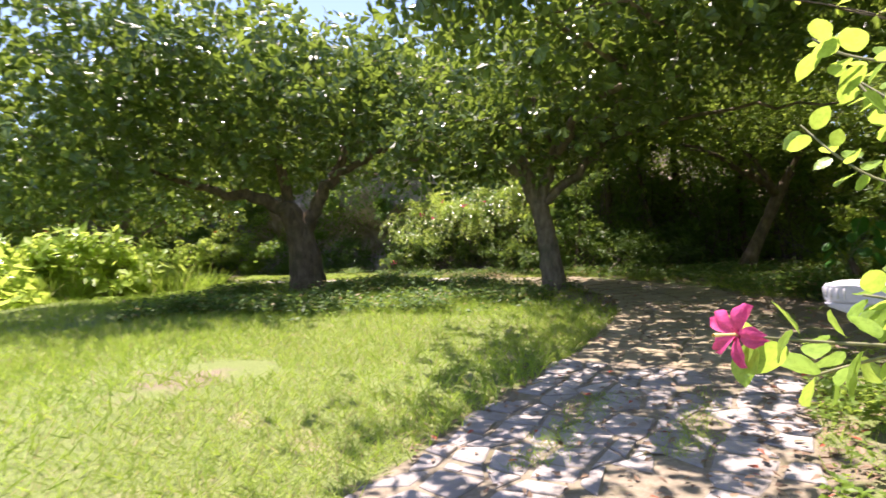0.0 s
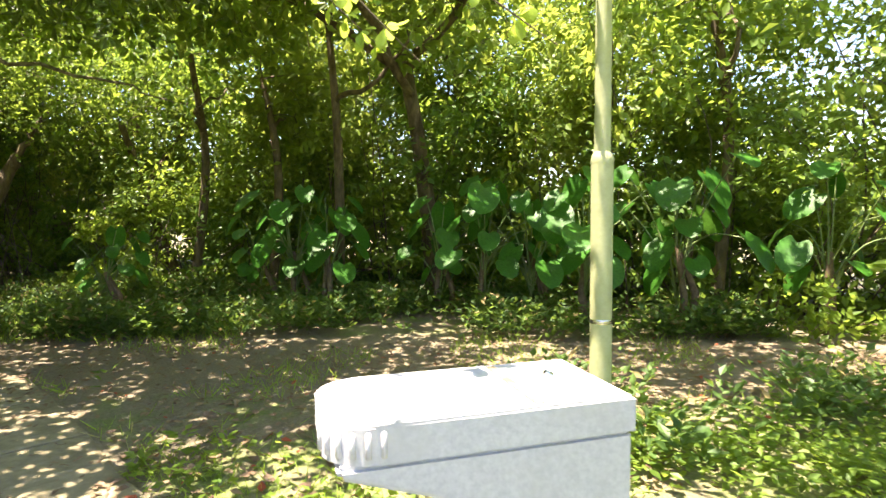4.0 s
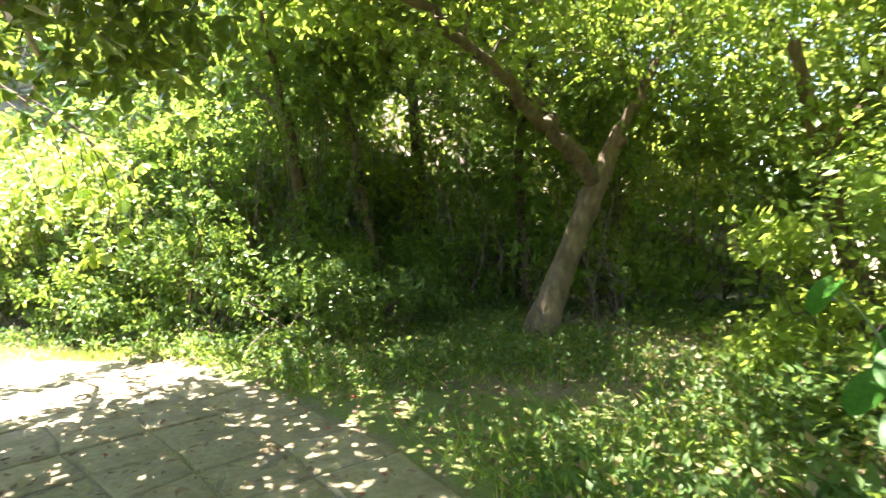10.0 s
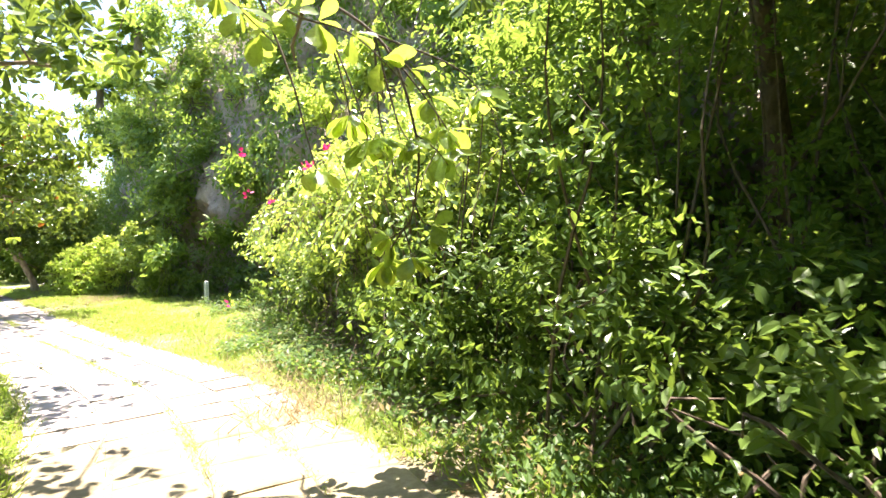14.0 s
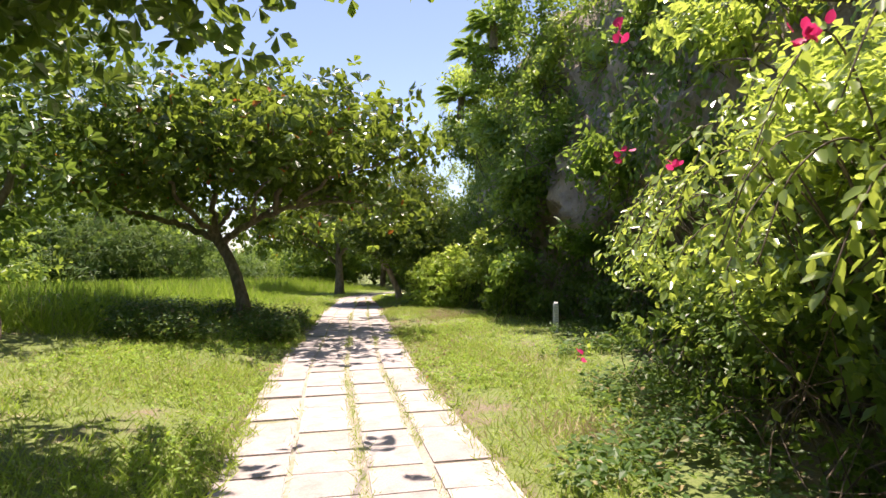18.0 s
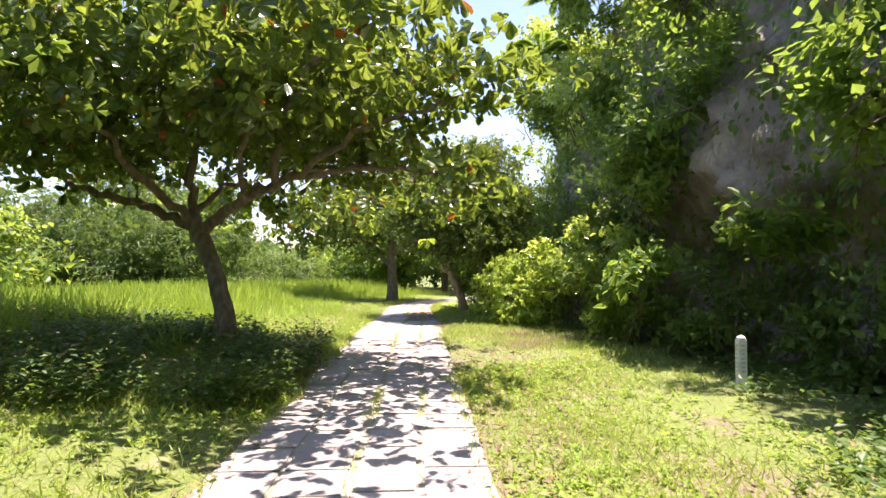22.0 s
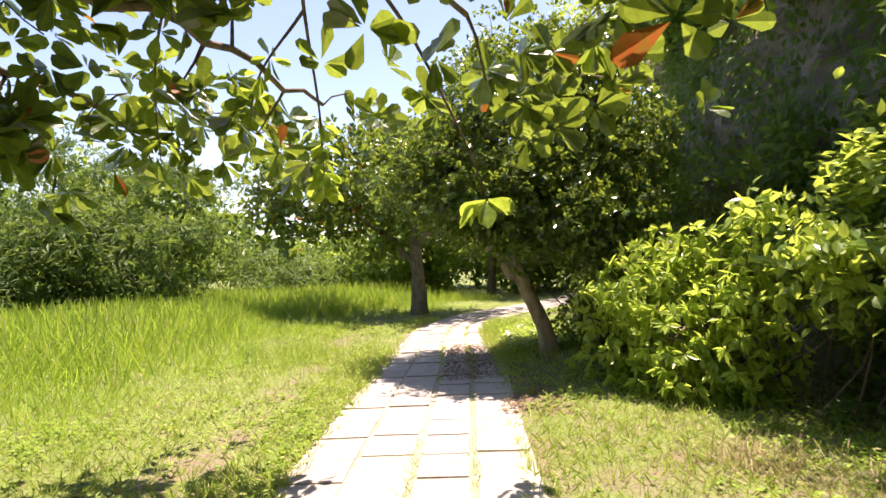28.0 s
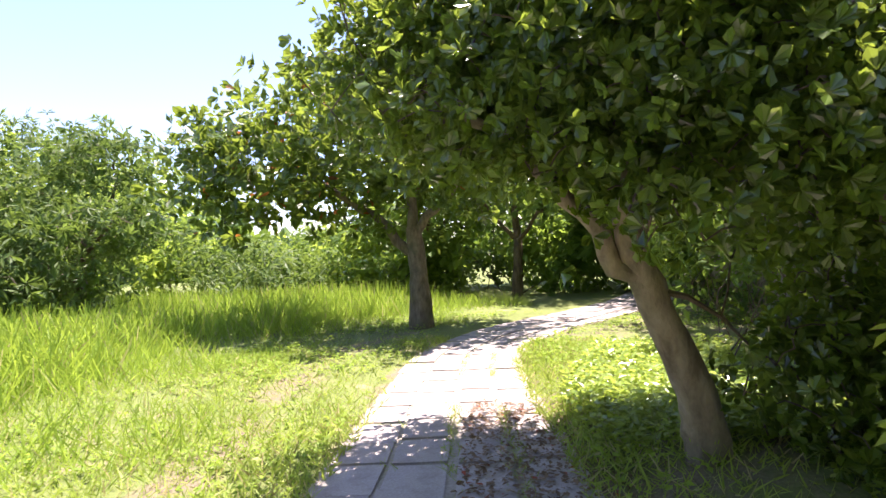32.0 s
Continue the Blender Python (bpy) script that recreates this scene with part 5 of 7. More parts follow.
# elephant-ear plants
def elephant_ear(x, y, tall, count, size, seed):
    r = np.random.default_rng(seed)
    e = thing("elephant_ear_plant", x, y, 0, "elephant-ear plant with broad glossy green leaves", "plant", "elephant ears by the track")
    for k in range(2):
        a = r.random() * 6.28
        v, f = tube([(0.1 * math.cos(a), 0.1 * math.sin(a), -0.1), (0.13 * math.cos(a), 0.13 * math.sin(a), tall * 0.22), (0.05, 0.06, tall * 0.5)], (0.05, 0.042, 0.03), 8, 0.08, r)
        mesh_np("stalk", v, f, STALK, e, "brown fibrous stalk", smooth=True)
    for k in range(count):
        a = k * 2.4 + r.random()
        rad = size * (0.3 + 1.3 * r.random())
        tip = np.array([rad * math.cos(a), rad * math.sin(a), tall * (0.36 + 0.66 * (k + 0.5) / count)])
        root = np.array([0.05, 0.06, tall * (0.1 + 0.35 * r.random())])
        mid = (root + tip) / 2 + np.array([0, 0, 0.14])
        v, f = tube(smooth_path([root, mid, tip], 4), np.linspace(0.012, 0.006, 9), 5)
        stem = mesh_np("petiole", v, f, STEM, e, smooth=True)
        d = np.array([[math.cos(a) - 0.45, math.sin(a) + 0.25, -0.5 - 0.9 * r.random()]])
        v, f = leaves(tip[None] + np.array([[0, 0, 0.02]]), d, np.array([[0.5 * math.cos(a) - 0.5, 0.5 * math.sin(a) + 0.2, 1.0]]) + 0.3 * r.normal(size=(1, 3)), np.array([size * (0.6 + 0.5 * r.random())]), HEART)
        mesh_np("leaf", v, f, LEAF_BIG, stem, smooth=True)


for k, (x, y, tall, count, size) in enumerate(((1.45, -5.36, 1.75, 18, 0.40), (0.95, -5.75, 1.7, 14, 0.38), (1.9, -4.95, 1.5, 10, 0.36), (-0.2, -7.6, 1.85, 17, 0.44), (0.35, -7.2, 1.6, 12, 0.40), (-0.55, -8.1, 1.8, 14, 0.42), (-1.2, -8.5, 1.95, 16, 0.45), (-1.9, -9.3, 2.0, 15, 0.45), (2.49, -2.88, 1.2, 14, 0.29), (-3.0, -10.4, 1.9, 12, 0.42))):
    elephant_ear(x, y, tall, count, size, 300 + k)


# ---------- the drinking fountain, lamp pole and marker post ----------
def slab_mesh(sx, sy, z0, z1, bevel=0.008, jitter=0.0, r=None):
    """A box with worn, bevelled upper edges."""
    bm = bmesh.new()
    bmesh.ops.create_cube(bm, size=1)
    for v in bm.verts:
        v.co = (v.co.x * sx, v.co.y * sy, z1 if v.co.z > 0 else z0)
        if jitter and r is not None:
            v.co.x += r.normal() * jitter
            v.co.y += r.normal() * jitter
    bmesh.ops.bevel(bm, geom=[e for e in bm.edges if e.verts[0].co.z > z0 + 1e-4 or e.verts[1].co.z > z0 + 1e-4], offset=bevel, segments=2, affect="EDGES")
    return bm


def prism(outline, y0, y1, bevel=0.012):
    """A profile in x and z drawn out along y."""
    bm = bmesh.new()
    a = [bm.verts.new((x, y0, z)) for x, z in outline]
    b = [bm.verts.new((x, y1, z)) for x, z in outline]
    bm.faces.new(a)
    bm.faces.new(b[::-1])
    n = len(a)
    for k in range(n):
        bm.faces.new((a[k], b[k], b[(k + 1) % n], a[(k + 1) % n])[::-1])
    bmesh.ops.recalc_face_normals(bm, faces=bm.faces)
    bmesh.ops.bevel(bm, geom=bm.edges[:], offset=bevel, segments=2, affect="EDGES", clamp_overlap=True)
    return bm


def rounded_block(x0, x1, half, z0, z1, round_end, bevel=0.008):
    """A block along x, its far end rounded in plan."""
    bm = bmesh.new()
    ring = [(x0, -half), (x1 - round_end, -half)]
    for k in range(1, 6):
        a = math.pi / 2 * k / 6
        ring.append((x1 - round_end + round_end * math.sin(a), -half + round_end * (1 - math.cos(a))))
    ring = ring + [(x, -y) for x, y in ring[::-1]]
    low = [bm.verts.new((x, y, z0)) for x, y in ring]
    top = [bm.verts.new((x, y, z1)) for x, y in ring]
    bm.faces.new(low[::-1])
    bm.faces.new(top)
    for k in range(len(ring)):
        j = (k + 1) % len(ring)
        bm.faces.new((low[k], low[j], top[j], top[k]))
    bmesh.ops.bevel(bm, geom=[q for q in bm.edges if min(v.co.z for v in q.verts) > z1 - 1e-4], offset=bevel, segments=2, affect="EDGES")
    return bm


def drinking_fountain():
    e = thing("drinking_fountain", -5.371, -4.638, 0, "grey cast-concrete drinking fountain with an overhanging basin", "fountain")
    e.rotation_euler = (0, 0, radians(82))
    # local x runs along the basin: the overhang is at +x, the column at -x
    part("pedestal", prism([(-0.41, -0.1), (0.05, -0.1), (0.055, 0.60), (0.08, 0.66), (0.16, 0.705), (0.40, 0.785), (0.41, 0.815), (-0.41, 0.815)], -0.206, 0.206, 0.012), CONCRETE, e)
    basin = part("basin", rounded_block(-0.414, 0.44, 0.21, 0.816, 0.915, 0.13), CONCRETE, e)
    bm = bmesh.new()
    bmesh.ops.create_uvsphere(bm, u_segments=20, v_segments=10, radius=0.5)
    for v in bm.verts:
        v.co = (v.co.x * 0.48 + 0.15, v.co.y * 0.32, max(-0.02, -abs(v.co.z) * 0.02) + 0.918)
    part("bowl_lining", bm, CONCRETE, basin, "damp shallow bowl")
    part("drain_groove", prism([(-0.15, 0.914), (-0.12, 0.914), (-0.12, 0.9175), (-0.15, 0.9175)], -0.19, 0.19, 0.001), EARTH, basin, "dirty drain groove across the top")
    for k in range(6):
        a = radians(-8 + k * 17)
        v, f = tube([(0.31 + 0.13 * math.sin(a), 0.08 + 0.13 * math.cos(a), z) for z in (0.83, 0.835, 0.895, 0.90)], (0.002, 0.008, 0.008, 0.002), 8)
        mesh_np("flute", v, f, CONCRETE, basin, "ribbed end of the basin", smooth=True)
    v, f = tube([(-0.41, 0.02, 0.72), (-0.45, 0.02, 0.735), (-0.475, 0.02, 0.76), (-0.495, 0.02, 0.785)], (0.024, 0.024, 0.023, 0.032), 12)
    tap = mesh_np("tap", v, f, STEEL, e, "chrome tap", smooth=True)
    v, f = joined([tube([(-0.47, -0.03, 0.79), (-0.47, 0.02, 0.80), (-0.47, 0.07, 0.79)], (0.012, 0.018, 0.012), 8), tube([(-0.44, 0.02, 0.73), (-0.44, 0.02, 0.68)], (0.015, 0.012), 8)])
    mesh_np("handle", v, f, STEEL, tap, "small cross handle")
    v, f = tube([(-0.26, 0.0, 0.91), (-0.26, 0.0, 0.93), (-0.24, 0, 0.94)], (0.014, 0.012, 0.009), 10)
    mesh_np("bubbler", v, f, STEEL, basin, "small chrome bubbler", smooth=True)


drinking_fountain()


def lamp_pole():
    e = thing("lamp_pole", -4.27, -6.05, 0, "olive-painted steel lamp pole with a stepped collar", "pole")
    for nm, rings in (("lower_shaft", ((0, .062), (1.70, .062))), ("upper_shaft", ((1.74, .046), (4.6, .040)))):
        v, f = tube([(0, 0, z) for z, _ in rings], [q for _, q in rings], 20)
        mesh_np(nm, v, f, POLE_PAINT, e, smooth=True)
    v, f = tube([(0, 0, z) for z in (1.69, 1.715, 1.745, 1.76)], (.062, .065, .056, .046), 20)
    mesh_np("collar", v, f, POLE_PAINT, e, smooth=True)
    v, f = tube([(0, 0, z) for z in (0.785, 0.79, 0.805, 0.81)], (.0622, .0635, .0635, .0622), 20)
    mesh_np("band", v, f, STEEL, e, "thin pale band")
    v, f = tube([(0, 0, z) for z in (-0.02, 0.012, 0.016)], (.13, .13, .06), 20)
    mesh_np("base_plate", v, f, POLE_PAINT, e)
    v, f = tube([(0, 0, z) for z in (4.59, 4.62, 4.64)], (.041, .041, .004), 20)
    mesh_np("cap", v, f, POLE_PAINT, e)


lamp_pole()


def marker_post():
    e = thing("marker_post", 2.80, 16.06, 0, "square white stone marker post with a domed cap", "post")
    e.rotation_euler = (0, 0, radians(14))
    shaft = part("shaft", slab_mesh(0.09, 0.09, -0.15, 0.55, 0.008), POST_STONE, e)
    bm = bmesh.new()
    bmesh.ops.create_uvsphere(bm, u_segments=20, v_segments=12, radius=0.5)
    for v in bm.verts:
        k = max(abs(v.co.x), abs(v.co.y)) + 1e-6
        r = math.hypot(v.co.x, v.co.y)
        v.co = (v.co.x * (0.55 + 0.45 * r / k) * 0.088, v.co.y * (0.55 + 0.45 * r / k) * 0.088, max(v.co.z, 0) * 0.08 + 0.549)
    part("cap", bm, POST_STONE, e)
    for k in range(7):
        part("letter_bar", prism([(-0.022, 0.20 + k * 0.045), (0.022, 0.20 + k * 0.045), (0.022, 0.225 + k * 0.045), (-0.022, 0.225 + k * 0.045)], -0.0470, -0.043, 0.001), POST_TEXT, shaft, "row of worn lettering")
        part("letter_bar", prism([(0.0, 0.20 + k * 0.045), (0.004, 0.20 + k * 0.045), (0.004, 0.225 + k * 0.045), (0.0, 0.225 + k * 0.045)], -0.02, 0.02, 0.001), POST_TEXT, shaft, "row of worn lettering").location = (-0.0470, 0, 0)


marker_post()


# ---------- near leaves and flowers ----------
def leafy_spray(e, name, path, r0, count, size, outline, mat, seed, first=0.15, drop=0.5, bark=TWIG, clump=1, face=(0, 0, 1.0)):
    """A branch of a plant with large separate leaves along it, each a part."""
    r = np.random.default_rng(seed)
    base = np.array(e.location)
    p = smooth_path(np.asarray(path, float) - base, 8)
    v, f = tube(p, np.linspace(r0, 0.003, len(p)), 7, 0.05, r)
    br = mesh_np(name, v, f, bark, e, smooth=True)
    t = np.linspace(0, 1, len(p))
    for k in range(count):
        s = first + (1 - first) * (k // clump * clump + 0.5) / count
        q = np.array([np.interp(s, t, p[:, c]) for c in range(3)])
        w = np.array([np.interp(min(1, s + 0.05), t, p[:, c]) for c in range(3)]) - np.array([np.interp(max(0, s - 0.05), t, p[:, c]) for c in range(3)])
        w /= np.linalg.norm(w) + 1e-9
        a = k * 2.4 + r.random()
        u = np.cross(w, (0.3, 0.2, 1.0))
        u /= np.linalg.norm(u)
        o = math.cos(a) * u + math.sin(a) * np.cross(w, u)
        d = o + 0.45 * w + np.array([0, 0, -drop * r.random()])
        up = np.array(face) + 0.5 * r.normal(size=3)
        v, f = leaves((q + o * 0.015)[None], d[None], up[None], np.array([size * (0.7 + 0.5 * r.random())]), outline)
        mesh_np("leaf", v, f, mat, br, smooth=True)
    return br


def hibiscus_flower(branch, x, y, z, toward, size, seed):
    """Five wavy petals round a long stamen column."""
    r = np.random.default_rng(seed)
    w = Vector(toward).normalized()
    m = Matrix.Translation((x, y, z)) @ w.to_track_quat("Z", "Y").to_matrix().to_4x4()
    fl = new("flower", None)
    bm = bmesh.new()
    bmesh.ops.create_cone(bm, cap_ends=True, segments=8, radius1=size * 0.06, radius2=size * 0.1, depth=size * 0.3)
    bmesh.ops.translate(bm, verts=bm.verts, vec=(0, 0, -size * 0.16))
    me = bpy.data.meshes.new("calyx")
    bm.to_mesh(me)
    bm.free()
    me.materials.append(STEM)
    bpy.data.objects.remove(fl)
    fl = new("flower", me)
    fl.parent, fl.matrix_basis = branch, m
    tagged(fl, "open pink hibiscus flower")
    n = 9
    for k in range(5):
        a0 = k * 2 * math.pi / 5
        vs, fs = [], []
        for i in range(n):
            s = i / (n - 1)
            half = size * (0.06 + 0.62 * math.sin(min(1, s * 1.15) * math.pi * 0.62) ** 1.1) * (1 - 0.45 * max(0, s - 0.75) / 0.25) * 0.47
            for j in range(7):
                q = j / 3 - 1
                rad = size * s * (1 - 0.08 * q * q * s)
                wav = size * 0.10 * s * math.sin(q * 5 + k) + size * 0.09 * s * s * math.sin(8 * q + 3 * k) + size * 0.04 * q
                x_, y_ = rad, q * half
                vs.append((x_ * math.cos(a0) - y_ * math.sin(a0), x_ * math.sin(a0) + y_ * math.cos(a0), size * 0.75 * s - size * 0.72 * s * s + wav))
        for i in range(n - 1):
            for j in range(6):
                fs.append((i * 7 + j, (i + 1) * 7 + j, (i + 1) * 7 + j + 1, i * 7 + j + 1))
        ob = mesh_np("petal", vs, fs, PETAL, None, smooth=True)
        ob.parent, ob.matrix_basis = branch, m
    v, f = tube([(0, 0, 0), (0.02 * size, 0, size * 0.5), (0.06 * size, 0, size * 0.85), (0.1 * size, 0, size * 1.05)], (size * 0.05, size * 0.035, size * 0.06, size * 0.05), 8)
    pistil = mesh_np("pistil", v, f, YELLOW, None, "yellow stamen column")
    pistil.parent, pistil.matrix_basis = branch, m
    heart = mesh_np("throat", *tube([(0, 0, 0.004), (0, 0, size * 0.1)], (size * 0.10, size * 0.20), 12), THROAT, None, "dark red throat")
    heart.parent, heart.matrix_basis = branch, m


HIB_TRUNK = [(-7.39, -6.44, 0.00), (-7.15, -6.32, 0.44), (-7.00, -6.24, 0.69), (-6.83, -6.20, 0.90), (-6.60, -6.10, 1.20), (-6.46, -6.04, 1.40), (-6.44, -6.09, 1.69), (-6.29, -6.03, 2.04), (-6.17, -6.05, 2.37)]
# path, number of leaves, leaf length, where along the branch the leaves begin
HIB_BRANCHES = (
    ([(-8.04, -5.07, 1.04), (-8.18, -4.95, 1.08), (-8.25, -4.80, 1.09), (-8.355, -4.69, 1.11)], 12, 0.09, 0.3),
    ([(-7.62, -5.35, 1.30), (-7.72, -5.10, 1.35), (-7.71, -4.86, 1.43), (-7.70, -4.75, 1.51), (-7.65, -4.64, 1.63)], 17, 0.075, 0.3),
    ([(-7.71, -4.86, 1.43), (-7.67, -4.88, 1.56), (-7.61, -4.81, 1.68), (-7.55, -4.72, 1.82)], 11, 0.075, 0.2),
    ([(-7.62, -5.35, 1.26), (-7.53, -4.99, 1.50), (-7.43, -4.85, 1.67), (-7.35, -4.72, 1.80)], 11, 0.08, 0.4),
    ([(-7.75, -5.14, 1.64), (-7.83, -4.92, 1.71), (-7.83, -4.79, 1.77), (-7.83, -4.72, 1.83)], 11, 0.075, 0.3),
    ([(-7.96, -5.14, 1.07), (-8.09, -4.93, 1.05), (-8.11, -4.82, 1.01), (-8.13, -4.75, 0.98)], 6, 0.085, 0.45),
    ([(-7.88, -5.21, 1.09), (-8.05, -4.98, 1.13), (-8.06, -4.90, 1.16), (-8.07, -4.85, 1.17)], 7, 0.085, 0.45),
    ([(-7.57, -5.79, 1.13), (-7.45, -5.52, 1.17), (-7.34, -5.40, 1.19), (-7.27, -5.29, 1.17)], 16, 0.13, 0.3),
    ([(-7.52, -5.87, 1.57), (-7.43, -5.62, 1.55), (-7.32, -5.50, 1.51), (-7.30, -5.43, 1.47)], 14, 0.12, 0.3),
    ([(-7.60, -5.69, 1.28), (-7.50, -5.49, 1.26), (-7.40, -5.38, 1.26)], 12, 0.13, 0.3),
    ([(-7.62, -5.80, 1.02), (-7.53, -5.55, 1.03), (-7.41, -5.44, 1.03)], 12, 0.13, 0.3),
    ([(-7.54, -5.67, 1.53), (-7.41, -5.34, 1.63), (-7.33, -5.15, 1.65), (-7.27, -5.04, 1.57)], 18, 0.1, 0.3),
)
GRAPE_BRANCHES = (
    ([(-7.90, -5.43, 1.04), (-7.91, -5.10, 1.15), (-7.87, -4.99, 1.21)], 11, 0.155, 0.93),
    ([(-7.95, -5.34, 0.96), (-8.00, -5.11, 1.02), (-7.99, -5.03, 1.04)], 4, 0.14, 0.9),
    ([(-7.89, -5.43, 1.29), (-7.90, -5.19, 1.30), (-7.86, -5.12, 1.32)], 9, 0.14, 0.9),
    ([(-7.42, -5.75, 1.30), (-7.44, -5.40, 1.28), (-7.45, -5.14, 1.22)], 9, 0.11, 0.85),
    ([(-7.42, -5.75, 1.10), (-7.42, -5.40, 1.15), (-7.43, -5.12, 1.12)], 9, 0.11, 0.85),
    ([(-7.50, -5.75, 1.05), (-7.50, -5.40, 1.10), (-7.50, -5.18, 1.06)], 9, 0.11, 0.85),
    ([(-7.50, -5.75, 1.25), (-7.52, -5.40, 1.22), (-7.54, -5.20, 1.18)], 9, 0.11, 0.85),
)


def hibiscus():
    e = thing("hibiscus_shrub", -7.55, -6.35, 0, "hibiscus shrub with yellow-green leaves and one pink flower", "shrub")
    base = np.array(e.location)
    for k, (path, n, size, first) in enumerate(HIB_BRANCHES):
        b = leafy_spray(e, "branch", path, 0.0045, n, size, ROUND, LEAF_HIB, 10 + k, first, 0.7, GREEN_TWIG)
        if k == 0:
            hibiscus_flower(b, -8.37 - base[0], -4.685 - base[1], 1.115, (-0.92, 0.40, 0.1), 0.071, 4)


def grape_crown(e):
    """Spreading crown of leathery leaf whorls over the fountain, added overhead to dapple the ground."""
    r = np.random.default_rng(88)
    blobs = np.array([(-6.0, -6.4, 3.2, 1.5, 1.2, 0.5), (-4.5, -6.4, 3.6, 1.5, 1.3, 0.5), (-5.3, -7.9, 3.4, 1.6, 1.3, 0.6), (-7.4, -7.3, 3.0, 1.3, 1.0, 0.5), (-3.3, -7.6, 3.8, 1.3, 1.2, 0.5), (-3.2, -5.3, 3.4, 1.0, 0.8, 0.4)]) - np.r_[np.array(e.location), 0, 0, 0]
    hub, _ = in_blobs(r, blobs, 230, 0.2)
    top = np.array(HIB_TRUNK[-1]) - np.array(e.location)
    twigs = []
    for h in hub[::3]:
        mid = (top + h) / 2 + np.array([0, 0, 0.25]) + 0.15 * r.normal(size=3)
        twigs.append(tube(smooth_path([top + np.array([0, 0, 0.3]), mid, h], 4), np.linspace(0.02, 0.005, 9), 5))
    v, f = joined(twigs)
    tagged(mesh_np("twig_mass", v, f, TWIG, e, "thin brown twigs"), kind="stuff")
    c = np.repeat(hub, 16, axis=0) + 0.16 * r.normal(size=(len(hub) * 16, 3))
    d = rand_dirs(r, len(c)) * np.array([1, 1, 0.5])
    v, f = leaves(c, d, np.tile((0, 0, 1.0), (len(c), 1)) + 0.4 * r.normal(size=c.shape), 0.13 * (0.6 + 0.6 * r.random(len(c))), OBROUND)
    tagged(mesh_np("crown", v, f, LEAF_HIB, e), kind="stuff")


def sea_grape():
    """Leaning tree behind the hibiscus, broad leathery leaves on its low shoots."""
    e = thing("sea_grape_tree", HIB_TRUNK[0][0], HIB_TRUNK[0][1], 0, "leaning sea-grape tree with mottled tan bark", "tree")
    rel = np.array(HIB_TRUNK) - np.array(e.location)
    rel[0, 2] = -0.12
    p = smooth_path(rel, 6)
    v, f = tube(p, np.interp(np.linspace(0, 1, len(p)), (0, 0.25, 0.5, 1), (0.15, 0.115, 0.11, 0.085)), 14, 0.05, np.random.default_rng(3))
    mesh_np("trunk", v, f, BARK_TAN, e, smooth=True)
    top = rel[-1]
    for k, (dx, dy, dz) in enumerate(((0.3, 0.5, 0.5), (-0.5, 0.2, 0.45), (0.2, -0.6, 0.5))):
        v, f = tube(smooth_path([rel[-2], top + np.array((dx, dy, dz)) * 0.5, top + np.array((dx, dy, dz)) * 1.6], 5), np.linspace(0.06, 0.02, 11), 9, 0.05, np.random.default_rng(30 + k))
        mesh_np("limb", v, f, BARK_TAN, e, smooth=True)
    for k, (path, n, size, first) in enumerate(GRAPE_BRANCHES):
        leafy_spray(e, "shoot", path, 0.006, n, size, PADDLE, LEAF_GRAPE, 70 + k, first, 0.5, TWIG, clump=n)
    grape_crown(e)


hibiscus()
sea_grape()
bush("hibiscus_bush", "leafy hibiscus bush overhanging the fountain", [(-6.51, -5.46, 3.0, 0.8, 0.7, 0.4), (-6.29, -6.52, 3.2, 0.8, 0.7, 0.4)], 900, 0.11, LEAF_HIB, OVATE, seed=262, base=(-6.4, -5.72, 2.3), stems=0)
bush("roadside_bush", "broad-leaved bush behind the hibiscus", [(-6.3, -9.0, 1.2, 1.0, 0.9, 1.1), (-7.9, -8.6, 1.4, 1.0, 0.8, 1.2), (-5.2, -9.9, 1.5, 1.0, 1.0, 1.3)], 4200, 0.13, LEAF_SHRUB, seed=260, stems=14)


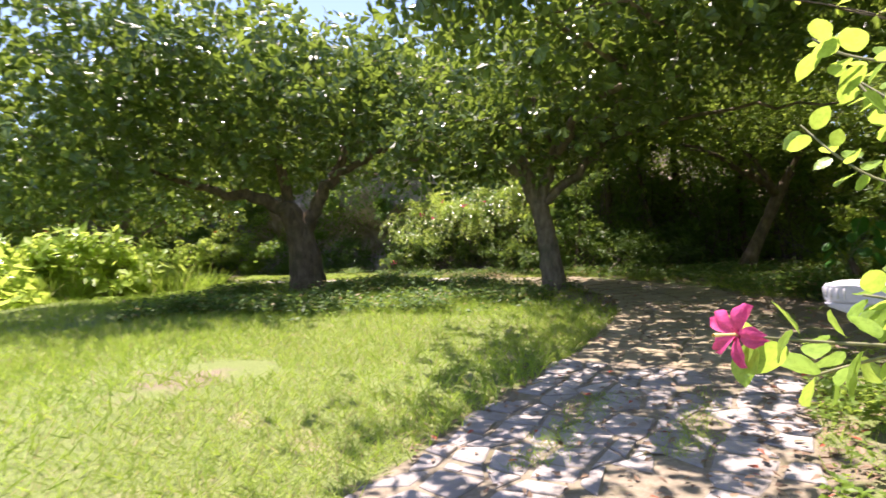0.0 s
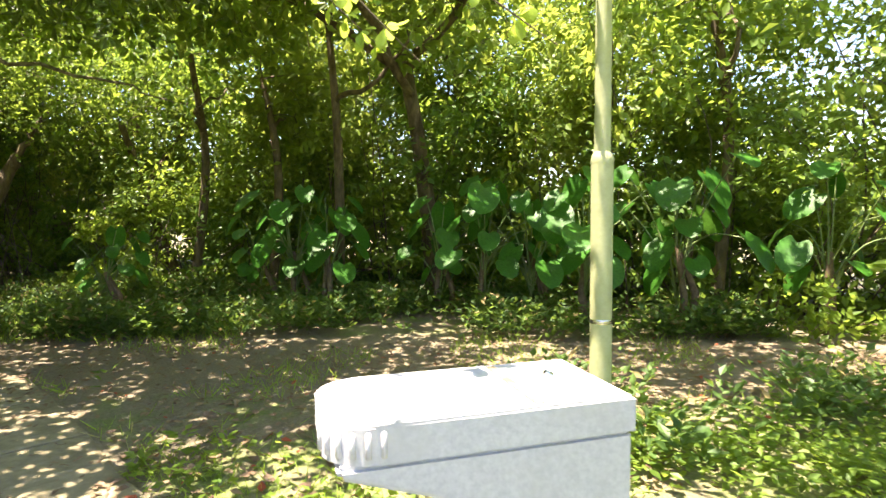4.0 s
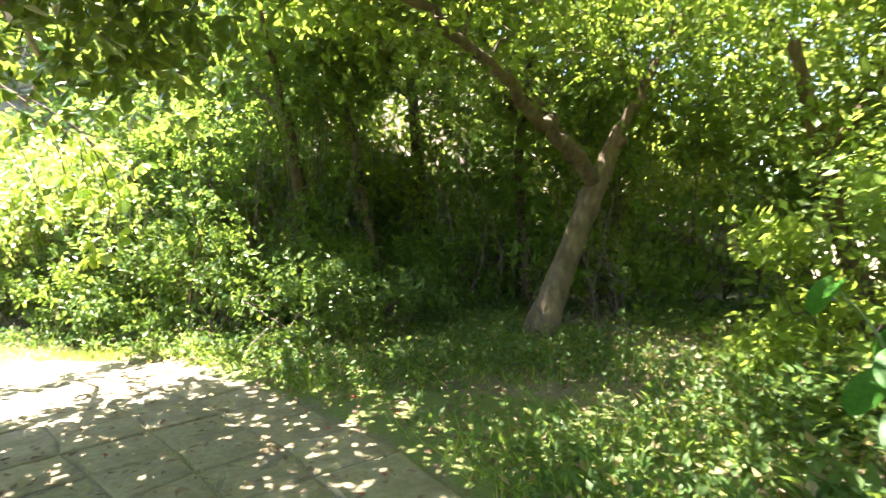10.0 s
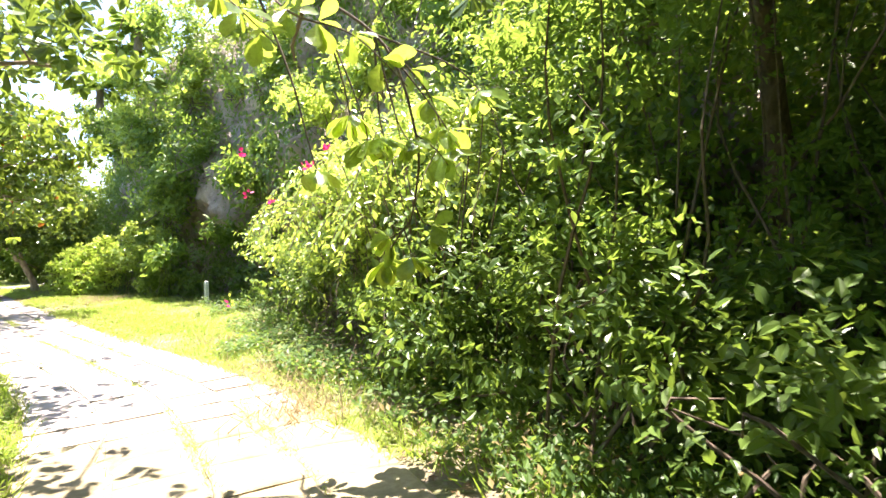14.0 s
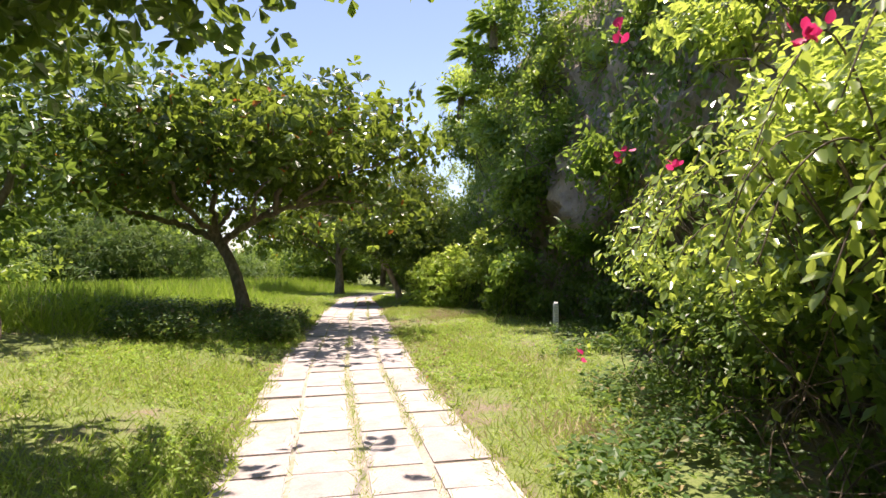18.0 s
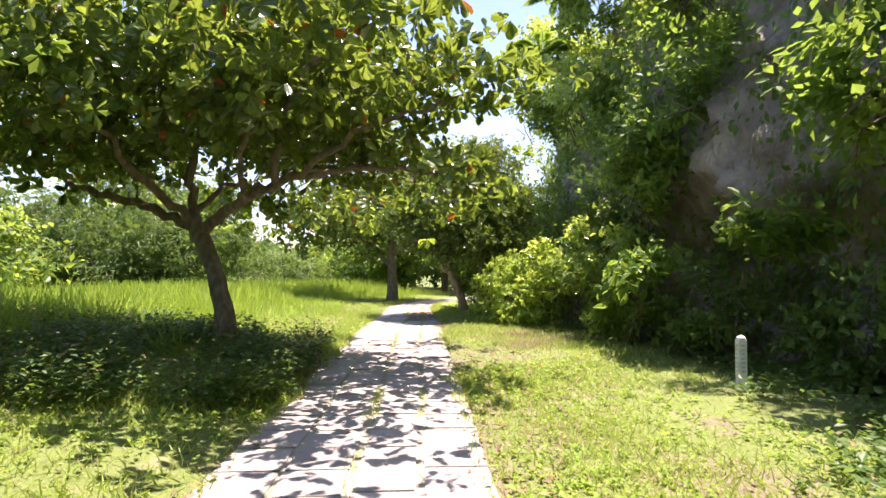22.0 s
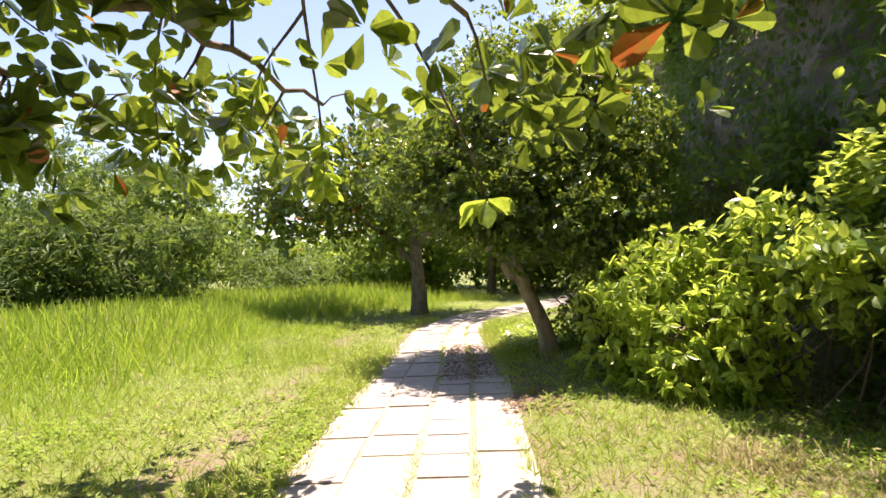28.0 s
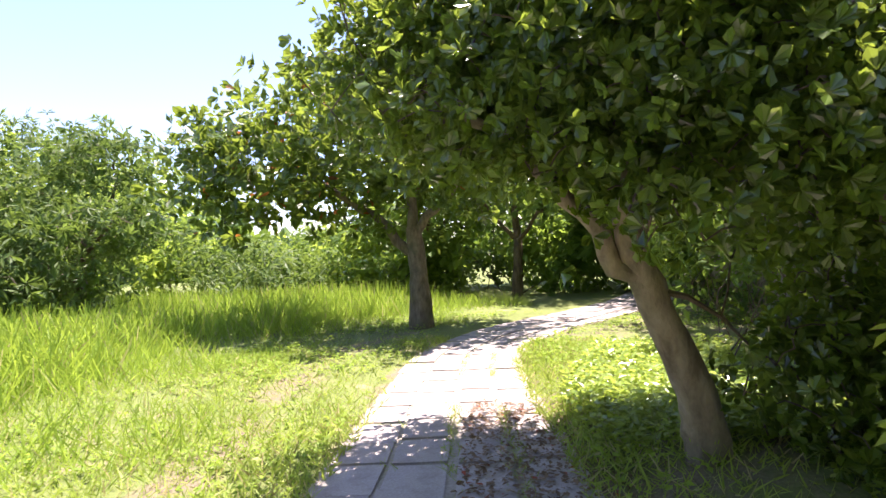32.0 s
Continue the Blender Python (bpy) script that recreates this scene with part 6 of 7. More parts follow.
def hanging_branch():
    e = thing("overhanging_branch", 2.9, 5.4, 3.1, "low branch of an almond tree with big glowing leaves", "branch")
    boughs = (
        ([(1.8, 5.5, 3.3), (2.7, 5.1, 3.2), (3.4, 4.6, 2.7), (3.61, 4.46, 2.05), (3.59, 4.47, 1.62), (3.53, 4.5, 1.46), (3.38, 4.57, 1.37)], 0.014, 12, 0.93),
        ([(3.53, 4.5, 1.46), (3.42, 4.52, 1.30), (3.44, 4.54, 1.22)], 0.006, 10, 0.7),
        ([(3.61, 4.46, 2.05), (3.72, 4.40, 1.95), (3.78, 4.36, 1.85)], 0.006, 10, 0.7),
        ([(3.4, 4.6, 2.7), (3.5, 4.5, 2.15), (3.6, 4.45, 1.95)], 0.007, 12, 0.8),
        ([(3.1, 4.8, 2.9), (3.3, 4.6, 2.2), (3.34, 4.58, 1.92)], 0.007, 12, 0.8),
        ([(3.59, 4.47, 1.62), (3.64, 4.45, 1.5), (3.72, 4.42, 1.46)], 0.007, 7, 0.8),
        ([(3.53, 4.5, 1.46), (3.56, 4.48, 1.32), (3.57, 4.47, 1.14)], 0.006, 10, 0.6),
        ([(2.7, 5.1, 3.2), (2.9, 4.85, 2.5), (3.0, 4.72, 1.98), (3.05, 4.69, 1.78)], 0.009, 8, 0.9),
        ([(3.4, 4.6, 2.7), (3.4, 4.55, 2.2), (3.45, 4.54, 1.95)], 0.008, 10, 0.8),
        ([(3.4, 4.6, 2.7), (3.7, 4.5, 2.3), (3.9, 4.4, 1.95)], 0.008, 10, 0.8),
        ([(3.1, 4.8, 2.9), (3.2, 4.65, 2.4), (3.25, 4.6, 2.05)], 0.008, 10, 0.8),
        ([(3.4, 4.6, 2.7), (3.95, 4.5, 2.5), (4.2, 4.4, 2.15)], 0.008, 10, 0.7),
        ([(2.7, 5.1, 3.2), (2.9, 4.7, 2.8), (3.2, 4.4, 2.6), (3.5, 4.3, 2.3)], 0.01, 24, 0.3),
        ([(2.2, 5.3, 3.25), (2.5, 4.8, 2.9), (2.8, 4.5, 2.5)], 0.01, 24, 0.3),
        ([(3.4, 4.6, 2.7), (3.8, 4.7, 2.4), (4.0, 4.8, 2.0)], 0.009, 18, 0.3),
        ([(2.7, 5.1, 3.2), (2.1, 4.6, 3.0), (1.9, 4.2, 2.75)], 0.01, 18, 0.3),
        ([(1.8, 5.5, 3.3), (1.2, 5.1, 3.2), (0.8, 4.5, 3.0)], 0.012, 20, 0.3),
        ([(1.8, 5.5, 3.3), (1.9, 7.5, 4.0), (1.6, 9.6, 4.2), (1.47, 10.45, 3.95)], 0.012, 16, 0.85))
    for k, (path, r0, n, first) in enumerate(boughs):
        leafy_spray(e, "bough", path, r0, n, 0.175, PADDLE, LEAF_BACKLIT, 31 + k, first, 0.8, clump=n if n < 13 else 6)


hanging_branch()


def lawn_bough():
    """Long bough of the shade tree hanging over the road in the sun."""
    e = thing("overhanging_bough", -4.07, -1.1, 3.9, "long drooping bough with sunlit yellow-green leaves", "branch")
    for k, (path, n) in enumerate((([(-4.07, -1.1, 3.9), (-3.9, -2.8, 3.6), (-3.8, -4.2, 3.0), (-4.0, -5.06, 2.22)], 42), ([(-3.85, -3.6, 3.3), (-4.3, -4.5, 3.0), (-4.6, -5.1, 2.6)], 36), ([(-3.8, -4.0, 3.1), (-3.4, -4.6, 2.8), (-3.4, -5.1, 2.4)], 36), ([(-3.85, -4.3, 2.95), (-4.3, -5.0, 2.6), (-4.48, -5.59, 2.24)], 18), ([(-3.9, -3.0, 3.5), (-4.6, -3.9, 3.3), (-5.2, -4.4, 2.9)], 30))):
        leafy_spray(e, "bough", path, 0.014 if k == 0 else 0.009, n, 0.105, PADDLE, LEAF_BRIGHT, 240 + k, 0.45, 0.5, clump=6)


lawn_bough()


def low_twig():
    e = thing("almond_twig", -1.86, 17.38, 2.8, "drooping almond twig with broad pale-green leaves", "branch")
    leafy_spray(e, "bough", [(-1.86, 17.38, 2.8), (-1.75, 18.0, 2.6), (-1.66, 18.5, 2.2), (-1.59, 18.74, 1.88), (-1.58, 18.8, 1.74)], 0.012, 12, 0.175, PADDLE, LEAF_BACKLIT, 41, 0.93, 0.15, clump=6)
    leafy_spray(e, "bough", [(-1.86, 17.38, 2.8), (-2.3, 18.1, 2.75), (-2.7, 18.85, 2.45), (-2.87, 19.15, 2.1), (-2.89, 19.21, 1.95)], 0.012, 40, 0.14, PADDLE, LEAF_BACKLIT, 42, 0.55, 0.6, clump=6)
    leafy_spray(e, "bough", [(-2.3, 18.1, 2.75), (-3.0, 18.6, 2.6), (-3.5, 19.1, 2.2)], 0.01, 36, 0.135, PADDLE, LEAF_BACKLIT, 43, 0.3, 0.5, clump=6)
    leafy_spray(e, "bough", [(-1.86, 17.38, 2.8), (-2.6, 17.6, 2.8), (-3.3, 18.1, 2.6), (-3.7, 18.5, 2.1)], 0.012, 36, 0.135, PADDLE, LEAF_BACKLIT, 44, 0.3, 0.5, clump=6)


low_twig()


fr = np.random.default_rng(120)
for k in range(42):
    y0 = 4.8 + 0.175 * k
    x1, z1 = 3.25 + 0.3 * fr.random() + (0.3 if k < 15 else 0) + (0.3 if k < 6 else 0), (1.25 if k > 7 else 1.6) + 0.9 * fr.random()
    leafy_spray(flowering, "spray", [(4.4, y0 + 0.3, 0.9 + 0.4 * fr.random()), (max(3.9, x1 + 0.4), y0 + 0.1, z1 + 0.35), (max(3.5, x1 + 0.2), y0, z1 + 0.25), (x1, y0 - 0.1, z1 - 0.15)], 0.007, 26, 0.092, OVATE, LEAF_FLOWERBUSH, 121 + k, 0.35, 1.6, TWIG, clump=2, face=(-0.6, -0.35, 0.9))


def magenta_bracts(x, y, z, count, seed):
    r = np.random.default_rng(seed)
    e = thing("magenta_flower_cluster", x, y, z, "cluster of magenta flowers among the leaves", "flower", "flowers of the tall shrub")
    for k in range(count):
        d = rand_dirs(r, 1) + np.array([[-0.4, -0.4, 0.1]])
        v, f = leaves(r.normal(size=(1, 3)) * 0.025, d, rand_dirs(r, 1), np.array([0.055]), ROUND)
        mesh_np("bract", v, f, BRACT, e, smooth=True)


for k, (x, y, z, c) in enumerate(((3.6, 7.72, 2.29, 14), (3.38, 8.95, 1.98, 8), (2.9, 10.6, 0.47, 7), (2.9, 7.96, 2.45, 6), (3.6, 6.8, 2.35, 6), (3.1, 9.2, 2.1, 6))):
    magenta_bracts(x, y, z, c, 400 + k)


# ---------- grass, weeds and fallen leaves ----------
BLADE = (np.array([(-.035, 0, 0), (.035, 0, 0), (.012, 1, -.1), (-.012, 1, -.1)]), np.array([(0, 1, 2, 3)]))


def blades(name, label, x, y, height, mat, seed, width=1.0, lean=0.5):
    r = np.random.default_rng(seed)
    n = len(x)
    o, t = BLADE
    o = o * np.array([width, 1, 1])
    d = np.stack([lean * r.normal(size=n), lean * r.normal(size=n), np.ones(n)], -1)
    p = np.stack([x, y, rise(x, y) - 0.01], -1)
    v, f = leaves(p, d, rand_dirs(r, n), height * (0.5 + 0.9 * r.random(n)), (o, t))
    return tagged(mesh_np(name, v, f, mat), label, "grass", kind="stuff")


def patch(seed, x, y, scale):
    q = np.sin(x * scale + 1.3 * np.sin(y * scale * 0.7 + seed)) + np.sin(y * scale * 1.1 + 1.7 * np.sin(x * scale * 0.8 - seed))
    return q


def scatter(seed, n, x0, x1, y0, y1):
    r = np.random.default_rng(seed)
    return r.uniform(x0, x1, n), r.uniform(y0, y1, n)


def cliff_x(y):
    return np.interp(y, (-4, 0, 4, 8, 12, 16, 20, 24, 30), (3.0, 4.4, 4.0, 3.1, 3.4, 3.4, 1.5, -0.6, -1.2))


# mown verge along the path
x, y = scatter(1, 420000, -7.5, 4.4, 4.5, 27)
d = far_from(ROAD[::3], x, y) - road_half(y)
wheel = np.abs(x - np.interp(y, ROAD[::2, 1], ROAD[::2, 0]) + 1.7)
worn = np.min([((x - sx) / sr) ** 2 + ((y - sy) / (1.6 * sr)) ** 2 for sx, sy, sr in SPOTS], axis=0)
keep = (d > -0.09) & (d < 4.0) & ((worn > 0.9) | (np.random.default_rng(74).random(len(x)) < 0.45)) & (x < cliff_x(y) + 0.1) & (np.random.default_rng(67).random(len(x)) < np.clip(1.35 - 0.35 * d, 0.15, 1)) & ((wheel > 0.3) | (y < 16.5) | (np.random.default_rng(66).random(len(x)) < 0.45)) & (np.random.default_rng(2).random(len(x)) < np.clip(0.75 + 0.35 * patch(1, x, y, 1.3), 0.12, 1) * np.clip(1.25 - 0.12 * d, 0.3, 1))
blades("verge_grass", "short patchy sunlit grass beside the path", x[keep], y[keep], 0.085, GRASS, 3, 1.6, 1.0)
# tufts in the joints of the slabs
s = np.random.default_rng(4).uniform(17.5, 44, 12000)
u = np.random.default_rng(5).choice([-0.5, 0.0, 0.5], 12000, p=[0.06, 0.52, 0.42])
w = np.array([road_at(q)[0] + np.array([road_at(q)[1][1], -road_at(q)[1][0]]) * (k * road_half(road_at(q)[0][1]) + 0.035 * g) for q, k, g in zip(s, u, np.random.default_rng(6).normal(size=12000))])
keep = patch(2, w[:, 0] * 1.0, w[:, 1], 2.1) > -0.9
blades("joint_grass", "thin grass growing in the joints of the paving", w[keep, 0], w[keep, 1], 0.05, GRASS, 7, 1.2, 1.0)
s = np.random.default_rng(14).uniform(1.5, 11.0, 9000)
u = np.random.default_rng(15).choice([-0.3, 0.36], 9000)
w = np.array([road_at(q)[0] + np.array([road_at(q)[1][1], -road_at(q)[1][0]]) * (k * 1.1 + 0.09 * g) for q, k, g in zip(s, u, np.random.default_rng(16).normal(size=9000))])
keep = patch(4, w[:, 0], w[:, 1], 1.7) > -0.2
blades("strip_grass", "two worn strips of grass along the old paving", w[keep, 0], w[keep, 1], 0.05, GRASS_TALL, 18, 1.2, 1.0)
# lawn at the start and the island inside the curve
x, y = scatter(8, 170000, -17, 2.0, -6, 9.5)
d = far_from(ROAD[::3], x, y) - road_half(y)
side = left_of_road(x, y) > 0
keep = (d > -0.03) & side & (np.random.default_rng(9).random(len(x)) < np.clip(0.75 + 0.3 * patch(3, x, y, 1.1), 0.2, 1)) & ((x + 7.85) ** 2 + 2.0 * (y + 0.3) ** 2 > 0.25 + 0.2 * patch(31, x, y, 4.0)) & (np.random.default_rng(63).random(len(x)) < np.where((x > -1.4) & (x < 2.2) & (y < 5.8), np.clip(0.75 * (d - 0.15), 0.03, 1), 1))
blades("island_grass", "ragged green grass on the island inside the curve", x[keep], y[keep], 0.11, GRASS_TALL, 10, 1.2, 0.8)
x, y = scatter(90, 170000, -10.5, -2.5, -5, 4)
d = far_from(ROAD[::3], x, y) - road_half(y)
keep = (d > 0.02) & (left_of_road(x, y) > 0) & (np.random.default_rng(91).random(len(x)) < np.clip(0.75 + 0.35 * patch(35, x, y, 1.6), 0.15, 1)) & ((x + 7.85) ** 2 + 2.0 * (y + 0.3) ** 2 > 0.3 + 0.2 * patch(31, x, y, 4.0))
blades("lawn_grass", "short sunlit grass of the lawn", x[keep], y[keep], 0.075, GRASS, 92, 1.1, 1.0)
# meadow
x, y = scatter(11, 190000, -24, -3.6, 9.5, 33)
d = far_from(ROAD[::4], x, y) - road_half(y)
edge = d + 0.6 * np.sin(y * 0.9) + 0.4 * np.sin(x * 1.3)
edge = edge + 0.5 * patch(12, x, y, 1.9)
keep = (edge > 1.7) & ((y > 17.2) | (edge > 3.2)) & (np.random.default_rng(12).random(len(x)) < np.clip(1.0 - 0.05 * edge, 0.35, 1))
h = np.clip(0.14 + 0.13 * (edge[keep] - 1.7), 0.14, 0.55)
blades("meadow_grass", "tall green meadow grass", x[keep], y[keep], h, GRASS_TALL, 13, 0.55, 0.55)


def fallen(name, label, x, y, size, seed):
    r = np.random.default_rng(seed)
    n = len(x)
    a = r.random(n) * 6.28
    d = np.stack([np.cos(a), np.sin(a), 0.2 * r.normal(size=n)], -1)
    p = np.stack([x, y, np.full(n, 0.018) + 0.01 * r.random(n)], -1)
    v, f = leaves(p, d, np.tile((0, 0, 1.0), (n, 1)) + 0.25 * r.normal(size=(n, 3)), size * (0.5 + 0.8 * r.random(n)), OBOVATE)
    tagged(mesh_np(name, v, f, LITTER), label, "leaf litter", kind="stuff")


def weeds(name, label, x, y, size, seed, mat=LEAF_WEED, tall=0.12, per=7, up=0.0, outline=DIAMOND):
    """Low broad-leaved weeds, a few leaves round each stem."""
    r = np.random.default_rng(seed)
    n = len(x)
    hgt = tall * (0.3 + r.random(n))
    a = r.random((n, per)) * 6.28
    z = rise(x, y)[:, None] + hgt[:, None] * (0.35 + 0.65 * r.random((n, per)))
    p = np.stack([x[:, None] + 0.03 * np.cos(a), y[:, None] + 0.03 * np.sin(a), z], -1).reshape(-1, 3)
    d = np.stack([np.cos(a), np.sin(a), up + 0.35 * r.normal(size=a.shape)], -1).reshape(-1, 3)
    v, f = leaves(p, d, np.tile((0, 0, 1.0), (len(p), 1)) + 0.3 * r.normal(size=p.shape), size * (0.6 + 0.8 * r.random(len(p))), outline)
    return tagged(mesh_np(name, v, f, mat), label, "weeds", kind="stuff")


x, y = scatter(20, 60000, -0.6, 8.4, -4.5, 7.0)
d = far_from(ROAD[::3], x, y) - road_half(y)
td_ = far_from(TRACK, x, y) - 0.9
keep = (d > 0.1) & (td_ > 0.1) & (left_of_road(x, y) < 0) & (np.random.default_rng(35).random(len(x)) < np.clip(0.5 + 0.4 * patch(5, x, y, 1.7), 0.05, 1))
weeds("curve_weeds", "low leafy weeds under the trees of the curve", x[keep][:9500], y[keep][:9500], 0.058, 21, tall=0.22, outline=DIAMOND, up=0.7)
blades("curve_grass", "thin shaded grass under the trees of the curve", x[keep][9500:], y[keep][9500:], 0.18, GRASS_TALL, 17, 0.9, 0.7)
x, y = scatter(22, 40000, -4.8, 4.2, -10.2, -2.2)
d = far_from(ROAD[::3], x, y) - road_half(y)
td_ = far_from(TRACK, x, y) - 0.9
keep = (d > 0.15) & (td_ > 0.05) & ~((x < -1.9) & (y > -6.0)) & (y < -0.5 * x - 0.5) & (np.random.default_rng(36).random(len(x)) < np.clip(0.35 + 0.4 * patch(6, x, y, 1.9), 0.03, 1))
weeds("track_weeds", "low leafy weeds along the dirt track", x[keep][:9500], y[keep][:9500], 0.085, 23, tall=0.32, up=0.5)
x, y = scatter(70, 26000, -7, 1.7, -10, -1.2)
keep = (far_from(TRACK, x, y) < 1.1) & (far_from(ROAD[::3], x, y) > road_half(y)) & (patch(21, x, y, 2.4) > 0.55)
blades("track_grass", "thin grass along the middle of the dirt track", x[keep], y[keep], 0.11, GRASS_TALL, 71, 1.0, 0.9)
x, y = scatter(72, 9000, -7, 1.7, -10, -1.0)
keep = (far_from(TRACK, x, y) < 1.3) & (far_from(ROAD[::3], x, y) > 0.9)
fallen("track_litter", "brown fallen leaves on the dirt track", x[keep], y[keep], 0.055, 73)
x, y = scatter(24, 9000, -7.4, -3.2, -8.2, -3.4)
d = far_from(ROAD[::3], x, y) - road_half(y)
keep = (d > 0.02) & (np.random.default_rng(37).random(len(x)) < np.clip(0.2 + 0.5 * patch(7, x, y, 2.3), 0.02, 1)) & (left_of_road(x, y) < 0)
weeds("fountain_weeds", "sunlit weeds round the drinking fountain", x[keep][:1100], y[keep][:1100], 0.06, 25, mat=LEAF_SHRUB, tall=0.16)
x, y = scatter(80, 30000, -9.0, -2.4, -10, -3.2)
d = far_from(ROAD[::3], x, y) - road_half(y)
keep = (d > 0.0) & (left_of_road(x, y) < 0) & (far_from(TRACK, x, y) > 0.9) & (np.random.default_rng(81).random(len(x)) < np.clip(0.3 + 0.45 * patch(31, x, y, 1.3), 0.05, 1))
blades("fountain_grass", "short uneven grass round the drinking fountain", x[keep][:9000], y[keep][:9000], 0.085, GRASS_TALL, 82, 1.0, 0.9)
x, y = scatter(84, 3600, -9.0, -2.4, -10, -3.4)
keep = left_of_road(x, y) < -0.8
fallen("fountain_litter", "brown fallen leaves on the turf round the fountain", x[keep], y[keep], 0.075, 85)
x, y = scatter(86, 20000, -8.5, 0.6, -1.4, 7.5)
d = far_from(ROAD[::3], x, y) - road_half(y)
keep = (d > 0.3) & (left_of_road(x, y) > 0) & ((x + 2.6) ** 2 / 15 + (y - 3.6) ** 2 / 9 < 1 + 0.4 * patch(33, x, y, 1.5)) & (np.random.default_rng(87).random(len(x)) < np.clip(0.4 + 0.5 * patch(34, x, y, 2.0), 0.04, 1))
weeds("lawn_weeds", "dark leafy weeds in the shade of the lawn trees", x[keep][:4200], y[keep][:4200], 0.07, 89, tall=0.22)
x, y = scatter(26, 26000, -8.5, -1.2, 12.2, 17.6)
d = far_from(ROAD[::3], x, y) - road_half(y)
keep = (d > 0.05) & ((x + 4.0) ** 2 / 13 + (y - 15.2) ** 2 / 5 < 1 + 0.25 * patch(8, x, y, 2.0)) & (np.random.default_rng(61).random(len(x)) < np.clip(0.45 + 0.45 * patch(18, x, y, 2.6), 0.02, 1))
weeds("tree_weeds", "leafy weeds in the shade of the almond tree", x[keep][:5200], y[keep][:5200], 0.065, 27, tall=0.36)
blades("tree_grass", "rank grass in the shade of the almond tree", x[keep][5200:], y[keep][5200:], 0.20, GRASS_TALL, 62, 0.9, 0.7)
x, y = scatter(28, 26000, -2.6, 4.2, 4.5, 32)
d = far_from(ROAD[::3], x, y) - road_half(y)
edge = x - cliff_x(y) + 0.35 * patch(41, x, y, 2.6)
keep = (d > 0.25) & (edge > -0.35) & (x < cliff_x(y) + 0.9) & (np.random.default_rng(75).random(len(x)) < np.clip(0.35 + 1.3 * edge, 0.05, 1))
weeds("cliff_weeds", "leafy weeds along the foot of the cliff", x[keep][:7000], y[keep][:7000], 0.07, 29, tall=0.20)
sr_ = np.random.default_rng(94)
spots = ((3.15, 5.9, 0.3), (3.25, 6.8, 0.3), (3.2, 7.7, 0.25), (2.9, 9.9, 0.3), (0.2, 18.6, 0.2), (0.7, 19.3, 0.25), (-0.1, 19.7, 0.2))
x = np.concatenate([sx + sq * sr_.normal(size=500) for sx, sy, sq in spots])
y = np.concatenate([sy + sq * sr_.normal(size=500) for sx, sy, sq in spots])
blades("dry_grass", "tufts of dry straw-coloured grass under the shrubs", x, y, 0.16, STRAW, 95, 0.7, 1.1)
x, y = scatter(30, 9000, -2.9, 0.4, 21, 26.5)
d = far_from(ROAD[::3], x, y) - road_half(y)
keep = (d > 0.15) & ((y > 22.8) | (d > 1.0)) & (np.random.default_rng(69).random(len(x)) < np.where(y > 22.8, 1, 0.5))
weeds("bend_weeds", "bright green ground cover beside the far bend", x[keep][:5200], y[keep][:5200], 0.06, 31, mat=LEAF_FLOWERBUSH, tall=0.14)
x, y = scatter(32, 60000, -8, 4, 5.5, 30)
d = far_from(ROAD[::3], x, y) - road_half(y)
keep = (d > 0.02) & (d < 2.6) & (x < cliff_x(y) + 0.1) & (np.random.default_rng(34).random(len(x)) < np.clip(0.25 + 0.3 * patch(9, x, y, 1.6), 0.02, 1))
weeds("verge_weeds", "small clover-like weeds in the verge", x[keep][:6000], y[keep][:6000], 0.045, 33, mat=GRASS_TALL, tall=0.07)


x, y = scatter(40, 6500, -7.5, 3.2, -6.5, 4)
d = far_from(ROAD[::3], x, y)
keep = (d < 1.9) | (far_from(TRACK, x, y) < 1.2)
fallen("curve_litter", "scattered brown and red fallen leaves on the curve", x[keep], y[keep], 0.06, 41)
x, y = scatter(64, 4200, -1.6, 2.2, -1.4, 6.0)
d = far_from(ROAD[::3], x, y) - road_half(y)
keep = (d > 0.0) & (d < 1.5) & (left_of_road(x, y) > 0)
fallen("island_litter", "brown dead leaves along the inner edge of the curve", x[keep], y[keep], 0.07, 65)
x, y = scatter(42, 9000, -3.6, -1.0, 20.2, 24.0)
rel_ = x - np.interp(y, ROAD[:, 1], ROAD[:, 0])
keep = (rel_ > 0.05) & (rel_ < 1.4) & (y > 21.2 + 0.4 * patch(6, x, y, 1.9))
fallen("tree_litter", "brown leaf litter under the dense tree", x[keep], y[keep], 0.042, 43)
x, y = scatter(44, 2400, -7, 1.2, 11.5, 18)
keep = (far_from(ROAD[::3], x, y) > road_half(y) - 0.12) | (np.random.default_rng(68).random(len(x)) < 0.08)
fallen("almond_litter", "fallen almond leaves in the shade", x[keep], y[keep], 0.075, 45)
x, y = scatter(46, 2600, 2.2, 7.6, -3.4, 5)
keep = far_from(ROAD[::3], x, y) > 1.1
fallen("hedge_litter", "dry leaves under the shrubs of the curve", x[keep], y[keep], 0.07, 47)

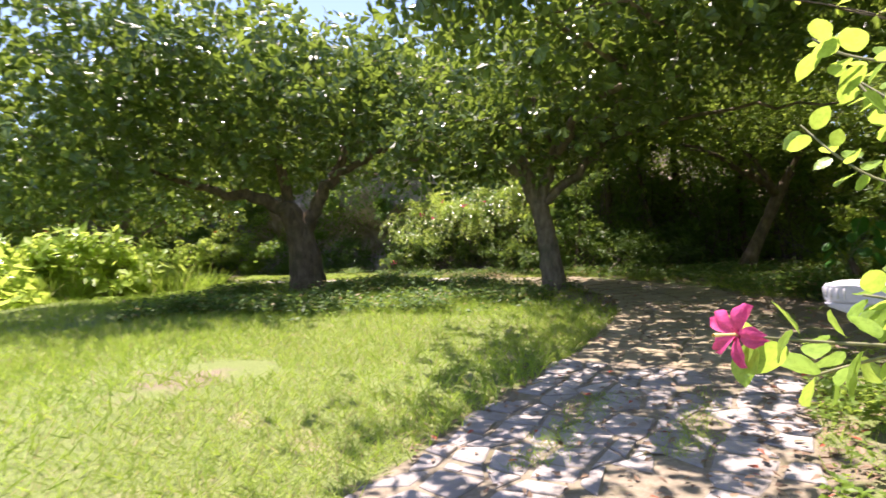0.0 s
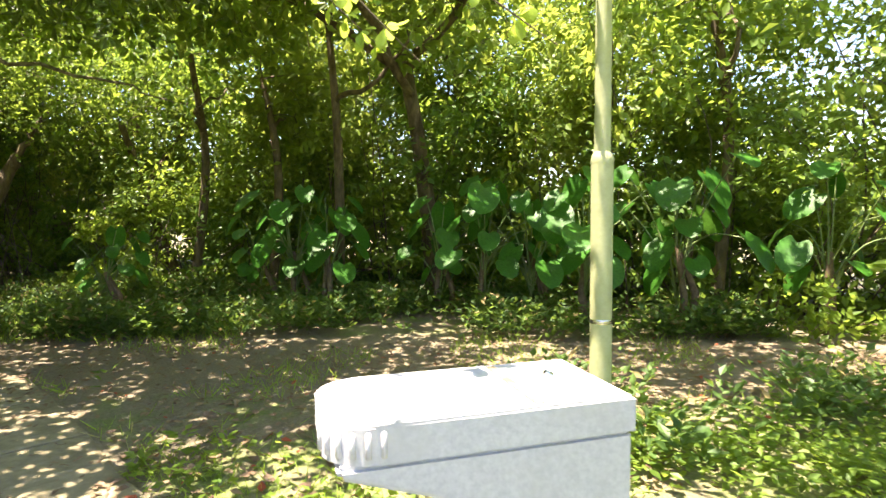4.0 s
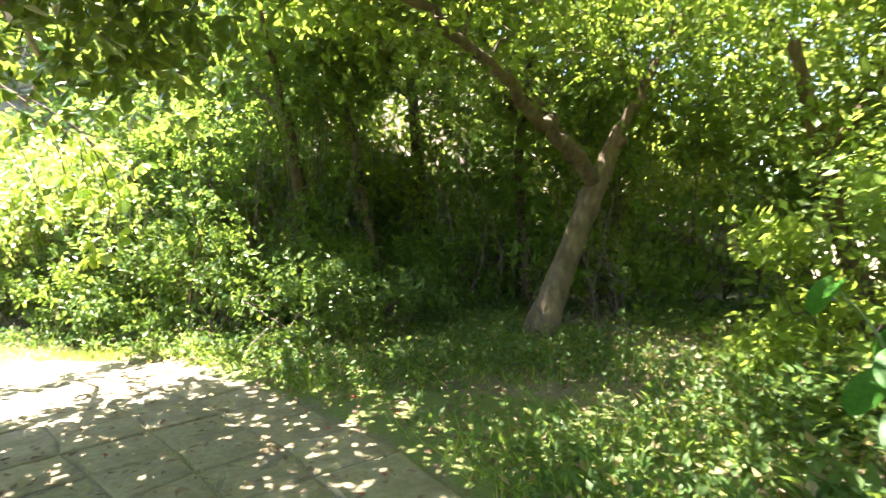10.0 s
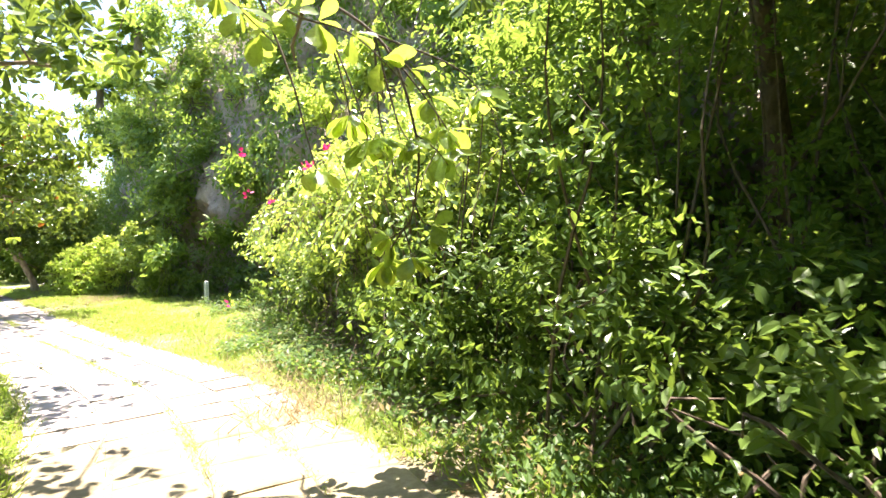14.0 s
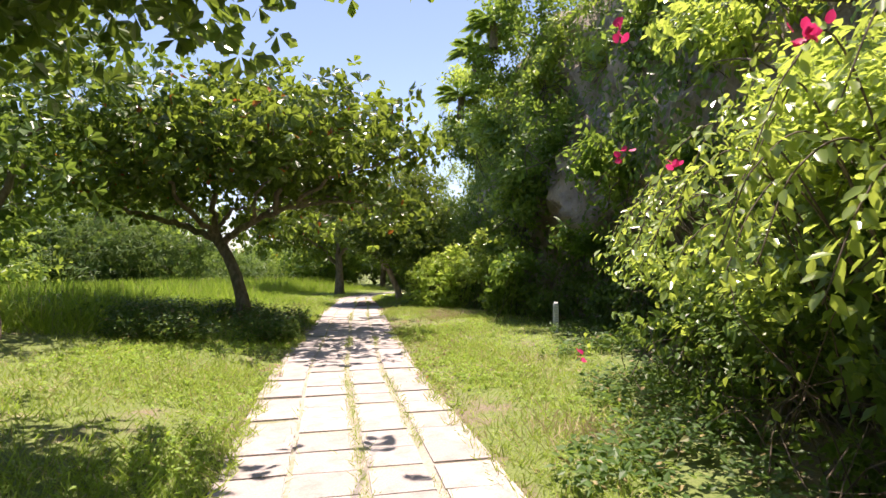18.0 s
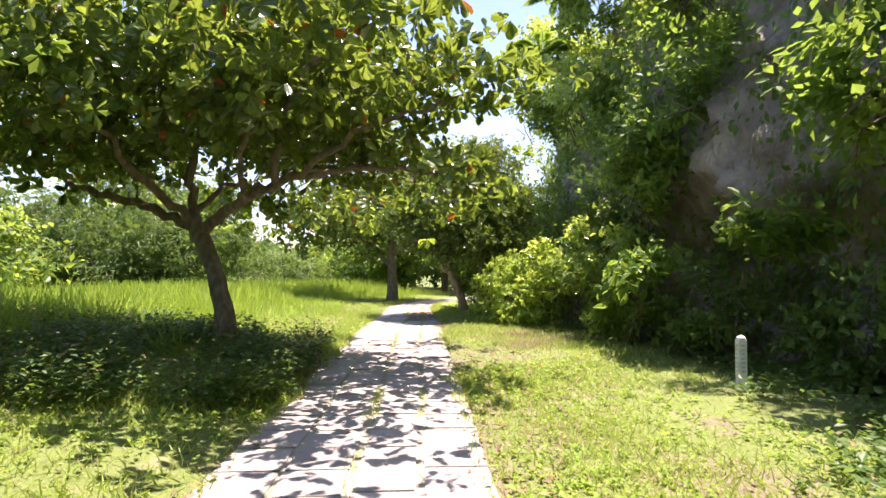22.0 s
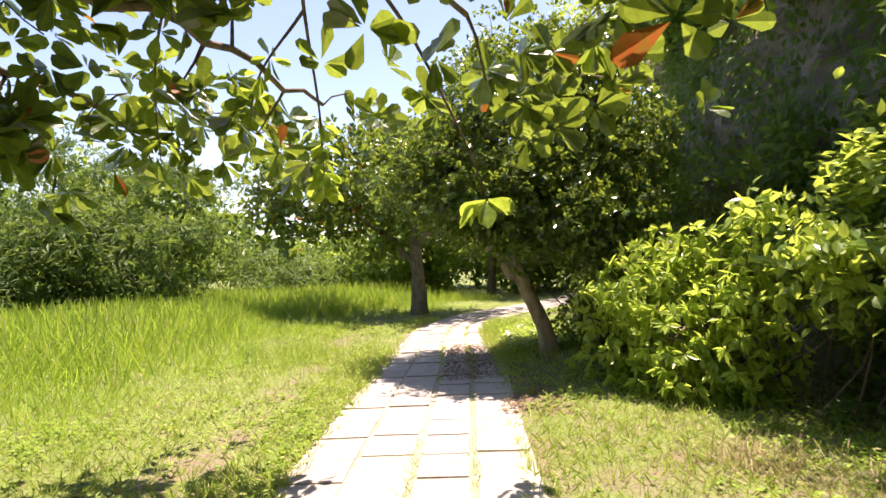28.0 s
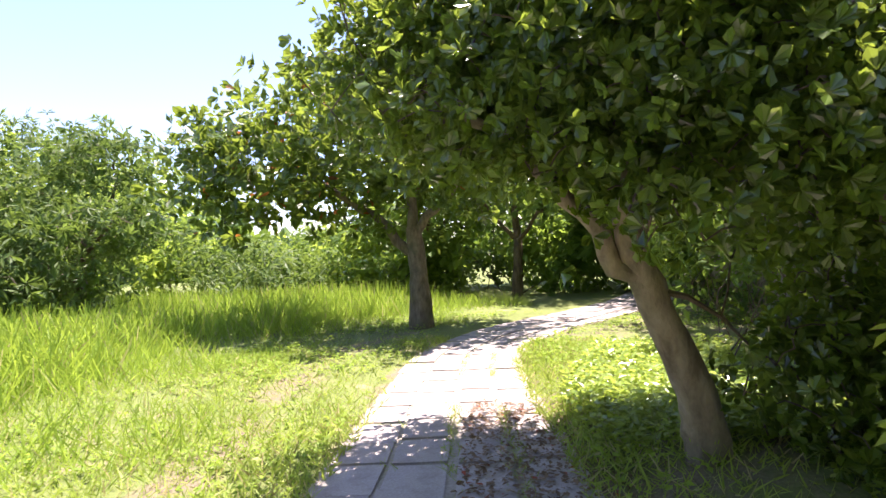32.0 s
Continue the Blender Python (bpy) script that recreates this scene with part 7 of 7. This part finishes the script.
# ---------- paving, last ----------
ss = np.arange(0.0, STEP[-1] - 12, 0.3)
cc = np.array([road_at(q)[0] for q in ss])
tt = np.array([road_at(q)[1] for q in ss])
hw = road_half(cc[:, 1])[:, None] * 0.985
nn = np.stack([tt[:, 1], -tt[:, 0]], -1)
bed = np.stack([np.c_[cc - nn * hw, np.full(len(ss), -0.004)], np.c_[cc, np.full(len(ss), -0.003)], np.c_[cc + nn * hw, np.full(len(ss), -0.004)]], 1).reshape(-1, 3)
i = (np.arange(len(ss) - 1)[:, None] * 3 + np.arange(2)[None]).ravel()
for early, mat, label in ((False, SAND, "sandy bed showing in the joints of the paving"), (True, EARTH, "packed earth showing between the worn paving stones")):
    rows_ = np.where((cc[:, 1] < 6.0) == early)[0]
    if not early:
        rows_ = np.r_[rows_[0] - 1, rows_]
    v = bed.reshape(-1, 3, 3)[rows_].reshape(-1, 3)
    i = (np.arange(len(rows_) - 1)[:, None] * 3 + np.arange(2)[None]).ravel()
    tagged(mesh_np("road_bed", v, np.stack([i, i + 3, i + 4, i + 1][::-1], -1), mat), label, "path", kind="structure")
paving = thing("paving", 0, 0, 0, "path of pale concrete slabs with grassy joints", "path", kind="structure")
pr = np.random.default_rng(50)
variants = []
for k in range(7):
    bm = slab_mesh(1, 1, -0.06, 0.0, 0.012, 0.006, pr)
    me = bpy.data.meshes.new("slab")
    bm.to_mesh(me)
    bm.free()
    me.materials.append(SLAB)
    variants.append(me)
s0 = float(np.interp(6.2, ROAD[:, 1], STEP))
s = s0
while s < s0 + 29.0:
    c, t = road_at(s)
    nrm = np.array([t[1], -t[0]])
    half = float(road_half(c[1]))
    wid = 2 * half / 4
    for k in range(4):
        q = c + nrm * (-half + wid * (k + 0.5)) + t * (0.03 * pr.normal())
        ob = new("slab", variants[pr.integers(7)])
        ob.parent = paving
        ob.matrix_basis = Matrix.LocRotScale((q[0], q[1], 0.008 + 0.003 * pr.normal()), Euler((0.005 * pr.normal(), 0.005 * pr.normal(), math.atan2(t[1], t[0]) + 0.012 * pr.normal() + (math.pi if pr.random() < 0.5 else 0))), (0.422 + 0.004 * pr.normal(), wid - (0.075 if k == 2 else 0.03 if k in (1, 3) else 0.012) - 0.008 * pr.random(), 1))
    s += 0.43

def lay_stones(name, label, s_from, s_to, cell, cols, wobble, gap, mat, seed):
    """Irregular stones between two lengths along the road."""
    q_ = np.random.default_rng(seed)
    e = thing(name, 0, 0, 0, label, "path", kind="structure")
    rows = int((s_to - s_from) / cell)
    jit = q_.normal(size=(rows + 1, cols + 1, 2)) * wobble

    def corner(i, j):
        c, t = road_at(s_from + i * cell + jit[i, j, 0])
        half = float(road_half(c[1])) * 0.98
        return c + np.array([t[1], -t[0]]) * ((-1 + 2 * j / cols) * half + jit[i, j, 1])

    for i in range(rows):
        for j in range(cols):
            if gap > 0.05 and q_.random() < (0.5 if j in (2, 6) else 0.1):
                continue
            q = np.array([corner(i, j), corner(i + 1, j), corner(i + 1, j + 1), corner(i, j + 1)])
            mid = q.mean(0)
            g = 1 - gap * (0.6 + 0.8 * q_.random())
            mids = [(q[k] + q[(k + 1) % 4]) / 2 + (mid - (q[k] + q[(k + 1) % 4]) / 2) * (0.06 * q_.random()) for k in range(4)]
            ring = np.array([p for k in range(4) for p in (mid + (q[k] - mid) * (g - gap * q_.random()), mids[k] + (mid - mids[k]) * (1 - g))]) - mid
            z = 0.007 + 0.004 * q_.normal()
            v = [(a, b, -0.05) for a, b in ring] + [(a, b, z - 0.007) for a, b in ring] + [(a * 0.94, b * 0.94, z + 0.003 * q_.normal()) for a, b in ring]
            f = [(k, (k + 1) % 8, 8 + (k + 1) % 8, 8 + k) for k in range(8)] + [(8 + k, 8 + (k + 1) % 8, 16 + (k + 1) % 8, 16 + k) for k in range(8)] + [(16, 17, 18, 19), (16, 19, 20, 23), (20, 21, 22, 23)]
            ob = mesh_np("stone", v, f, mat, e)
            ob.location = (mid[0], mid[1], 0)


s_turn = float(STEP[np.argmin((ROAD[:, 0] + 4.4) ** 2 + (ROAD[:, 1] + 2.7) ** 2)])
lay_stones("stone_paving", "rough grey paving stones bedded in soil and moss", 0.5, s_turn, 0.24, 9, 0.06, 0.11, STONE_GREY, 51)
lay_stones("worn_paving", "large worn brown paving slabs round the curve", s_turn, s0, 0.52, 4, 0.03, 0.012, STONE, 52)
